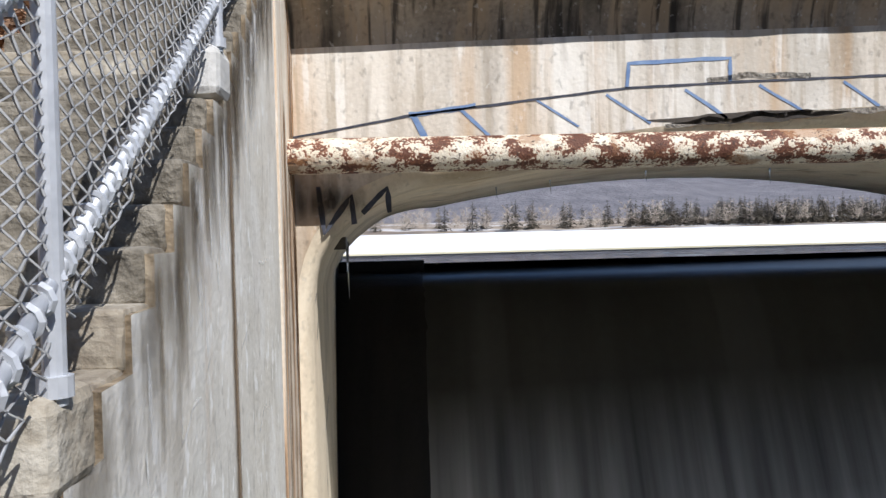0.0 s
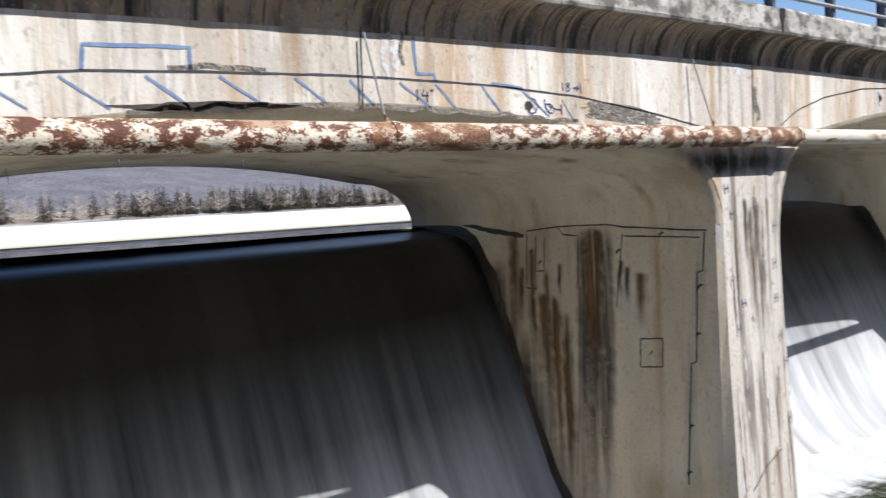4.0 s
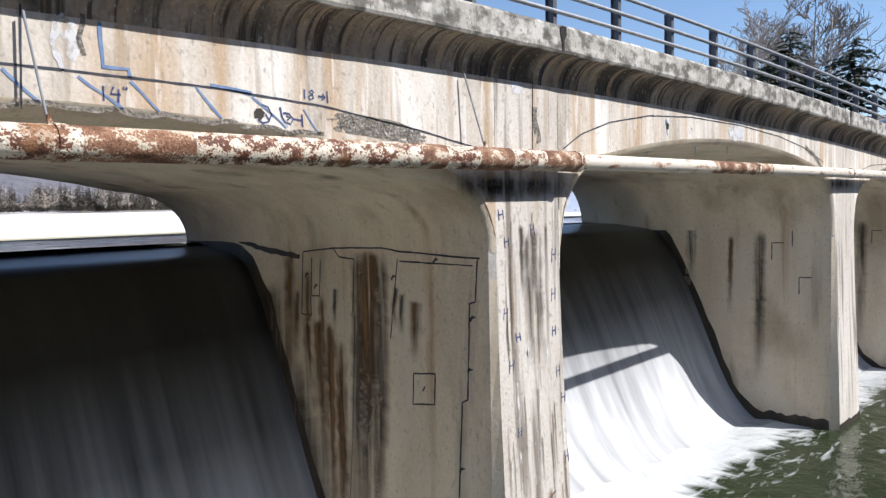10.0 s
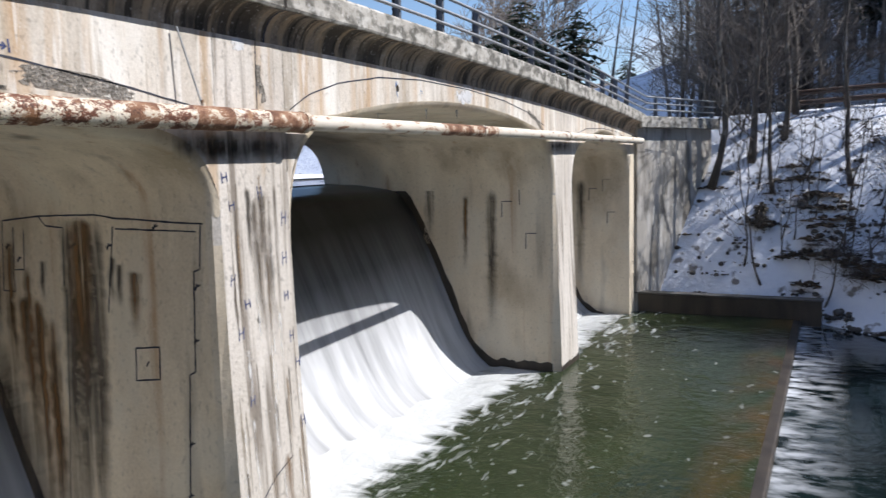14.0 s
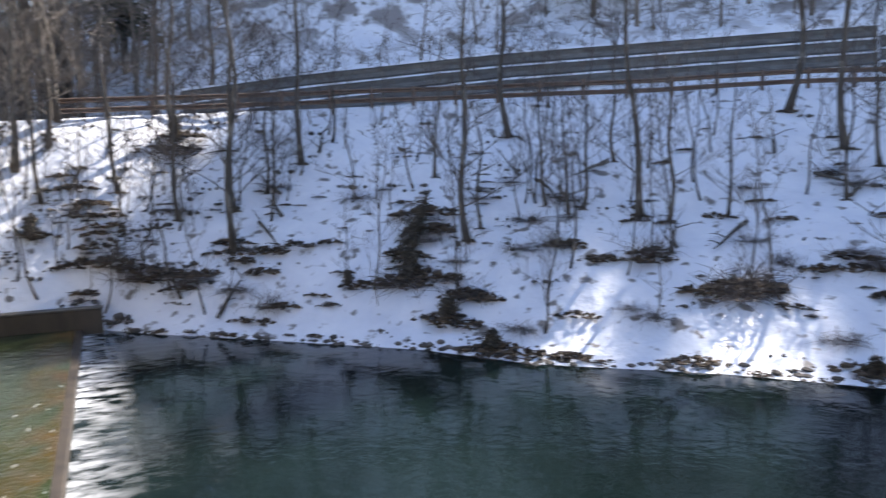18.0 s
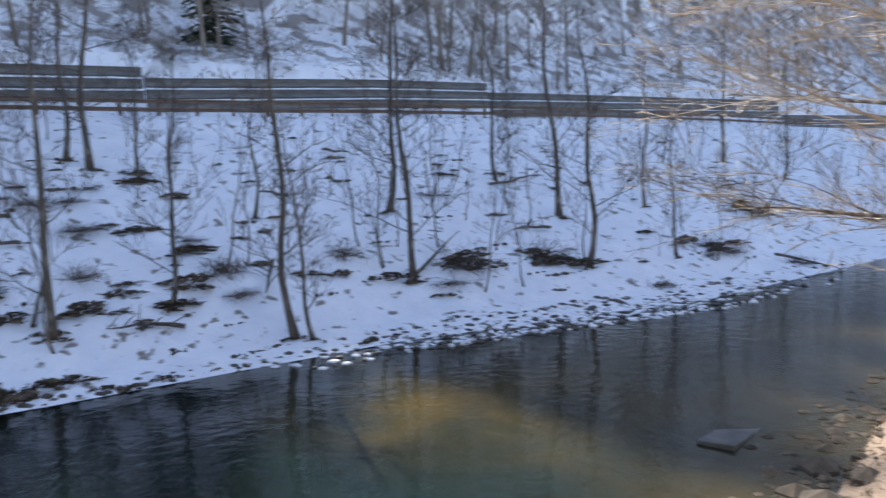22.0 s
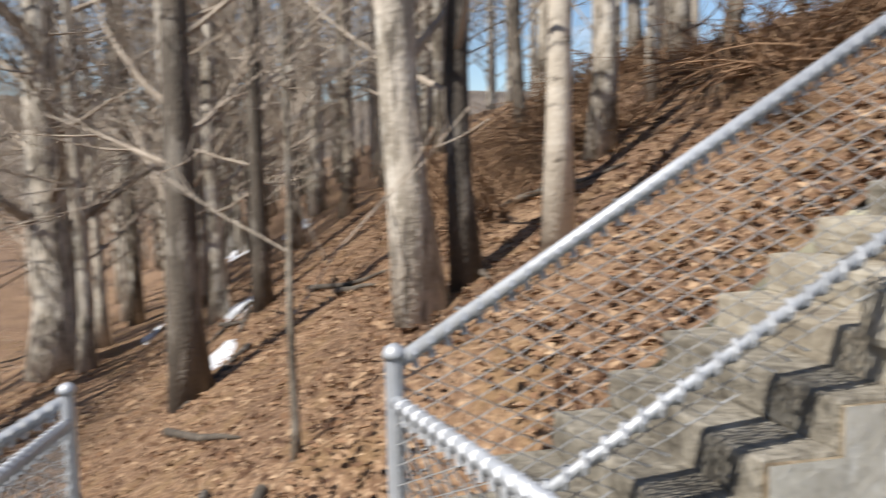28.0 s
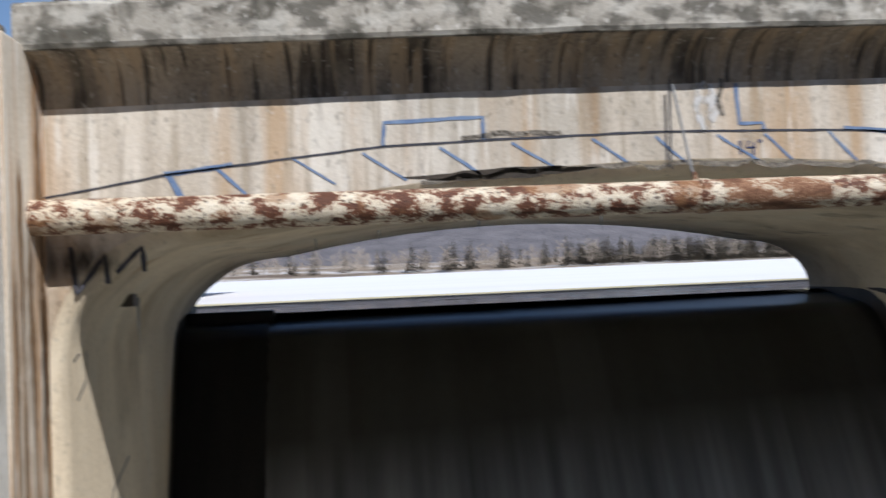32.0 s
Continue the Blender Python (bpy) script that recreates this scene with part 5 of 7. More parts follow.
for i in range(44):
    x = 11.72 + 1.55 * random.random()
    z0 = random.uniform(-4.6, 0.2)
    put("stain", strip([(x, z0), (x + 0.01, z0 - 0.5), (x + 0.02, z0 - random.uniform(0.7, 1.8))], random.uniform(0.03, 0.10), lambda p: to_nose(p) - Vector((0, 0.002, 0)), 0.012), random.choice((M_TARSTAIN, M_WINGDARK, M_LIMERUN, M_WINGRUST)), patches)
put("stain", strip([(12.75, -4.4), (12.78, -5.2), (12.8, -6.4)], 0.22, lambda p: to_nose(p) - Vector((0, 0.003, 0)), 0.02), M_RUSTSTAIN, patches)

# icicles under the arch soffit
ice = ramp_mat("ice", [(0.3, (0.75, 0.8, 0.84)), (0.7, (0.88, 0.9, 0.92))], scale=(9, 9, 9), rough=0.15, bump=0.1)
ice.node_tree.nodes["Principled BSDF"].inputs["Transmission Weight"].default_value = 0.7
for x, y, z, l in ((-0.62, 9.5, -0.10, 0.62), (1.35, 11.5, 0.72, 0.25), (2.3, 12.5, 0.86, 0.30), (4.0, 13.2, 0.95, 0.2), (6.2, 13.5, 0.98, 0.3), (7.0, 8.2, 0.98, 0.16), (9.2, 8.0, 0.85, 0.14), (16.5, 7.8, 1.16, 0.2), (18.6, 7.8, 1.25, 0.22), (20.2, 7.8, 1.29, 0.2)):
    ob = put("icicle", mesh_from(*tube([(x, y, z + 0.03), (x, y, z - l * 0.4), (x + 0.01, y, z - l)], [0.022, 0.013, 0.002], 7), True), ice)
    tagged(ob, "thin clear icicle hanging from the arch", "icicle", group="icicles under the arches")
# ---- road, guardrails and far side details ----
def lift(u, v, h=0.0):
    p = far_ground(u, v)
    return Vector((p.x, p.y, p.z + h))


us = [0.5 + 0.1 * i for i in range(120)]
vs = [tuple(lift(u, v, 0.02)) for u in us for v in (1.02, 1.07, 1.11, 1.16)]
road = put("road", mesh_from(vs, [(i * 4 + k, i * 4 + k + 1, i * 4 + k + 5, i * 4 + k + 4) for i in range(len(us) - 1) for k in range(3)]), M_ROAD)
tagged(road, "wet dark asphalt road along the hillside", "road", kind="structure")
M_RUSTRAIL = ramp_mat("weathered_guardrail", [(0.3, (0.11, 0.066, 0.045)), (0.7, (0.25, 0.18, 0.14))], scale=(1, 1, 4), rough=0.6, metal=0.4, bump=0.2)
M_GREYRAIL = ramp_mat("grey_guardrail", [(0.3, (0.085, 0.082, 0.078)), (0.7, (0.20, 0.195, 0.185))], scale=(1, 1, 4), rough=0.5, metal=0.5, bump=0.2)
BEAM = [(0, -0.21), (0.05, -0.17), (0.05, -0.08), (0.0, 0.0), (0.05, 0.08), (0.05, 0.17), (0, 0.21)]


def guardrail(label, v, mat, heights, u0, u1, deep):
    g = thing("guardrail", label, "guardrail")
    steps = int((u1 - u0) / 0.1)
    for h in heights:
        vs, fs = [], []
        for i in range(steps + 1):
            u = u0 + 0.1 * i
            p, q = lift(u, v), lift(u + 0.02, v)
            d = Vector((q.x - p.x, q.y - p.y, 0)).normalized()
            out = Vector((d.y, -d.x, 0))
            vs += [p + out * a + Vector((0, 0, h + b * deep)) for a, b in BEAM]
        n = len(BEAM)
        fs = [(i * n + k, i * n + k + 1, (i + 1) * n + k + 1, (i + 1) * n + k) for i in range(steps) for k in range(n - 1)]
        put("beam", mesh_from(vs, fs), mat, g)
    u = u0
    pmesh = None
    while u < u1:
        p = lift(u, v)
        if pmesh is None:
            bm = box_bm(-0.08, 0.08, -0.08, 0.08, -0.3, heights[-1] + 0.2, 0.015)
            pmesh = bpy.data.meshes.new("post")
            bm.to_mesh(pmesh)
            bm.free()
            pmesh.materials.append(mat)
        put("post", pmesh, None, g, m=pose(p.x, p.y, p.z))
        a, b = along(WATERLINE, u), along(WATERLINE, u + 0.1)
        r0, r1 = along(ROADLINE, u), along(ROADLINE, u + 0.1)
        u += 0.1 * 2.3 / max(0.5, (r1 - r0).length)
    return g


guardrail("rust-brown roadside guardrail on wooden posts", 1.0, M_RUSTRAIL, (0.35, 0.85), 2.3, 11.5, 0.6)


def crib_wall():
    """Retaining wall of stacked weathered beams, stepping down run by run, with snow lying on each ledge."""
    g = thing("retaining_wall", "grey weathered crib retaining wall of stacked beams with snow on its ledges", "wall", kind="structure")
    for run in CRIB:
        u0, u1 = run[0][0], run[-1][0] - 0.01
        m = max(3, int((u1 - u0) / 0.08))
        for tier in range(3):
            beams, snow = Soup(), Soup()
            bv, sv = [], []
            for i in range(m + 1):
                u = lerp(u0, u1, i / m)
                p, q = lift(u, 1.345), lift(u + 0.02, 1.345)
                d = Vector((q.x - p.x, q.y - p.y, 0)).normalized()
                out = Vector((d.y, -d.x, 0))
                if out.dot(Vector((-p.x, -p.y, 0))) < 0:
                    out = -out
                top = crib_top(u) - 0.80 * tier
                base = Vector((p.x, p.y, 0)) + out * (0.10 * tier)
                wav = 0.03 * noise.noise((u * 9, tier * 3.1, 1))
                for a, h in ((-0.35, -0.02), (0.06 + wav, 0.0 + wav), (0.10 + wav, -0.08), (0.05, -0.33), (0.10 + wav, -0.56), (0.04, -0.66), (-0.35, -0.66)):
                    bv.append(base + out * a + Vector((0, 0, top + h)))
                th = 0.13 + 0.09 * noise.noise((u * 7, tier * 5.0, 4))
                for a, h in ((-0.3, 0.0), (-0.3, th), (0.08, th * 0.8), (0.16, 0.0)):
                    sv.append(base + out * a + Vector((0, 0, top + h)))
            for pts, k, soup in ((bv, 7, beams), (sv, 4, snow)):
                soup.add(pts, [(i * k + j, i * k + (j + 1) % k, (i + 1) * k + (j + 1) % k, (i + 1) * k + j) for i in range(m) for j in range(k)] + [tuple(range(k)), tuple(range(m * k, m * k + k))])
            beam = put("beam", beams.mesh(), M_GREYRAIL, g)
            put("snow_ledge", snow.mesh(), M_SNOWCAP, beam, "thin snow lying on the beam")
        u = u0
        while u < u1:
            p = lift(u, 1.345)
            h = crib_top(u) - road_z(u)
            ob = part("post", box_bm(-0.12, 0.12, -0.6, -0.28, road_z(u) - 0.4, crib_top(u) - 0.05, 0.02), M_GREYRAIL, g)
            ob.matrix_basis = pose(p.x, p.y, 0, 0, 0, math.degrees(math.atan2(-p.x, p.y)) + 180)
            a, b = along(ROADLINE, u), along(ROADLINE, u + 0.1)
            u += 0.1 * 5.0 / max(0.5, (b - a).length)


M_SNOWCAP = ramp_mat("clean_snow", [(0.3, (0.74, 0.77, 0.83)), (0.7, (0.86, 0.88, 0.92))], scale=(0.8, 0.8, 0.8), rough=0.6, bump=0.2)
crib_wall()


# ---- trees ----
def bare_tree(seed, h, r, n1=16, n2=5, n3=4, lean=(0, 0), first=0.3, spread=0.42, wig=0.04, thin=0.006, cheap=False):
    """Trunk mesh and branch mesh of a leafless tree, foot at the origin."""
    rnd = random.Random(seed)
    trunk = []
    m = 12
    for i in range(m + 1):
        t = i / m
        trunk.append(Vector((lean[0] * h * t + wig * h * 0.25 * noise.noise((seed, t * 3, 0)), lean[1] * h * t + wig * h * 0.25 * noise.noise((seed, t * 3, 9)), h * t)))
    rad = [max(0.012, r * (1.35 - 0.35 * min(1, t * 12)) * (1 - 0.88 * t)) for t in [i / m for i in range(m + 1)]]
    ts = Soup()
    if cheap:
        ts.add(*tube(trunk[::4], rad[::4], 5, False))
    else:
        ts.add(*tube(trunk, rad, 9))
    bs = Soup()

    def limb(p, d, length, r0, level):
        k = (3 if level == 1 else 2) if cheap else (5 if level == 1 else 3 if level == 2 else 2)
        path, q, dd = [p], p, d.copy()
        for i in range(k):
            dd = (dd + Vector((rnd.uniform(-1, 1), rnd.uniform(-1, 1), rnd.uniform(-0.35, 0.75))) * (0.22 if level == 1 else 0.3)).normalized()
            q = q + dd * length / k
            path.append(q)
        bs.add(*tube(path, [max(thin, r0 * (1 - 0.85 * i / k)) for i in range(k + 1)], 5 if level == 1 and not cheap else 3, False))
        nxt = n2 if level == 1 else n3
        if level < 3:
            for j in range(nxt):
                t = rnd.uniform(0.25, 1.0)
                f = t * k
                i = min(k - 1, int(f))
                base = path[i].lerp(path[i + 1], f - i)
                along_d = (path[i + 1] - path[i]).normalized()
                nd = (along_d * 0.7 + Vector((rnd.uniform(-1, 1), rnd.uniform(-1, 1), rnd.uniform(-0.3, 0.8))) * 0.75).normalized()
                limb(base, nd, length * rnd.uniform(0.35, 0.6), r0 * 0.45, level + 1)

    for j in range(n1):
        t = first + (0.97 - first) * (j + rnd.random()) / n1
        f = t * m
        i = min(m - 1, int(f))
        p = trunk[i].lerp(trunk[i + 1], f - i)
        a = rnd.uniform(0, 2 * math.pi)
        d = Vector((math.cos(a), math.sin(a), rnd.uniform(0.25, 0.95))).normalized()
        limb(p, d, h * spread * (1.05 - 0.75 * t) * rnd.uniform(0.5, 1.15), r * (1 - 0.8 * t) * 0.25, 1)
    return ts.mesh(True), bs.mesh()


def conifer(seed, h, r, low=0.12, width=0.22, fine=1.0, pine=False):
    rnd = random.Random(seed)
    ts, ns = Soup(), Soup()
    ts.add(*tube([(0, 0, 0), (0.02 * h, 0, h * 0.5), (0, 0, h)], [r, r * 0.6, 0.02], 7))
    z = low * h
    while z < h * 0.98:
        t = (z / h - low) / (1 - low)
        for k in range(rnd.randint(4, 6)):
            a = rnd.uniform(0, 2 * math.pi)
            ln = h * width * ((1 - t) ** 0.75 if not pine else (0.35 + 0.65 * math.sin(math.pi * min(1, 0.25 + 0.75 * t)))) * rnd.uniform(0.45, 1.15) + 0.15
            d = Vector((math.cos(a), math.sin(a), 0))
            side_v = Vector((-d.y, d.x, 0))
            prev = Vector((0, 0, z))
            for i in range(1, 5):
                p = Vector((0, 0, z)) + d * ln * i / 4 + Vector((0, 0, 0.12 * ln * (i / 4) - 0.30 * ln * (i / 4) ** 2 + rnd.uniform(-0.05, 0.05) * ln))
                for q in range(max(2, int(5 * fine))):
                    w = ln * rnd.uniform(0.07, 0.18) / fine ** 0.5
                    tip = p + side_v * rnd.uniform(-1, 1) * w * 1.6 + d * rnd.uniform(0.0, 0.5) * w + Vector((0, 0, rnd.uniform(-0.7, 0.2) * w))
                    up = Vector((0, 0, w * 0.35))
                    ns.add([prev, p + up * rnd.uniform(0.2, 1), tip, p - up], [(0, 1, 2), (0, 2, 3)])
                prev = p
        z += h * 0.022 / fine * rnd.uniform(0.7, 1.3)
    return ts.mesh(True), ns.mesh()


def leafy(seed, h, r, n=5000):
    """An oak that still holds its dry leaves."""
    t, b = bare_tree(seed, h, r, 18, 5, 3, spread=0.5)
    rnd = random.Random(seed + 50)
    ls = Soup()
    nv = len(b.vertices)
    for i in range(n):
        c = b.vertices[rnd.randrange(nv)].co + Vector((rnd.gauss(0, 0.25), rnd.gauss(0, 0.25), rnd.gauss(0, 0.22)))
        w = rnd.uniform(0.07, 0.15)
        d = Vector((rnd.uniform(-1, 1), rnd.uniform(-1, 1), rnd.uniform(-1, 1))).normalized()
        e = d.orthogonal().normalized()
        ls.add([c - d * w, c + e * w * 0.6, c + d * w, c - e * w * 0.6 + Vector((0, 0, w * 0.2))], [(0, 1, 2), (0, 2, 3)])
    return t, b, ls.mesh()


M_TWIG = ramp_mat("twigs", [(0.3, (0.26, 0.21, 0.165)), (0.7, (0.52, 0.45, 0.37))], scale=(3, 3, 3), rough=0.9, bump=0, random_ob=0.1)
M_TWIGDARK = ramp_mat("dark_twigs", [(0.3, (0.055, 0.045, 0.04)), (0.7, (0.14, 0.115, 0.10))], scale=(3, 3, 3), rough=0.9, bump=0, random_ob=0.08)
M_TWIGGREY = ramp_mat("grey_twigs", [(0.3, (0.12, 0.10, 0.082)), (0.7, (0.28, 0.24, 0.20))], scale=(0.5, 0.5, 0.5), rough=0.9, bump=0)
M_NEEDLE = ramp_mat("needles", [(0.3, (0.012, 0.022, 0.012)), (0.7, (0.05, 0.075, 0.035))], scale=(2, 2, 2), rough=0.8, bump=0, island=0.2)
M_DRYLEAF = ramp_mat("dry_oak_leaves", [(0.2, (0.07, 0.035, 0.022)), (0.5, (0.15, 0.075, 0.042)), (0.8, (0.25, 0.14, 0.075))], scale=(2, 2, 2), rough=0.85, bump=0, island=0.3)
M_BIRCH = ramp_mat("birch_bark", [(0.30, (0.12, 0.10, 0.08)), (0.42, (0.50, 0.44, 0.36)), (0.7, (0.66, 0.60, 0.51))], scale=(4, 4, 9), rough=0.8, bump=0.4)


def tree(meshes, mats, label, category="tree", group="", at=None, name="tree", scale=1.0, turn=0.0):
    t = thing(name, label, category, group=group)
    for nm, me, mt in zip(("trunk", "crown", "foliage"), meshes, mats):
        put(nm, me, mt, t)
    if at is not None:
        t.matrix_basis = pose(*at, 0, 0, turn) @ Matrix.Scale(scale, 4)
    return t


def near_pt(x, y, dz=-0.08):
    return x, y, near_z(x, y) + dz


# slender trees of the far bank: place along, across, thickness
SAPLINGS = [bare_tree(100 + i, 12.0, 0.125, 22, 5, 4, thin=0.008, lean=(random.uniform(-0.09, 0.09), random.uniform(-0.09, 0.09)), first=0.1, spread=0.24, wig=0.2) for i in range(6)]
for t, b in SAPLINGS:
    t.materials.append(M_BARKDARK)
    b.materials.append(M_TWIGDARK)
BANK_TREES = [(2.02, 0.58, 0.28), (3.56, 0.32, 0.41), (4.0, 0.7, 0.4), (3.76, 0.58, 0.22), (5.18, 0.4, 0.19), (4.16, 0.8, 0.18), (3.52, 0.5, 0.38), (3.82, 0.52, 0.22), (5.1, 0.36, 0.38), (5.18, 0.8, 0.4), (5.58, 0.48, 0.2), (5.76, 0.44, 0.19), (5.84, 0.46, 0.22), (6.18, 0.44, 0.39), (6.34, 0.42, 0.24)]
BANK_TREES2 = [(6.62, 0.44, 0.19), (6.68, 0.86, 0.5), (7.04, 0.68, 0.45), (7.24, 0.6, 0.27), (7.16, 0.48, 0.2), (7.86, 0.16, 0.38), (7.6, 0.74, 0.36), (7.74, 0.7, 0.45), (8.24, 0.18, 0.28), (8.02, 0.64, 0.24), (4.8, 0.6, 0.21), (5.9, 0.66, 0.22), (8.64, 0.08, 0.39), (8.7, 0.06, 0.23), (9.06, 0.18, 0.4)]
BANK_TREES3 = [(9.0, 0.44, 0.41), (9.66, 0.36, 0.6), (9.66, 0.16, 0.39), (8.22, 0.3, 0.22), (8.46, 0.44, 0.22), (9.46, 0.54, 0.31), (10.02, 0.16, 0.25), (10.06, 0.36, 0.28), (10.66, 0.58, 0.42), (10.94, 0.44, 0.32), (1.62, 0.6, 0.45), (3.1, 0.45, 0.3), (2.6, 0.6, 0.3), (3.0, 0.85, 0.35)]
for i, (u, v, w) in enumerate(BANK_TREES + BANK_TREES2 + BANK_TREES3):
    p = lift(u, v, -0.1)
    k = max(0.5, min(1.4, w / 0.33))
    tree(SAPLINGS[i % 6], (None, None), "slender leafless tree with dark bark in the snow of the bank", group="trees on the snowy bank", at=tuple(p), scale=k, turn=137 * i)

rnd = random.Random(77)
THIN = [bare_tree(150 + i, 6.5, 0.042, 12, 4, 2, thin=0.006, lean=(random.uniform(-0.15, 0.15), random.uniform(-0.15, 0.15)), first=0.12, spread=0.26, wig=0.3) for i in range(5)]
for t, b in THIN:
    t.materials.append(M_BARKDARK)
    b.materials.append(M_TWIGDARK)
for i in range(170):
    u, v = rnd.uniform(1.7, 11.4), rnd.uniform(0.1, 0.95)
    tree(THIN[i % 5], (None, None), "thin leafless sapling on the snowy bank", group="saplings on the snowy bank", at=tuple(lift(u, v, -0.1)), scale=rnd.uniform(0.45, 1.2), turn=rnd.uniform(0, 360), name="sapling")

# brush, roots and rocks on the bank
def brush(seed, n, r, h):
    rnd = random.Random(seed)
    s = Soup()
    for i in range(n):
        a, q = rnd.uniform(0, 6.28), rnd.uniform(0, 1.0) * r
        p = Vector((math.cos(a) * q, math.sin(a) * q, -0.1))
        a = rnd.uniform(0, 6.28)
        path = [p]
        d = Vector((math.cos(a) * rnd.uniform(0.2, 1), math.sin(a) * rnd.uniform(0.2, 1), rnd.uniform(0.1, 1.2))).normalized()
        for k in range(3):
            d = (d + Vector((rnd.uniform(-1, 1), rnd.uniform(-1, 1), rnd.uniform(-1.3, 0.2))) * 0.6).normalized()
            path.append(path[-1] + d * h * rnd.uniform(0.2, 0.45))
        s.add(*tube(path, [0.016, 0.012, 0.008, 0.003], 3, False))
    return s.mesh()


BRUSH_BROWN = [brush(220 + i, 220, 1.0, 1.3) for i in range(3)]
M_STEM = ramp_mat("dry_brown_stems", [(0.3, (0.12, 0.065, 0.035)), (0.7, (0.30, 0.19, 0.11))], scale=(3, 3, 3), rough=0.9, bump=0)
for m in BRUSH_BROWN:
    m.materials.append(M_STEM)
BRUSH = [brush(200 + i, 150, 1.1, 1.25) for i in range(5)]
for m in BRUSH:
    m.materials.append(M_TWIGDARK)
for i, (u, v, k) in enumerate(((4.78, 0.2, 1.0), (6.84, 0.2, 1.3), (6.9, 0.23, 1.1), (5.2, 0.2, 0.9), (5.76, 0.34, 0.8), (6.32, 0.32, 0.9), (7.46, 0.28, 0.7), (8.38, 0.26, 0.9), (9.22, 0.2, 1.1), (9.52, 0.22, 1.1), (10.52, 0.28, 1.6), (10.18, 0.16, 1.0), (2.72, 0.22, 1.0), (3.0, 0.78, 1.5), (2.5, 0.3, 0.9), (3.3, 0.2, 0.9), (3.9, 0.15, 0.8), (7.0, 0.28, 0.6), (7.9, 0.3, 0.7), (8.8, 0.28, 0.8))):
    p = lift(u, v)
    ob = put("bush", BRUSH[i % 5], None, m=pose(p.x, p.y, p.z, 0, 0, 77 * i) @ Matrix.Scale(k, 4))
    tagged(ob, "tangle of bare brown brush sticking out of the snow", "bush", group="brush on the bank")


def shrub(seed, n, wide, tall, lean):
    """A dense leaning evergreen shrub of many short drooping sprays on a few stems."""
    q = random.Random(seed)
    s, w = Soup(), Soup()
    for k in range(7):
        a = q.uniform(0, 6.28)
        foot = Vector((math.cos(a), math.sin(a), 0)) * q.uniform(0, 0.5) * wide
        tip = foot * 0.6 + Vector((lean[0], lean[1], 1)) * tall * q.uniform(0.6, 1.0)
        s.add(*tube([foot, foot.lerp(tip, 0.5) + Vector((q.uniform(-0.2, 0.2), q.uniform(-0.2, 0.2), 0)), tip], [0.05, 0.035, 0.01], 5, False))
        for i in range(n):
            t = q.uniform(0.05, 1.0)
            c = foot.lerp(tip, t)
            d = Vector((q.uniform(-1, 1), q.uniform(-1, 1), q.uniform(-0.6, 0.5))) * wide * (1.15 - 0.8 * t) * q.uniform(0.3, 1.0)
            e = c + d
            w.add(*tube([c, c + d * 0.5 + Vector((0, 0, 0.06)), e], [0.014, 0.01, 0.004], 3, False))
            for j in range(3):
                g = c.lerp(e, q.uniform(0.4, 1.0))
                h = Vector((q.uniform(-1, 1), q.uniform(-1, 1), q.uniform(-0.8, 0.4))) * 0.16
                o = h.orthogonal().normalized() * 0.03
                w.add([g - o, g + o, g + h], [(0, 1, 2)])
    return s.mesh(), w.mesh()


M_HEMLOCK = ramp_mat("dull_evergreen", [(0.2, (0.035, 0.03, 0.022)), (0.5, (0.08, 0.068, 0.048)), (0.8, (0.15, 0.125, 0.09))], scale=(2, 2, 2), rough=0.85, bump=0, island=0.3)
for i, (u, v, n, wide, tall, lean) in enumerate(((4.72, 0.28, 70, 0.75, 3.0, (0.35, -0.55)), (4.8, 0.22, 40, 0.6, 1.3, (0.1, -0.2)), (3.02, 0.84, 50, 0.7, 1.7, (0, 0)), (1.86, 0.42, 45, 0.6, 1.2, (0, 0)), (5.12, 0.13, 40, 0.6, 0.9, (0.2, 0)), (5.6, 0.035, 45, 0.6, 0.8, (0, 0)), (4.42, 0.2, 20, 0.35, 0.6, (0, 0)), (7.7, 0.035, 35, 0.6, 0.6, (0, 0)))):
    ob = thing("shrub", "dull brown-green evergreen shrub half buried in the snowy bank", "shrub", group="evergreen shrubs on the bank")
    a, b = shrub(260 + i, n, wide, tall, lean)
    put("stems", a, M_BARKDARK, ob)
    put("foliage", b, M_HEMLOCK, ob)
    ob.matrix_basis = Matrix.Translation(lift(u, v, -0.05))


def stone(rnd, c, size, soup, flat=0.6):
    bm = bmesh.new()
    bmesh.ops.create_icosphere(bm, subdivisions=1, radius=1)
    k = rnd.uniform(0, 50)
    vs = [Vector(c) + Vector((v.co.x * size * (1 + 0.35 * noise.noise(v.co * 1.5 + Vector((k, 0, 0)))), v.co.y * size * rnd.uniform(0.75, 0.85), v.co.z * size * flat)) for v in bm.verts]
    fs = [tuple(v.index for v in f.verts) for f in bm.faces]
    bm.free()
    soup.add(vs, fs)


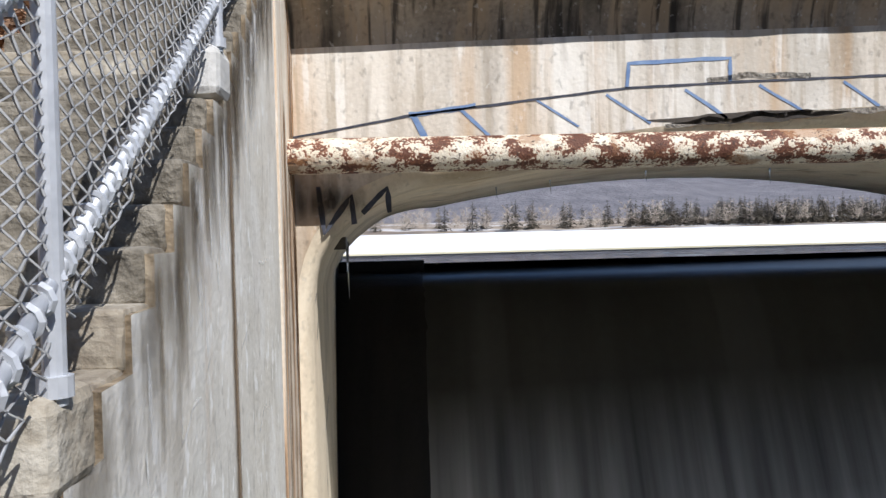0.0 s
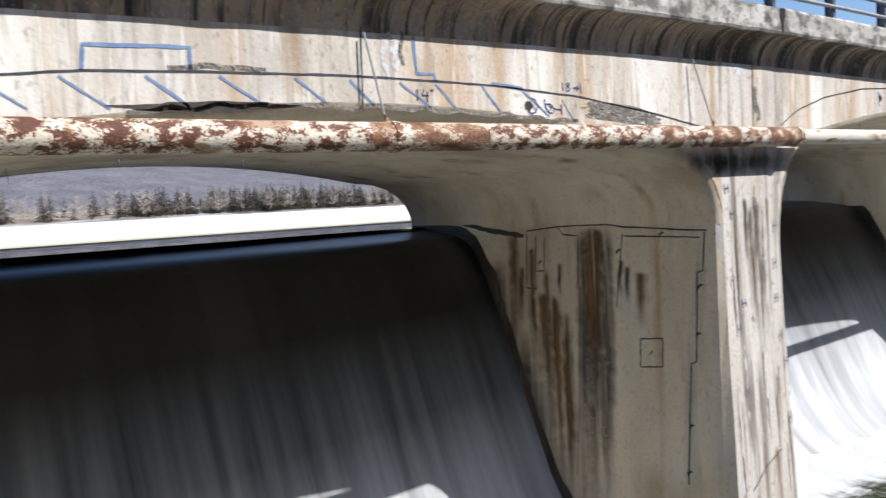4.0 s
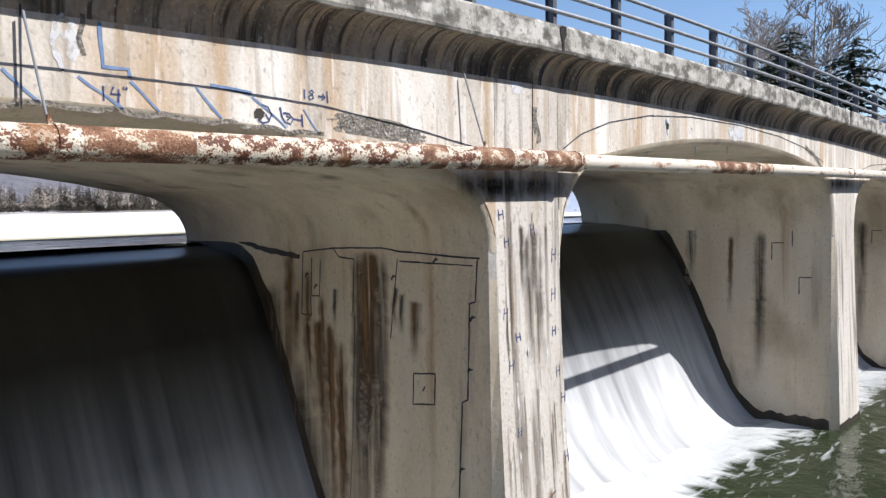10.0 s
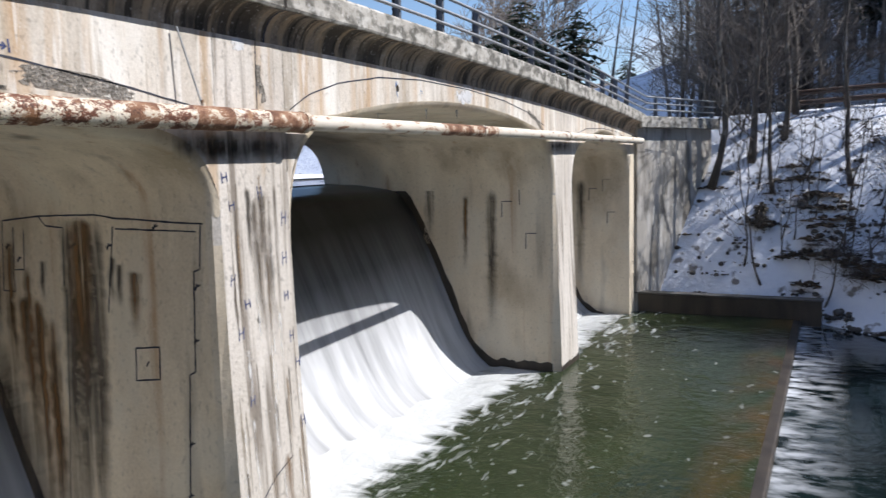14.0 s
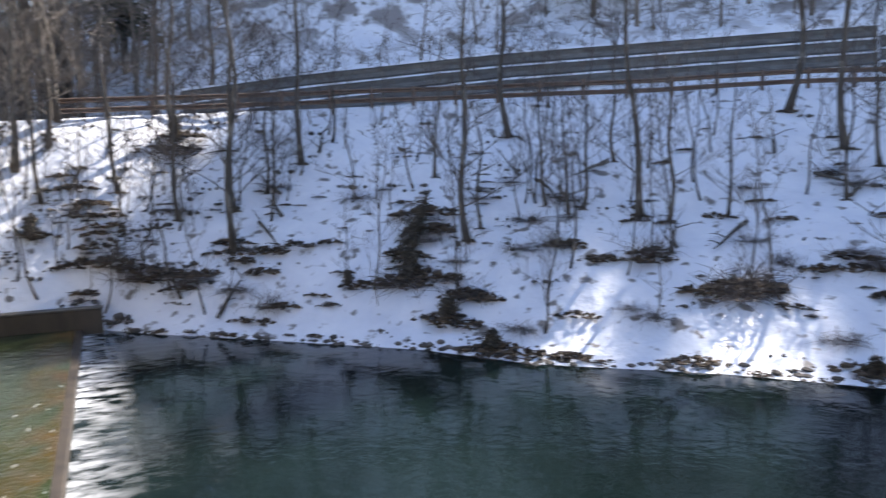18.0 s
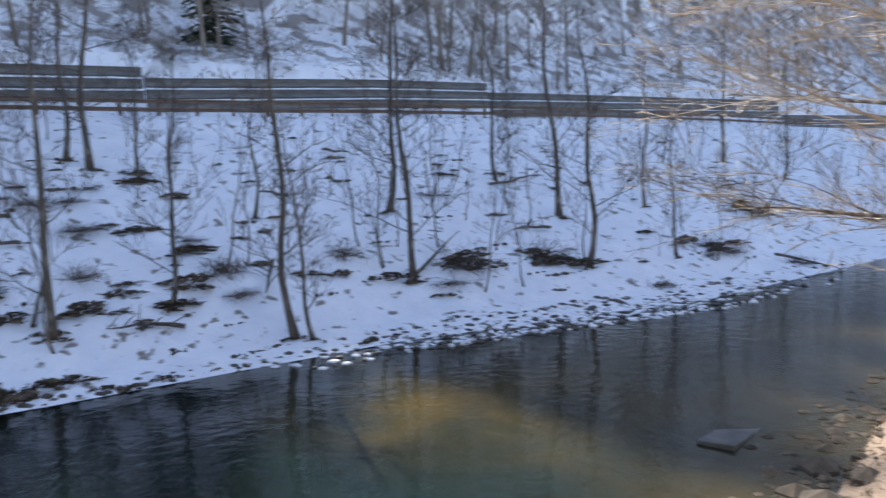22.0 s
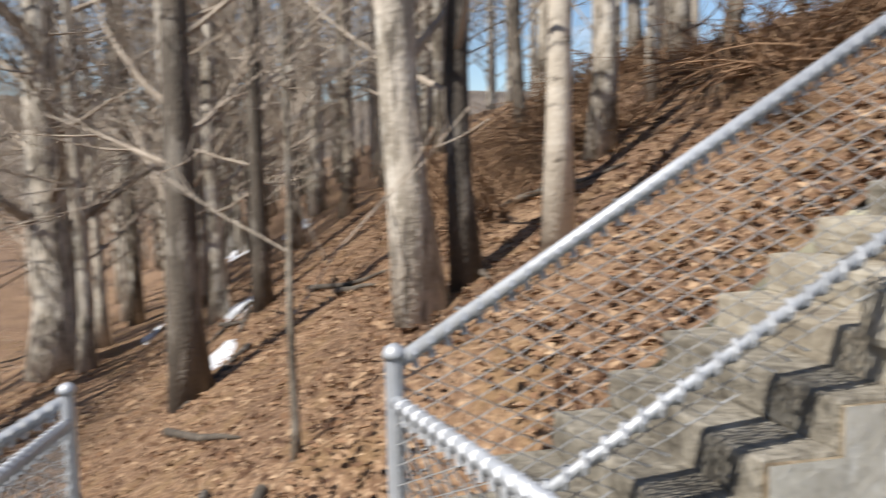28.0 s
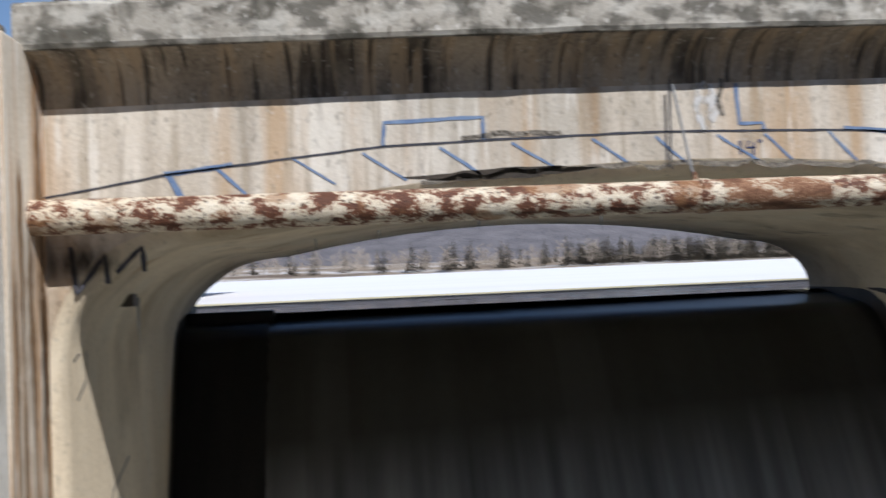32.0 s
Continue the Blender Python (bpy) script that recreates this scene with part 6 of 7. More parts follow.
M_ROCK = ramp_mat("dark_rock", [(0.3, (0.03, 0.027, 0.022)), (0.7, (0.14, 0.12, 0.10))], scale=(3, 3, 3), rough=0.8, bump=0.5, island=0.15)
M_RUBBLE = ramp_mat("brown_rubble", [(0.3, (0.022, 0.019, 0.015)), (0.7, (0.10, 0.08, 0.06))], scale=(3, 3, 3), rough=0.9, bump=0.5, island=0.2)
M_STRAW = ramp_mat("straw", [(0.2, (0.27, 0.21, 0.15)), (0.8, (0.48, 0.40, 0.31))], scale=(2, 2, 2), rough=0.9, bump=0, island=0.15)
M_ROCKSNOW = ramp_mat("snowy_stones", [(0.42, (0.07, 0.065, 0.06)), (0.5, (0.75, 0.78, 0.84)), (0.7, (0.84, 0.86, 0.9))], scale=(2.5, 2.5, 2.5), rough=0.7, bump=0.3, island=0.25)
rnd = random.Random(5)
s = Soup()
for i in range(1500):
    u = rnd.uniform(2.3, 11)
    if noise.noise((u * 4, 0, 6)) < rnd.uniform(-0.5, 0.3):
        continue
    stone(rnd, lift(u, rnd.gauss(0.012, 0.014)) - Vector((0, 0, 0.04)), 0.05 + 0.2 * rnd.random() ** 3, s, rnd.uniform(0.35, 0.7))
tagged(put("shore_stones", s.mesh(), M_ROCK), "dark wet stones and debris along the waterline", "stones", kind="stuff")
s = Soup()
for i in range(900):
    u = rnd.gauss(9.55, 0.35)
    p = lift(u, rnd.uniform(-0.07, 0.06))
    stone(rnd, (p.x, p.y, max(p.z, RIVER + 0.02)), rnd.uniform(0.07, 0.24), s, 0.4)
tagged(put("gravel_bar", s.mesh(), M_ROCKSNOW), "snow-dusted stones of a gravel bar at the river edge", "stones", kind="stuff")
# dark clods and leaf litter poking through the snow
s = Soup()
for i in range(600):
    u, v = (rnd.uniform(2.0, 10.8) if i > 230 else rnd.uniform(1.0, 3.4)), rnd.uniform(0.05, 0.95)
    if noise.noise((u * 2.5, v * 7, 0)) < rnd.uniform(-0.35, 0.35):
        continue
    p, q = lift(u, v), lift(u + 0.03, v)
    run = Vector((q.x - p.x, q.y - p.y, 0)).normalized() * rnd.uniform(0.15, 0.75)
    big = rnd.uniform(0.5, 1.35)
    for j in range(rnd.randint(3, 11)):
        c = p + run * rnd.gauss(0, 0.8) + Vector((rnd.gauss(0, 0.14), rnd.gauss(0, 0.14), 0))
        stone(rnd, c, big * (0.06 + 0.13 * rnd.random() ** 2), s, rnd.uniform(0.4, 0.8))
tagged(put("bank_litter", s.mesh(), M_ROCK), "dark clods, stones and dead plants showing through the snow", "litter", kind="stuff")

# mats of dead leaves, roots and earth that stick out of the snow
M_MAT = ramp_mat("dead_leaf_mat", [(0.2, (0.022, 0.017, 0.012)), (0.5, (0.07, 0.05, 0.032)), (0.8, (0.16, 0.115, 0.075))], scale=(3, 3, 3), rough=0.9, bump=0.3, island=0.3)


def leaf_mat(seed, n, rx, ry, h):
    q = random.Random(seed)
    s = Soup()
    for i in range(n):
        a, d = q.uniform(0, 6.28), q.random() ** 0.6
        d *= 1 + 0.45 * noise.noise((math.cos(a) * 1.5, math.sin(a) * 1.5, seed))
        c = Vector((math.cos(a) * d * rx, math.sin(a) * d * ry, h * max(0, 1 - d * d) * q.uniform(0.2, 1.0)))
        if q.random() < 0.35:
            stone(q, c - Vector((0, 0, 0.03)), q.uniform(0.05, 0.13), s, 0.6)
        e = Vector((q.uniform(-1, 1), q.uniform(-1, 1), q.uniform(-0.1, 0.9))).normalized()
        g = e.orthogonal().normalized()
        w = q.uniform(0.06, 0.17)
        s.add([c - e * w, c + g * w * 0.5, c + e * w, c - g * w * 0.4], [(0, 1, 2), (0, 2, 3)])
    return s.mesh()


MATS = [leaf_mat(240 + i, 80, 0.75, 0.42, 0.30) for i in range(5)]
for m in MATS:
    m.materials.append(M_MAT)
rnd = random.Random(91)
spots = [(u, v - 0.005, 0.62 * max(0.6, min(1.4, w / 0.33))) for u, v, w in BANK_TREES + BANK_TREES2 + BANK_TREES3]
spots += [(2.2, 0.7, 1.0), (2.28, 0.63, 1.2), (2.36, 0.56, 1.3), (2.42, 0.5, 1.4), (2.46, 0.44, 1.5), (2.34, 0.36, 1.4), (2.16, 0.28, 1.5), (2.08, 0.18, 1.2), (2.8, 0.24, 1.6), (2.9, 0.2, 1.3), (3.34, 0.22, 1.4), (3.2, 0.17, 1.2), (3.84, 0.32, 1.0), (3.48, 0.3, 1.2), (3.62, 0.27, 1.3), (3.04, 0.8, 1.5)]
spots += [(4.82, 0.44, 1.9), (4.86, 0.38, 2.0), (4.78, 0.22, 1.6), (4.74, 0.3, 1.7), (5.2, 0.2, 1.4), (5.12, 0.12, 1.6), (3.82, 0.24, 1.3), (3.78, 0.1, 1.4), (5.82, 0.34, 1.2), (6.1, 0.3, 1.1), (6.34, 0.32, 1.2), (6.82, 0.22, 1.5), (6.92, 0.21, 1.4), (7.3, 0.3, 1.2), (7.4, 0.29, 0.9), (7.62, 0.22, 1.0), (7.98, 0.22, 1.1), (8.28, 0.22, 1.2), (7.98, 0.66, 1.3), (8.26, 0.34, 1.3), (9.3, 0.2, 1.6), (9.5, 0.18, 1.4), (10.1, 0.2, 1.7), (10.3, 0.17, 1.4)]
spots += [(3.62, 0.32, 0.8), (4.02, 0.33, 1.2), (4.26, 0.34, 1), (4.24, 0.16, 0.8), (4.38, 0.23, 0.7), (4.5, 0.18, 0.8), (4.78, 0.2, 1.3), (5.04, 0.23, 1.2), (5.34, 0.18, 1.4), (5.14, 0.11, 1.4), (5.64, 0.04, 1.5), (5.94, 0.03, 1.2), (6.18, 0.03, 1.2), (5.8, 0.33, 1.3), (6.08, 0.3, 1.2), (6.36, 0.3, 1.5), (6.08, 0.15, 1), (6.68, 0.2, 1.6), (6.88, 0.22, 1.8), (7.12, 0.19, 1), (7.18, 0.27, 1.2), (7.36, 0.27, 1.3), (7.58, 0.21, 1.1), (7.96, 0.2, 1.3), (7.82, 0.17, 0.9), (8.08, 0.24, 1), (8.06, 0.44, 1.2), (8, 0.62, 1.4), (8.16, 0.55, 1.1), (8.24, 0.19, 1.3), (8.28, 0.24, 1.4)]
spots += [(8.26, 0.33, 1.2), (7.04, 0.57, 0.9), (6.76, 0.47, 0.8), (6.92, 0.4, 0.9), (6.56, 0.44, 1), (6.18, 0.42, 0.8), (6.34, 0.41, 0.8), (7.68, 0.04, 1.6), (7.98, 0.06, 1.4), (6.8, 0.03, 1.2), (8.02, 0.62, 1.2), (8.18, 0.54, 0.7), (8.1, 0.44, 1), (7.94, 0.46, 0.7), (8.24, 0.19, 1.1), (7.98, 0.21, 0.9), (8.08, 0.26, 0.8), (8.48, 0.29, 1), (8.66, 0.24, 1.2), (8.78, 0.23, 1.1), (8.98, 0.2, 1.5), (9.22, 0.21, 1.6), (9.14, 0.13, 0.8), (9.46, 0.23, 1.4), (9.56, 0.19, 1.6), (9.66, 0.17, 1.3), (9.96, 0.25, 0.9), (10.2, 0.15, 1.2), (10.5, 0.31, 1.6)]
spots += [(9.38, 0.38, 0.8), (9.22, 0.59, 1), (8.76, 0.71, 1.1), (8.54, 0.65, 1), (10.52, 0.33, 1.6), (10.2, 0.17, 1.3), (9.24, 0.23, 1.5), (9.5, 0.21, 1.5), (9.46, 0.58, 1), (11.34, 0.18, 0.9), (11.54, 0.17, 0.9), (11.14, 0.17, 0.8), (2.4, 0.55, 1.4), (2.46, 0.41, 1.5), (2.28, 0.29, 1.6), (2.68, 0.26, 1.4), (3.14, 0.22, 1.4), (1.86, 0.43, 1.6), (3.02, 0.86, 2), (3.54, 0.35, 1.3), (3.9, 0.31, 1.3), (4.52, 0.19, 1.1), (4.04, 0.13, 1.2), (4.82, 0.25, 1.6), (5.24, 0.19, 1.6)]
spots += [(rnd.uniform(2.0, 10.8), rnd.uniform(0.1, 0.8), rnd.uniform(0.3, 0.7)) for i in range(90)]
spots += [(rnd.uniform(3.0, 9.2), rnd.uniform(0.004, 0.03), rnd.uniform(0.25, 0.7)) for i in range(26)]
for i, (u, v, k) in enumerate(spots):
    p, q = lift(u, v, -0.02), lift(u + 0.03, v)
    a = math.degrees(math.atan2(q.y - p.y, q.x - p.x))
    ob = put("leaf_clump", MATS[i % 5], None, m=pose(p.x, p.y, p.z, 0, 0, a + rnd.uniform(-25, 25) + 180 * (i % 2)) @ Matrix.Diagonal((k * 1.1, k * 0.9, k * 0.6, 1)))
    tagged(ob, "dark clump of dead leaves and roots showing through the snow", "leaf clump", group="leaf clumps on the bank")
# low tangles and fallen branches lying on the snow of the bank
for i in range(75):
    u, v = rnd.uniform(1.9, 10.8), rnd.uniform(0.06, 0.62)
    if noise.noise((u * 2.3, v * 6, 4)) < -0.12:
        continue
    p = lift(u, v)
    k = rnd.uniform(0.45, 0.95)
    ob = put("bush", BRUSH[i % 5], None, m=pose(p.x, p.y, p.z, 0, 0, 61 * i) @ Matrix.Diagonal((k, k, k * 0.45, 1)))
    tagged(ob, "low flattened tangle of dead brush in the snow", "bush", group="brush on the bank")
for i in range(34):
    u, v = rnd.uniform(2.2, 10.6), rnd.uniform(0.08, 0.8)
    du, dv = rnd.uniform(-0.25, 0.25), rnd.uniform(-0.12, 0.12)
    pts = [lift(u + du * k / 5, v + dv * k / 5, 0.12 + 0.1 * rnd.random()) for k in range(6)]
    s = Soup()
    s.add(*tube(pts, [0.09, 0.085, 0.07, 0.055, 0.04, 0.015], 6))
    for k in range(1, 6):
        e = Vector((rnd.uniform(-1, 1), rnd.uniform(-1, 1), rnd.uniform(0.1, 0.9))) * rnd.uniform(0.5, 1.4)
        s.add(*tube([pts[k], pts[k] + e * 0.6, pts[k] + e + Vector((0, 0, -0.1))], [0.03, 0.02, 0.006], 4))
    tagged(put("fallen_branch", s.mesh(), M_BARKDARK), "dark fallen branch lying on the snowy bank", "branch", group="fallen branches on the bank")

# hillside forest above the road
LIGHT = [bare_tree(300 + i, 12.0, 0.11, 17, 5, 0, first=0.06, spread=0.34, thin=0.013, cheap=True, wig=0.3, lean=(random.uniform(-0.14, 0.14), random.uniform(-0.14, 0.14))) for i in range(7)]


def arrays(me):
    v = np.array([c.co for c in me.vertices])
    f = [tuple(p.vertices) for p in me.polygons]
    return v, f


LA = [(arrays(t), arrays(b)) for t, b in LIGHT]


def forest(name, label, places, mat, kinds=LA):
    s = Soup()
    for i, (x, y, z, k, a) in enumerate(places):
        c, sn = math.cos(a), math.sin(a)
        for v, f in kinds[i % len(kinds)]:
            w = np.empty_like(v)
            w[:, 0] = (v[:, 0] * c - v[:, 1] * sn) * k + x
            w[:, 1] = (v[:, 0] * sn + v[:, 1] * c) * k + y
            w[:, 2] = v[:, 2] * k + z
            s.add(w.tolist(), f)
    ob = put(name, s.mesh(), mat)
    return tagged(ob, label, "forest", kind="stuff")


def clearing(x, y):
    """The gap in the hillside woods through which the sun reaches the slope by the far wing wall."""
    return 35.5 < 0.857 * x + 0.515 * y < 44.5 and 0.515 * x - 0.857 * y > 22


rnd = random.Random(11)
pl = []
while len(pl) < 270:
    u, v = rnd.uniform(1.9, 12.2), 1.42 + 3.4 * rnd.random() ** 1.5
    p = lift(u, v, -0.2)
    pl.append((p.x, p.y, p.z, rnd.uniform(0.35, 1.4), rnd.uniform(0, 6.28)))
for i in range(130):
    u, v = rnd.uniform(9.2, 13.6), 1.4 + 3.0 * rnd.random() ** 1.3
    p = lift(u, v, -0.2)
    pl.append((p.x, p.y, p.z, rnd.uniform(1.0, 1.7), rnd.uniform(0, 6.28)))
for i in range(110):
    u, v = rnd.uniform(10.6, 13.8), 1.5 + 4.2 * rnd.random()
    p = lift(u, v, -0.3)
    pl.append((p.x, p.y, p.z, rnd.uniform(1.2, 2.1), rnd.uniform(0, 6.28)))
# unseen trees along the ridge top, added to fray its shadow edge
for i in range(70):
    p = lift(rnd.uniform(3.5, 11.5), rnd.uniform(5.4, 6.0), -0.3)
    pl.append((p.x, p.y, p.z, rnd.uniform(0.7, 1.2), rnd.uniform(0, 6.28)))
pl = [q for i, q in enumerate(pl) if i % 6 == 0 or not clearing(q[0], q[1])]
forest("hillside_forest", "dense leafless grey forest on the snowy hillside", pl, M_TWIGGREY)

s = Soup()
for i in range(13000):
    u, v = (rnd.uniform(1.6, 12.5), 1.42 + 2.2 * rnd.random() ** 1.3) if i < 8000 else (rnd.uniform(7.6, 12.5), 1.37 + 0.9 * rnd.random())
    if noise.noise((u * 2, v * 5, 9)) < rnd.uniform(-0.4, 0.25):
        continue
    p = lift(u, v, -0.1)
    for k in range(4):
        d = Vector((rnd.uniform(-1, 1), rnd.uniform(-1, 1), rnd.uniform(0.2, 1.2))) * rnd.uniform(0.4, 1.1)
        s.add(*tube([p, p + d * 0.6, p + d + Vector((rnd.uniform(-0.3, 0.3), rnd.uniform(-0.3, 0.3), -0.1))], [0.02, 0.014, 0.006], 3, False))
tagged(put("hillside_brush", s.mesh(), M_TWIGGREY), "bare grey-brown brush covering the slope above the road", "brush", kind="stuff")
CONIFERS = [conifer(400 + i, 16.0, 0.22, low=0.01 if i % 2 else 0.2, width=0.2 + 0.03 * i) for i in range(4)]
for t, b in CONIFERS:
    t.materials.append(M_BARKDARK)
    b.materials.append(M_NEEDLE)
CON_AT = [lift(u, v, -0.2) for u, v in ((3.4, 2.7), (8.15, 1.62), (4.3, 2.3), (5.2, 2.5), (2.7, 2.4), (6.45, 1.9), (5.4, 1.75))]
PINES = [conifer(450 + i, 14.0, 0.2, low=0.35, width=0.2, pine=True) for i in range(3)]
for t, b in PINES:
    t.materials.append(M_BARKDARK)
    b.materials.append(M_NEEDLE)
CON_AT += [Vector(p) for p in ((72, 20, 1), (76, 23.5, 1), (70, 21.8, 1), (68, 23.5, 1), (74, 26, 1), (66, 25, 1), (112, 24.6, 1), (118, 27.8, 1), (78, 29, 1))]
for i, p in enumerate(CON_AT):
    if clearing(p.x, p.y):
        continue
    tree(PINES[i % 3] if i > len(CON_AT) - 10 else CONIFERS[i % 4], (None, None), "tall dark evergreen conifer", group="conifers by the road", at=tuple(p), scale=random.uniform(0.75, 1.1) * (0.8 if i > len(CON_AT) - 10 else 1), turn=97 * i, name="conifer")
# evergreens out of view uphill, added to break up the sun below
hr = random.Random(63)
for i in range(100):
    u, v = hr.uniform(4.2, 11.6), hr.uniform(4.4, 6.0)
    if clearing(*lift(u, v)[:2]):
        continue
    tree(CONIFERS[i % 4], (None, None), "tall dark evergreen out of view uphill, added to shade the valley", group="evergreens of the upper hillside", at=tuple(lift(u, v, -0.3)), scale=hr.uniform(0.7, 1.25), turn=hr.uniform(0, 360), name="conifer")
# tight unseen clump whose shadow is meant for the near water edge
for i in range(8):
    u, v = hr.uniform(7.6, 8.0), hr.uniform(5.2, 6.0)
    tree(CONIFERS[i % 4], (None, None), "tall dark evergreen out of view uphill, added to shade the valley", group="evergreens of the upper hillside", at=tuple(lift(u, v, -0.3)), scale=hr.uniform(1.15, 1.4), turn=hr.uniform(0, 360), name="conifer")
BIG = [bare_tree(500 + i, 16.0, 0.26, 26, 7, 5, thin=0.026, lean=(random.uniform(-0.04, 0.04), random.uniform(-0.04, 0.04)), first=0.2, spread=0.46) for i in range(5)]
for t, b in BIG:
    t.materials.append(M_BARK)
    b.materials.append(M_TWIGGREY)
for i, (d, az) in enumerate(((118, 22.6), (110, 21.4), (124, 20.4), (114, 19.2), (128, 18.2), (120, 17.2), (132, 21.0))):
    tree(BIG[i % 5], (None, None), "bare deciduous tree beyond the far end of the bridge", group="trees beyond the bridge", at=(d * math.cos(radians(az)), d * math.sin(radians(az)), 0.8), scale=random.uniform(0.85, 1.1) * d / 84, turn=71 * i)
DARK = [bare_tree(530 + i, 15.0, 0.17, 26, 6, 3, thin=0.012, lean=(random.uniform(-0.06, 0.06), random.uniform(-0.06, 0.06)), first=0.06, spread=0.3, wig=0.15) for i in range(4)]
for t, b in DARK:
    t.materials.append(M_BARKDARK)
    b.materials.append(M_TWIGGREY)
for i, (u, v) in enumerate(((2.05, 1.65), (2.2, 1.2), (2.35, 1.75), (2.5, 1.6), (2.1, 1.9), (1.95, 2.1), (1.95, 0.75), (2.2, 0.85), (2.0, 1.15), (2.15, 1.4), (2.3, 1.0), (2.4, 1.45), (2.85, 1.4), (3.2, 1.42), (1.9, 1.5))):
    tree(DARK[i % 4], (None, None), "tall dark bare tree beside the far wing wall", group="trees by the wing wall", at=tuple(lift(u, v, -0.2)), scale=random.uniform(0.8, 1.1), turn=51 * i)

dk = random.Random(77)
for i in range(30):
    tree(DARK[i % 4], (None, None), "tall dark bare tree above the road past the far wing wall", group="thicket above the road", at=tuple(lift(dk.uniform(2.05, 2.75), dk.uniform(1.75, 2.7), -0.2)), scale=dk.uniform(0.75, 1.1), turn=dk.uniform(0, 360))

# ---- near woods ----
def big_limb(seed, hh, off, az, rise, ln, r0):
    """A long limb that leaves the trunk at height hh towards az, bending and carrying twigs of three orders."""
    q = random.Random(seed)
    s = Soup()

    def grow(p, d, length, r, level):
        k = 9 if level == 0 else 5 if level == 1 else 3
        path = [p]
        for i in range(k):
            d = (d + Vector((q.uniform(-1, 1), q.uniform(-1, 1), q.uniform(-0.7, 0.8))) * (0.16 if level == 0 else 0.28)).normalized()
            path.append(path[-1] + d * length / k)
        s.add(*tube(path, [max(0.005, r * (1 - 0.9 * i / k)) for i in range(k + 1)], 6 if level == 0 else 3, False))
        if level < 3:
            for j in range((14, 8, 4)[level]):
                f = q.uniform(0.15, 1.0) * k
                i = min(k - 1, int(f))
                nd = ((path[i + 1] - path[i]).normalized() * 0.8 + Vector((q.uniform(-1, 1), q.uniform(-1, 1), q.uniform(-0.5, 0.8))) * 0.7).normalized()
                grow(path[i].lerp(path[i + 1], f - i), nd, length * q.uniform(0.28, 0.5), r * (1 - 0.8 * f / k) * 0.5, level + 1)

    a = radians(az)
    grow(Vector((off[0], off[1], hh)), Vector((math.cos(a), math.sin(a), rise)).normalized(), ln, r0, 0)
    return s.mesh()


# limbs of the nearest trees: height, heading, rise, length
LONG_LIMBS = {0: [(7.5, 200, 0.9, 4.0), (7.6, 300, 1.0, 4.0)], 2: [(3.6, 215, 0.9, 2.5), (5.0, 40, 0.7, 2.5)],
         12: [(4.6, -20, 0.25, 4.8), (5.6, 10, 0.35, 5.0), (6.4, -40, 0.3, 5.5), (7.2, -5, 0.4, 5.0), (5.2, 160, 0.5, 3.5), (3.4, -30, 0.3, 3.2), (8.0, -60, 0.3, 4.5)],
         13: [(5.4, 0, 0.4, 4.5), (6.6, -35, 0.4, 5.0), (7.4, 170, 0.5, 4.0), (4.6, 185, 0.4, 3.0), (8.4, 20, 0.3, 5.0)],
         14: [(4.4, 190, 0.4, 3.5), (6.2, -20, 0.3, 4.5), (7.0, 150, 0.4, 3.5)],
         15: [(4.5, -10, 0.4, 4.0), (6.0, 170, 0.5, 4.0), (5.2, -50, 0.3, 3.5), (7.0, 10, 0.2, 4.5)]}
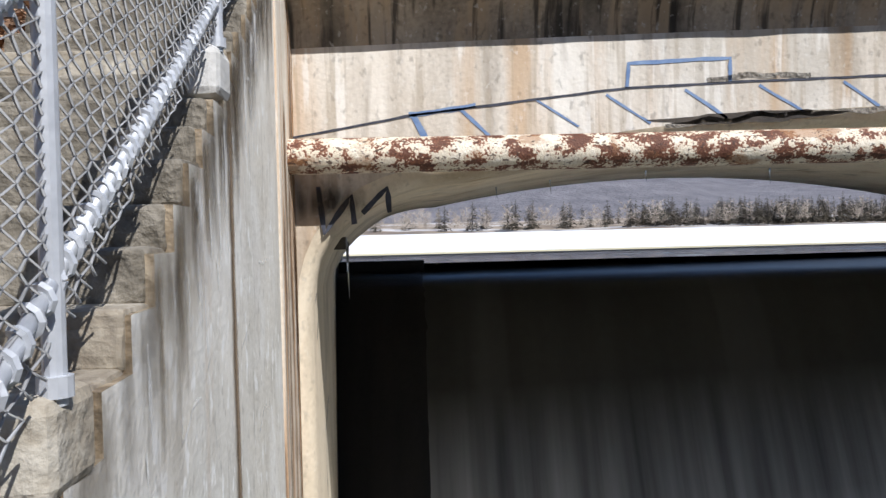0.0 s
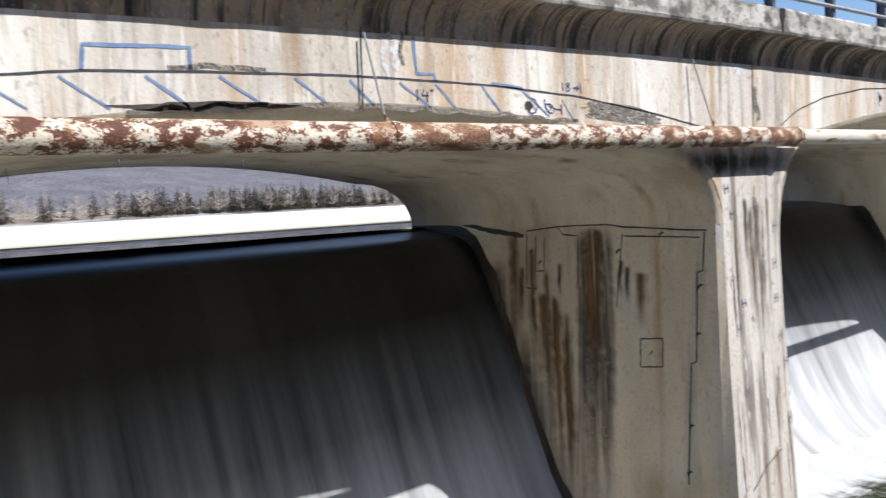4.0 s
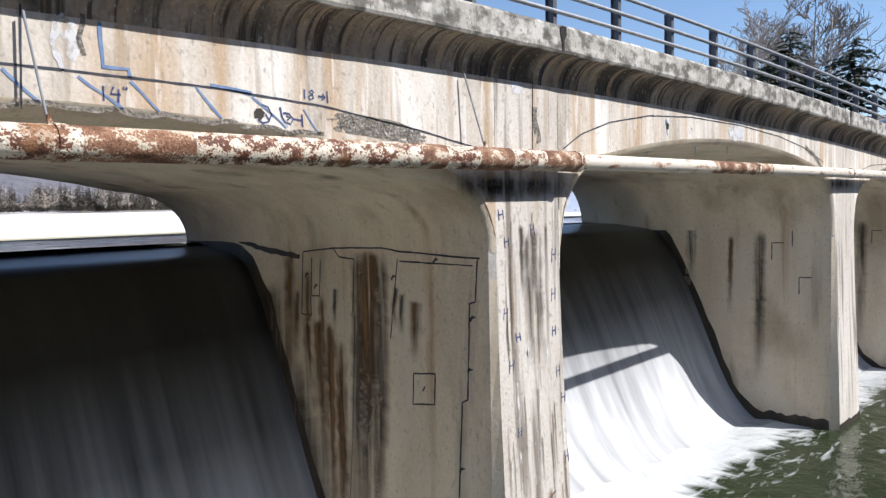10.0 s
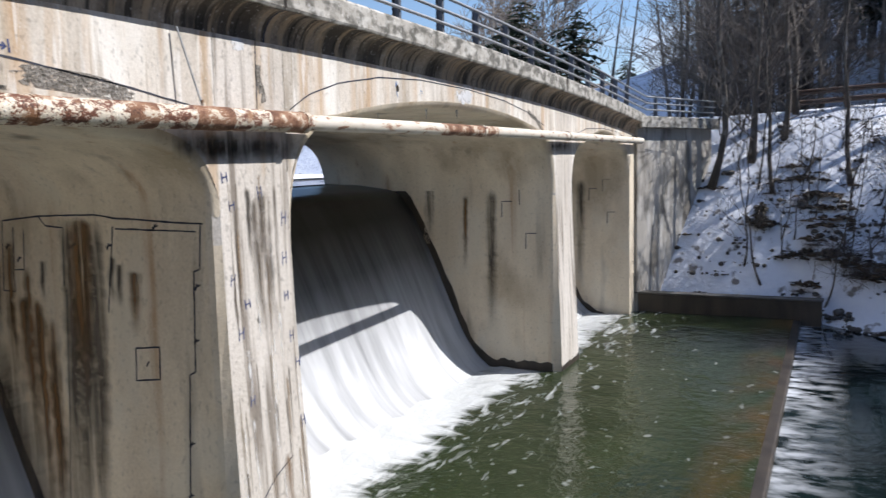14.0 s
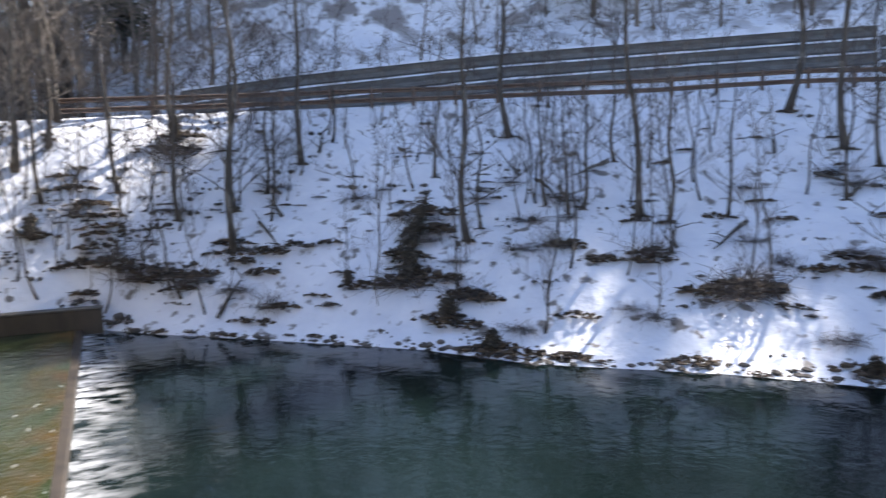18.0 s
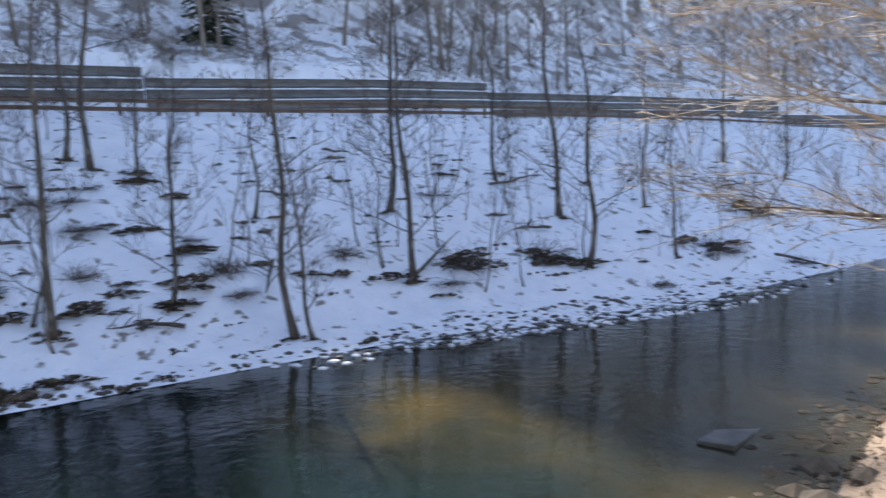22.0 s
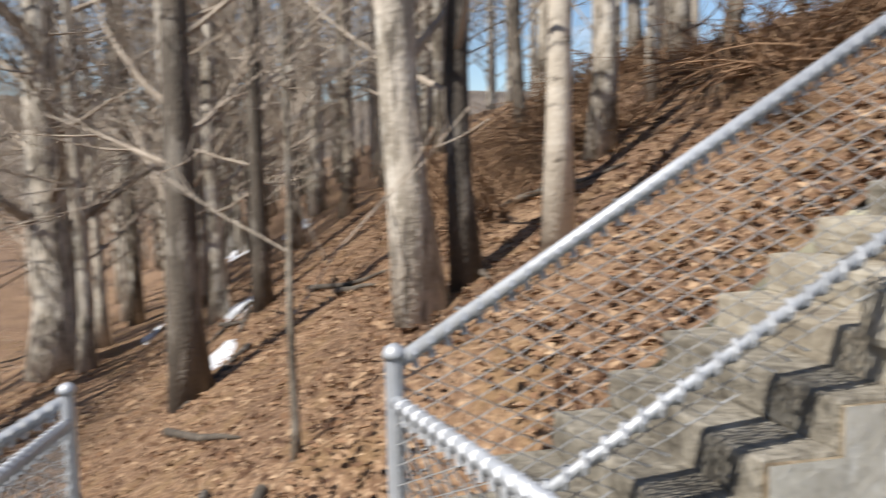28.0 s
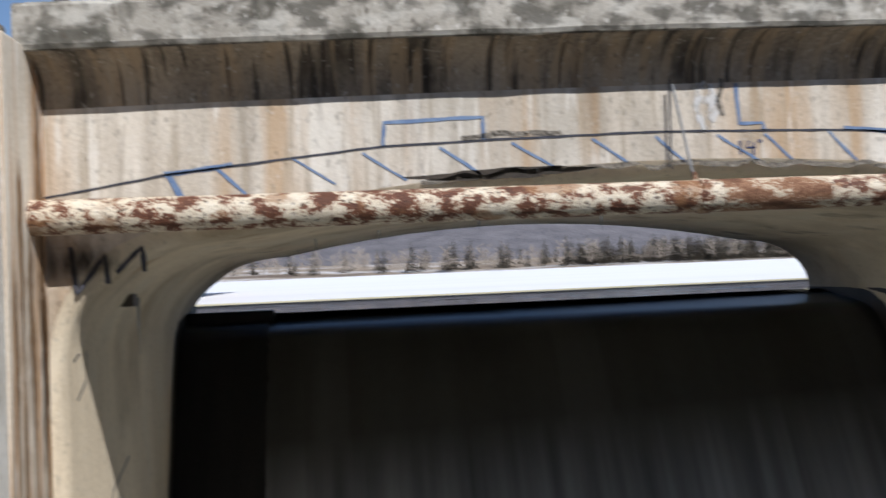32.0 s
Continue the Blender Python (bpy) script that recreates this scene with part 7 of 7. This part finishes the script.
for i, (x, y, r, lx, ly, h) in enumerate(((-18.2, -5.25, 0.55, 0, 0, 18), (-8.46, -1.3, 0.22, 0, 0, 14), (-5.34, 0.98, 0.2, 0.01, -0.05, 14), (-5.6, 1.45, 0.13, 0, 0, 12), (-20.8, -5.2, 0.24, 0, 0, 16), (-14.0, -8.1, 0.25, -0.02, -0.06, 16), (-14.4, -7.6, 0.2, 0.02, 0.02, 15),
        (-18.7, -11.7, 0.18, 0, 0, 15), (-12.6, -8.9, 0.18, 0, 0.05, 13), (-24.1, -0.9, 0.2, 0, 0, 16), (-24.2, 1.0, 0.23, 0, 0, 16), (-18.9, 1.5, 0.17, 0, 0, 15), (-5.2, -12.9, 0.2, 0.22, -0.05, 13), (-5.9, -12.6, 0.22, 0.04, 0.0, 14), (-8.0, -11.4, 0.18, 0.16, -0.08, 13),
        (-9.4, -11.0, 0.23, 0.22, -0.12, 14), (-16.3, -12.8, 0.2, 0.05, -0.06, 12), (-10.6, -7.8, 0.15, 0, 0, 12), (-12.3, -7.3, 0.24, 0.01, 0, 15), (-13.2, -7.1, 0.14, 0.03, 0.02, 14), (-23, -8.9, 0.16, 0, 0, 14), (-5.4, 5.9, 0.2, 0, 0, 15), (-7.5, 3.5, 0.15, 0, 0, 13),
        (-6.8, 4.6, 0.11, 0.03, 0.08, 12), (-10.9, 3.6, 0.11, 0, 0, 12), (-8.8, 4.8, 0.08, 0, 0, 10), (-14.4, -1.4, 0.17, 0, 0, 14), (-12.3, -0.5, 0.15, 0, 0, 14))):
    wide = 12 <= i <= 15
    t, b = bare_tree(600 + i, h, r, 24, 5 if wide else 6, 6, lean=(lx, ly), first=0.14, spread=0.46 if wide else 0.36, thin=0.004, wig=0.08)
    made = tree((t, b), (M_BARK if (i % 3 or i in (0, 12, 15, 21)) and i != 1 else M_BARKDARK, M_TWIG), "tall bare hardwood tree with grey furrowed bark" if not (lx or ly) else "leaning bare hardwood tree with grey bark", group="trees of the near wood", at=near_pt(x, y))
    if wide or i in (0, 2):
        for k, (hh, az, rise, ln) in enumerate(LONG_LIMBS[i]):
            put("limb", big_limb(640 + 10 * i + k, hh, (lx * hh, ly * hh), az, rise, ln, r * (1 - 0.8 * hh / h) * 0.42), M_TWIG if k % 2 else M_BARK, made, "long crooked limb with fine twigs")
t, b = bare_tree(680, 14, 0.115, 12, 4, 3, first=0.35, spread=0.25)
tree((t, b), (M_BIRCH, M_TWIG), "pale birch tree with peeling bark on the leafy slope", at=near_pt(-4.85, 2.05))
t, b = bare_tree(681, 4.5, 0.035, 8, 3, 2, first=0.2, spread=0.4)
tree((t, b), (M_BARK, M_TWIG), "thin leaning sapling in the leaf litter", at=near_pt(-4.26, -0.15))
rnd = random.Random(21)
MID = [bare_tree(700 + i, 15.0, 0.17, 18, 4, 3, first=0.12, spread=0.34, thin=0.009) for i in range(5)]
for t, b in MID:
    t.materials.append(M_BARK)
    b.materials.append(M_TWIG)
cnt = 0
while cnt < 60:
    x, y = rnd.uniform(-75, -14), rnd.uniform(-16, 9)
    if -x * 0.45 - y * 0.9 > 21 and rnd.random() < 0.8:
        continue
    tree(MID[cnt % 5], (None, None), "bare grey forest tree", group="trees of the deeper wood", at=near_pt(x, y), scale=rnd.uniform(0.6, 1.15), turn=rnd.uniform(0, 360))
    cnt += 1
while cnt < 84:
    x, y = rnd.uniform(-40, -8), rnd.uniform(4, 14)
    tree(MID[cnt % 5], (None, None), "bare grey forest tree", group="trees of the deeper wood", at=near_pt(x, y), scale=rnd.uniform(0.6, 1.1), turn=rnd.uniform(0, 360))
    cnt += 1
while cnt < 108:
    x, y = rnd.uniform(-46, -13), rnd.uniform(-5, 8)
    tree(MID[cnt % 5], (None, None), "bare grey forest tree", group="trees of the deeper wood", at=near_pt(x, y), scale=rnd.uniform(0.8, 1.3), turn=rnd.uniform(0, 360))
    cnt += 1
for i in range(34):
    x, y = rnd.uniform(-62, -17), rnd.uniform(-9, 5)
    tree(MID[i % 5], (None, None), "bare grey forest tree", group="trees of the deeper wood", at=near_pt(x, y), scale=rnd.uniform(0.8, 1.35), turn=rnd.uniform(0, 360))
for x, y, k in ((-17, -20, 0.5), (-22, -24, 0.6), (-26, -19, 0.6), (-30, -30, 0.7), (-15, -27, 0.5), (-20, -36, 0.6), (-11, -22, 0.35), (-36, -24, 0.7), (-40, -36, 0.8), (-12, -32, 0.5), (-7.5, -15.5, 0.3), (-9.5, -19.5, 0.4)):
    tree(MID[cnt % 5], (None, None), "thin bare tree on the snowy flat", group="trees of the river flat", at=near_pt(x, y), scale=k, turn=cnt * 40)
    cnt += 1
for i, (x, y, h) in enumerate(((-13.96, 15.6, 7.2), (-17.3, 16.4, 8), (-15.2, 12.6, 7), (-14.3, 18.2, 5.6), (-18, 19, 8), (-12.6, 18.5, 5.5), (-12, 13.5, 4.5))):
    t, b, l = leafy(800 + i, h, 0.16)
    tree((t, b, l), (M_BARKDARK, M_TWIGDARK, M_DRYLEAF), "scrub oak holding dry russet leaves", group="russet oaks above the stairs", at=near_pt(x, y), name="oak")
tree(PINES[0], (None, None), "dark green pine among the russet oaks", at=near_pt(-19.5, 18.5), scale=0.75, name="conifer", category="tree")
# twigs and fallen branches on the leafy slope; leaves as small curled pieces
s = Soup()
for i in range(26000):
    x = -2.3 - 16 * rnd.random() ** 1.6
    y = rnd.uniform(-7, 8)
    c = Vector((x, y, near_z(x, y) + 0.015))
    w = rnd.uniform(0.025, 0.062)
    d = Vector((rnd.uniform(-1, 1), rnd.uniform(-1, 1), rnd.uniform(-0.3, 0.5))).normalized()
    e = d.cross(Vector((rnd.uniform(-0.4, 0.4), rnd.uniform(-0.4, 0.4), 1))).normalized()
    s.add([c - d * w, c + e * w * 0.6 + Vector((0, 0, w * 0.4)), c + d * w, c - e * w * 0.6 + Vector((0, 0, w * 0.3))], [(0, 1, 2), (0, 2, 3)])
M_FALLEN = ramp_mat("fallen_leaves", [(0.2, (0.09, 0.045, 0.025)), (0.5, (0.25, 0.14, 0.075)), (0.8, (0.46, 0.32, 0.20))], scale=(3, 3, 3), rough=0.85, bump=0, island=0.35)
tagged(put("fallen_leaves", s.mesh(), M_FALLEN), "brown fallen leaves covering the slope", "leaves", kind="stuff")
for i in range(14):
    x, y = rnd.uniform(-14, -4), rnd.uniform(-4, 4)
    a, ln = rnd.uniform(-0.6, 0.6), rnd.uniform(0.8, 2.6)
    pts = [Vector((x + math.cos(a) * ln * k / 4, y + math.sin(a) * ln * k / 4, 0)) for k in range(5)]
    for p in pts:
        p.z = near_z(p.x, p.y) + 0.04
    ob = put("fallen_branch", mesh_from(*tube(pts, [0.05, 0.045, 0.04, 0.03, 0.015], 6), True), M_BARKDARK)
    tagged(ob, "dark fallen branch lying in the leaves", "branch", group="fallen branches")
for i in range(34):
    x, y = rnd.uniform(-13, -3.2), rnd.uniform(2.0, 9.5)
    k = rnd.uniform(0.45, 1.0)
    ob = put("bush", BRUSH_BROWN[i % 3], None, m=pose(x, y, near_z(x, y), 0, 0, 47 * i) @ Matrix.Diagonal((k, k, k * rnd.uniform(0.6, 1.1), 1)))
    tagged(ob, "low brown thicket of dry stems on the leafy slope", "bush", group="dry thickets above the stairs")
# patches of old snow
def snow_patch(x, y, rx, ry, seed, fn=near_z):
    vs = []
    n, rings = 28, 4
    for j in range(rings + 1):
        for i in range(n):
            a = 2 * math.pi * i / n
            k = (1 + 0.4 * noise.noise((math.cos(a) * 1.6, math.sin(a) * 1.6, seed)) + 0.2 * noise.noise((math.cos(a) * 5, math.sin(a) * 5, seed))) * j / rings
            px, py = x + rx * k * math.cos(a), y + ry * k * math.sin(a)
            vs.append((px, py, fn(px, py) + 0.06 * (1 - (j / rings) ** 3) - (0.03 if j == rings else 0)))
    fs = [(j * n + i, j * n + (i + 1) % n, (j + 1) * n + (i + 1) % n, (j + 1) * n + i) for j in range(rings) for i in range(n)]
    ob = put("snow_patch", mesh_from(vs, fs, True), M_SNOW)
    return tagged(ob, "leftover patch of melting snow on the ground", "snow", group="patches of old snow")


for i, (x, y, a, b) in enumerate(((-6.1, -18.1, 0.55, 0.45), (-10.1, -17.6, 1.6, 0.7), (-12.4, -18.6, 1.8, 0.9), (-11.5, -14.9, 1.2, 0.5), (-15.0, -16.0, 1.6, 0.8), (-14.5, -1.0, 1.6, 0.35), (-10.5, -1.1, 1.1, 0.22), (-24, 0.4, 2.2, 0.5), (-30, -1.5, 2.5, 0.6), (-9.2, -13.6, 0.7, 0.4), (-22, -12.5, 1.8, 0.6), (-20, -3.5, 1.5, 0.3))):
    snow_patch(x, y, a, b, i)
# boulders and a flat slab at the near water edge
rk = random.Random(31)
s = Soup()
for i in range(420):
    y = rk.uniform(-27, -11)
    x = near_edge(y) - 0.4 + rk.gauss(0, 0.7)
    stone(rk, (x, y, max(near_z(x, y), RIVER - 0.05) + 0.02), rk.uniform(0.05, 0.2), s, 0.55)
tagged(put("near_rubble", s.mesh(), M_RUBBLE), "brown stones and rubble along the near water edge", "stones", kind="stuff")
s = Soup()
for i in range(17000):
    x, y = (rk.uniform(-18, -2), rk.uniform(-30, -9)) if i > 3000 else (rk.uniform(-34, -2.5), rk.uniform(-36, -7.5))
    if x > near_edge(y) - 0.9:
        continue
    z = near_z(x, y)
    for j in range(2):
        a, h = rk.uniform(0, 6.28), rk.uniform(0.06, 0.22)
        d = Vector((math.cos(a), math.sin(a), 0))
        w = Vector((-d.y, d.x, 0)) * rk.uniform(0.003, 0.008)
        p = Vector((x + rk.uniform(-0.15, 0.15), y + rk.uniform(-0.15, 0.15), z + 0.01))
        q = p + d * h * 0.6 + Vector((0, 0, rk.uniform(0.008, 0.05)))
        s.add([p - w, p + w, q + w * 0.6, q + d * h * 0.5 + Vector((0, 0, -0.04))], [(0, 1, 2), (0, 2, 3)])
tagged(put("dead_grass", s.mesh(), M_STRAW), "straw-coloured flattened dead grass on the river flat", "grass", kind="stuff")
for i in range(6):
    y = rk.uniform(-34, -20)
    x = near_edge(y) - rk.uniform(1.0, 7.0)
    ob = put("bush", BRUSH[i % 5], M_TWIG, m=pose(x, y, near_z(x, y), 0, 0, 50 * i) @ Matrix.Scale(rk.uniform(0.6, 1.2), 4))
    tagged(ob, "bare straggly shrub in the dead grass", "bush", group="shrubs of the river flat")
for i, (x, y, r) in enumerate(((-1.6, -17.0, 0.5), (-2.4, -18.4, 0.6), (-1.2, -15.6, 0.45), (-2.9, -19.6, 0.4), (-3.3, -20.8, 0.35), (-2.0, -16.4, 0.7), (-3.8, -21.8, 0.4), (-0.7, -14.6, 0.5), (-4.6, -22.6, 0.35), (-1.3, -18.0, 0.35), (-3.0, -17.2, 0.5), (-5.5, -23.6, 0.3))):
    s = Soup()
    stone(rk, (0, 0, 0), r, s, 0.65)
    ob = put("boulder", s.mesh(), M_RUBBLE, m=pose(x, y, max(near_z(x, y), RIVER) - 0.12, 0, 0, 60 * i))
    tagged(ob, "dark brown boulder at the river edge", "rock", group="boulders at the near water edge")
bm = box_bm(-1.1, 1.1, -0.45, 0.45, -0.08, 0.08, 0.03)
slab = part("stone_slab", bm, M_WET, None)
slab.matrix_basis = pose(-0.9, -20.4, RIVER - 0.05, 3, -4, 62)
tagged(slab, "flat concrete slab lying tilted in the shallow water", "slab")

# ---- lake far shore and distant hills ----
M_FIELD = ramp_mat("far_field", [(0.35, (0.16, 0.12, 0.09)), (0.5, (0.30, 0.24, 0.17)), (0.62, (0.7, 0.7, 0.72))], scale=(0.01, 0.03, 0.05), rough=0.9, bump=0)
M_HILL = ramp_mat("far_woods", [(0.3, (0.10, 0.095, 0.105)), (0.7, (0.19, 0.18, 0.19))], scale=(0.03, 0.03, 0.03), rough=0.95, bump=0.8, bump_scale=0.15, bump_dist=6.0)
M_BROWNHILL = ramp_mat("brown_woods", [(0.3, (0.11, 0.085, 0.065)), (0.7, (0.24, 0.19, 0.145))], scale=(0.05, 0.05, 0.02), rough=0.95, bump=1.0, bump_scale=0.4, bump_dist=3.0)
vs, fs = grid([-900 + 60 * i for i in range(40)], [600, 640, 700, 800], lambda x, y: (x, y, -1.0 + (y - 600) * 0.055 + 3 * noise.noise((x * 0.01, y * 0.01, 0))))
tagged(put("far_field", mesh_from(vs, fs, True), M_FIELD), "brown far shore with fields and old snow", "ground", kind="structure")
vs, fs = grid([-1500 + 60 * i for i in range(70)], [780, 900, 1100, 1350, 1700], lambda x, y: (x, y, -5 + (y - 760) * 0.185 * (1 + 0.55 * noise.noise((x * 0.0022, 0.3, 0))) + 10 * noise.noise((x * 0.01, y * 0.01, 4))))
tagged(put("far_hills", mesh_from(vs, fs, True), M_HILL), "blue-grey wooded hills beyond the lake", "hills", kind="structure")
FARCON = [[arrays(m) for m in conifer(900 + i, 16.0, 0.3, low=0.06, width=0.26, fine=0.4)] for i in range(1)]
FARDEC = [[arrays(b)] for t, b in [bare_tree(910 + i, 13, 0.3, 16, 4, 0, first=0.1, spread=0.45, thin=0.07, cheap=True) for i in range(2)]]
rf = random.Random(41)
# dull brown instead of needle green: distance haze put into the colour
forest("far_conifers", "conifers along the far lake shore, dulled as if by haze", [(rf.gauss(330, 75) if i % 4 else rf.uniform(-120, 620), rf.uniform(630, 700), 1.5, rf.uniform(0.8, 1.6), rf.uniform(0, 6)) for i in range(250)], M_HEMLOCK, FARCON)
forest("far_shore_woods", "grey bare woods along the far lake shore", [(rf.uniform(-250, 800), rf.uniform(620, 720), 1.0, rf.uniform(0.9, 1.6), rf.uniform(0, 6)) for i in range(420)], M_TWIG, FARDEC)
# wooded hill beyond the river flat
vs, fs = grid([i * 3 for i in range(-10, 52)], [-0.1, 0, 0.15, 0.3, 0.5, 0.7, 0.85, 1.0], lambda a, r: ((150 + 260 * r) * math.cos(radians(150 + a)) , (150 + 260 * r) * math.sin(radians(150 + a)) + 10, -6.6 + 46 * smooth01((60 + 4 * a) / 60) * smooth01((98 - a) / 35) * smooth01(r) * (0.75 + 0.4 * noise.noise((a * 0.03, 0, 0))) + 2 * noise.noise((a * 0.3, r * 9, 3))))
tagged(put("brown_hill", mesh_from(vs, fs, True), M_BROWNHILL), "brown leafless wooded hill beyond the snowy flat", "hill", kind="structure")
vs, fs = grid([4 * i for i in range(50)], [0, 0.3, 0.6, 1.0], lambda a, r: ((420 + 300 * r) * math.cos(radians(190 + a)), (420 + 300 * r) * math.sin(radians(190 + a)), -8 + 85 * smooth01(r) * (0.8 + 0.35 * noise.noise((a * 0.04, 3, 0)))))
tagged(put("valley_hills", mesh_from(vs, fs, True), M_BROWNHILL), "brown wooded hills closing the valley downstream", "hills", kind="structure")
pl = []
while len(pl) < 170:
    a, d = radians(rf.uniform(165, 275)), rf.uniform(55, 200)
    x, y = d * math.cos(a), d * math.sin(a)
    if x > near_edge(y) - 4 or (80 < d < 110 and rf.random() < 0.4):
        continue
    pl.append((x, y, -6.3 if d < 165 else -3, rf.uniform(0.6, 1.15), rf.uniform(0, 6)))
forest("flat_woods", "leafless grey-brown woods beyond the snowy flat", pl, M_TWIG)
pl = []
while len(pl) < 95:
    x, y = rf.uniform(-75, -6), rf.uniform(-95, -24)
    if x > near_edge(y) - 3:
        continue
    pl.append((x, y, near_z(x, y) - 0.1, rf.uniform(0.4, 1.0), rf.uniform(0, 6)))
FLATS = [[arrays(t), arrays(b)] for t, b in [bare_tree(930 + i, 13, 0.13, 20, 6, 2, first=0.08, spread=0.34, thin=0.012, cheap=True, wig=0.2) for i in range(4)]]
forest("flat_thicket", "thicket of pale leafless young trees on the snowy flat", pl, M_TWIG, FLATS)
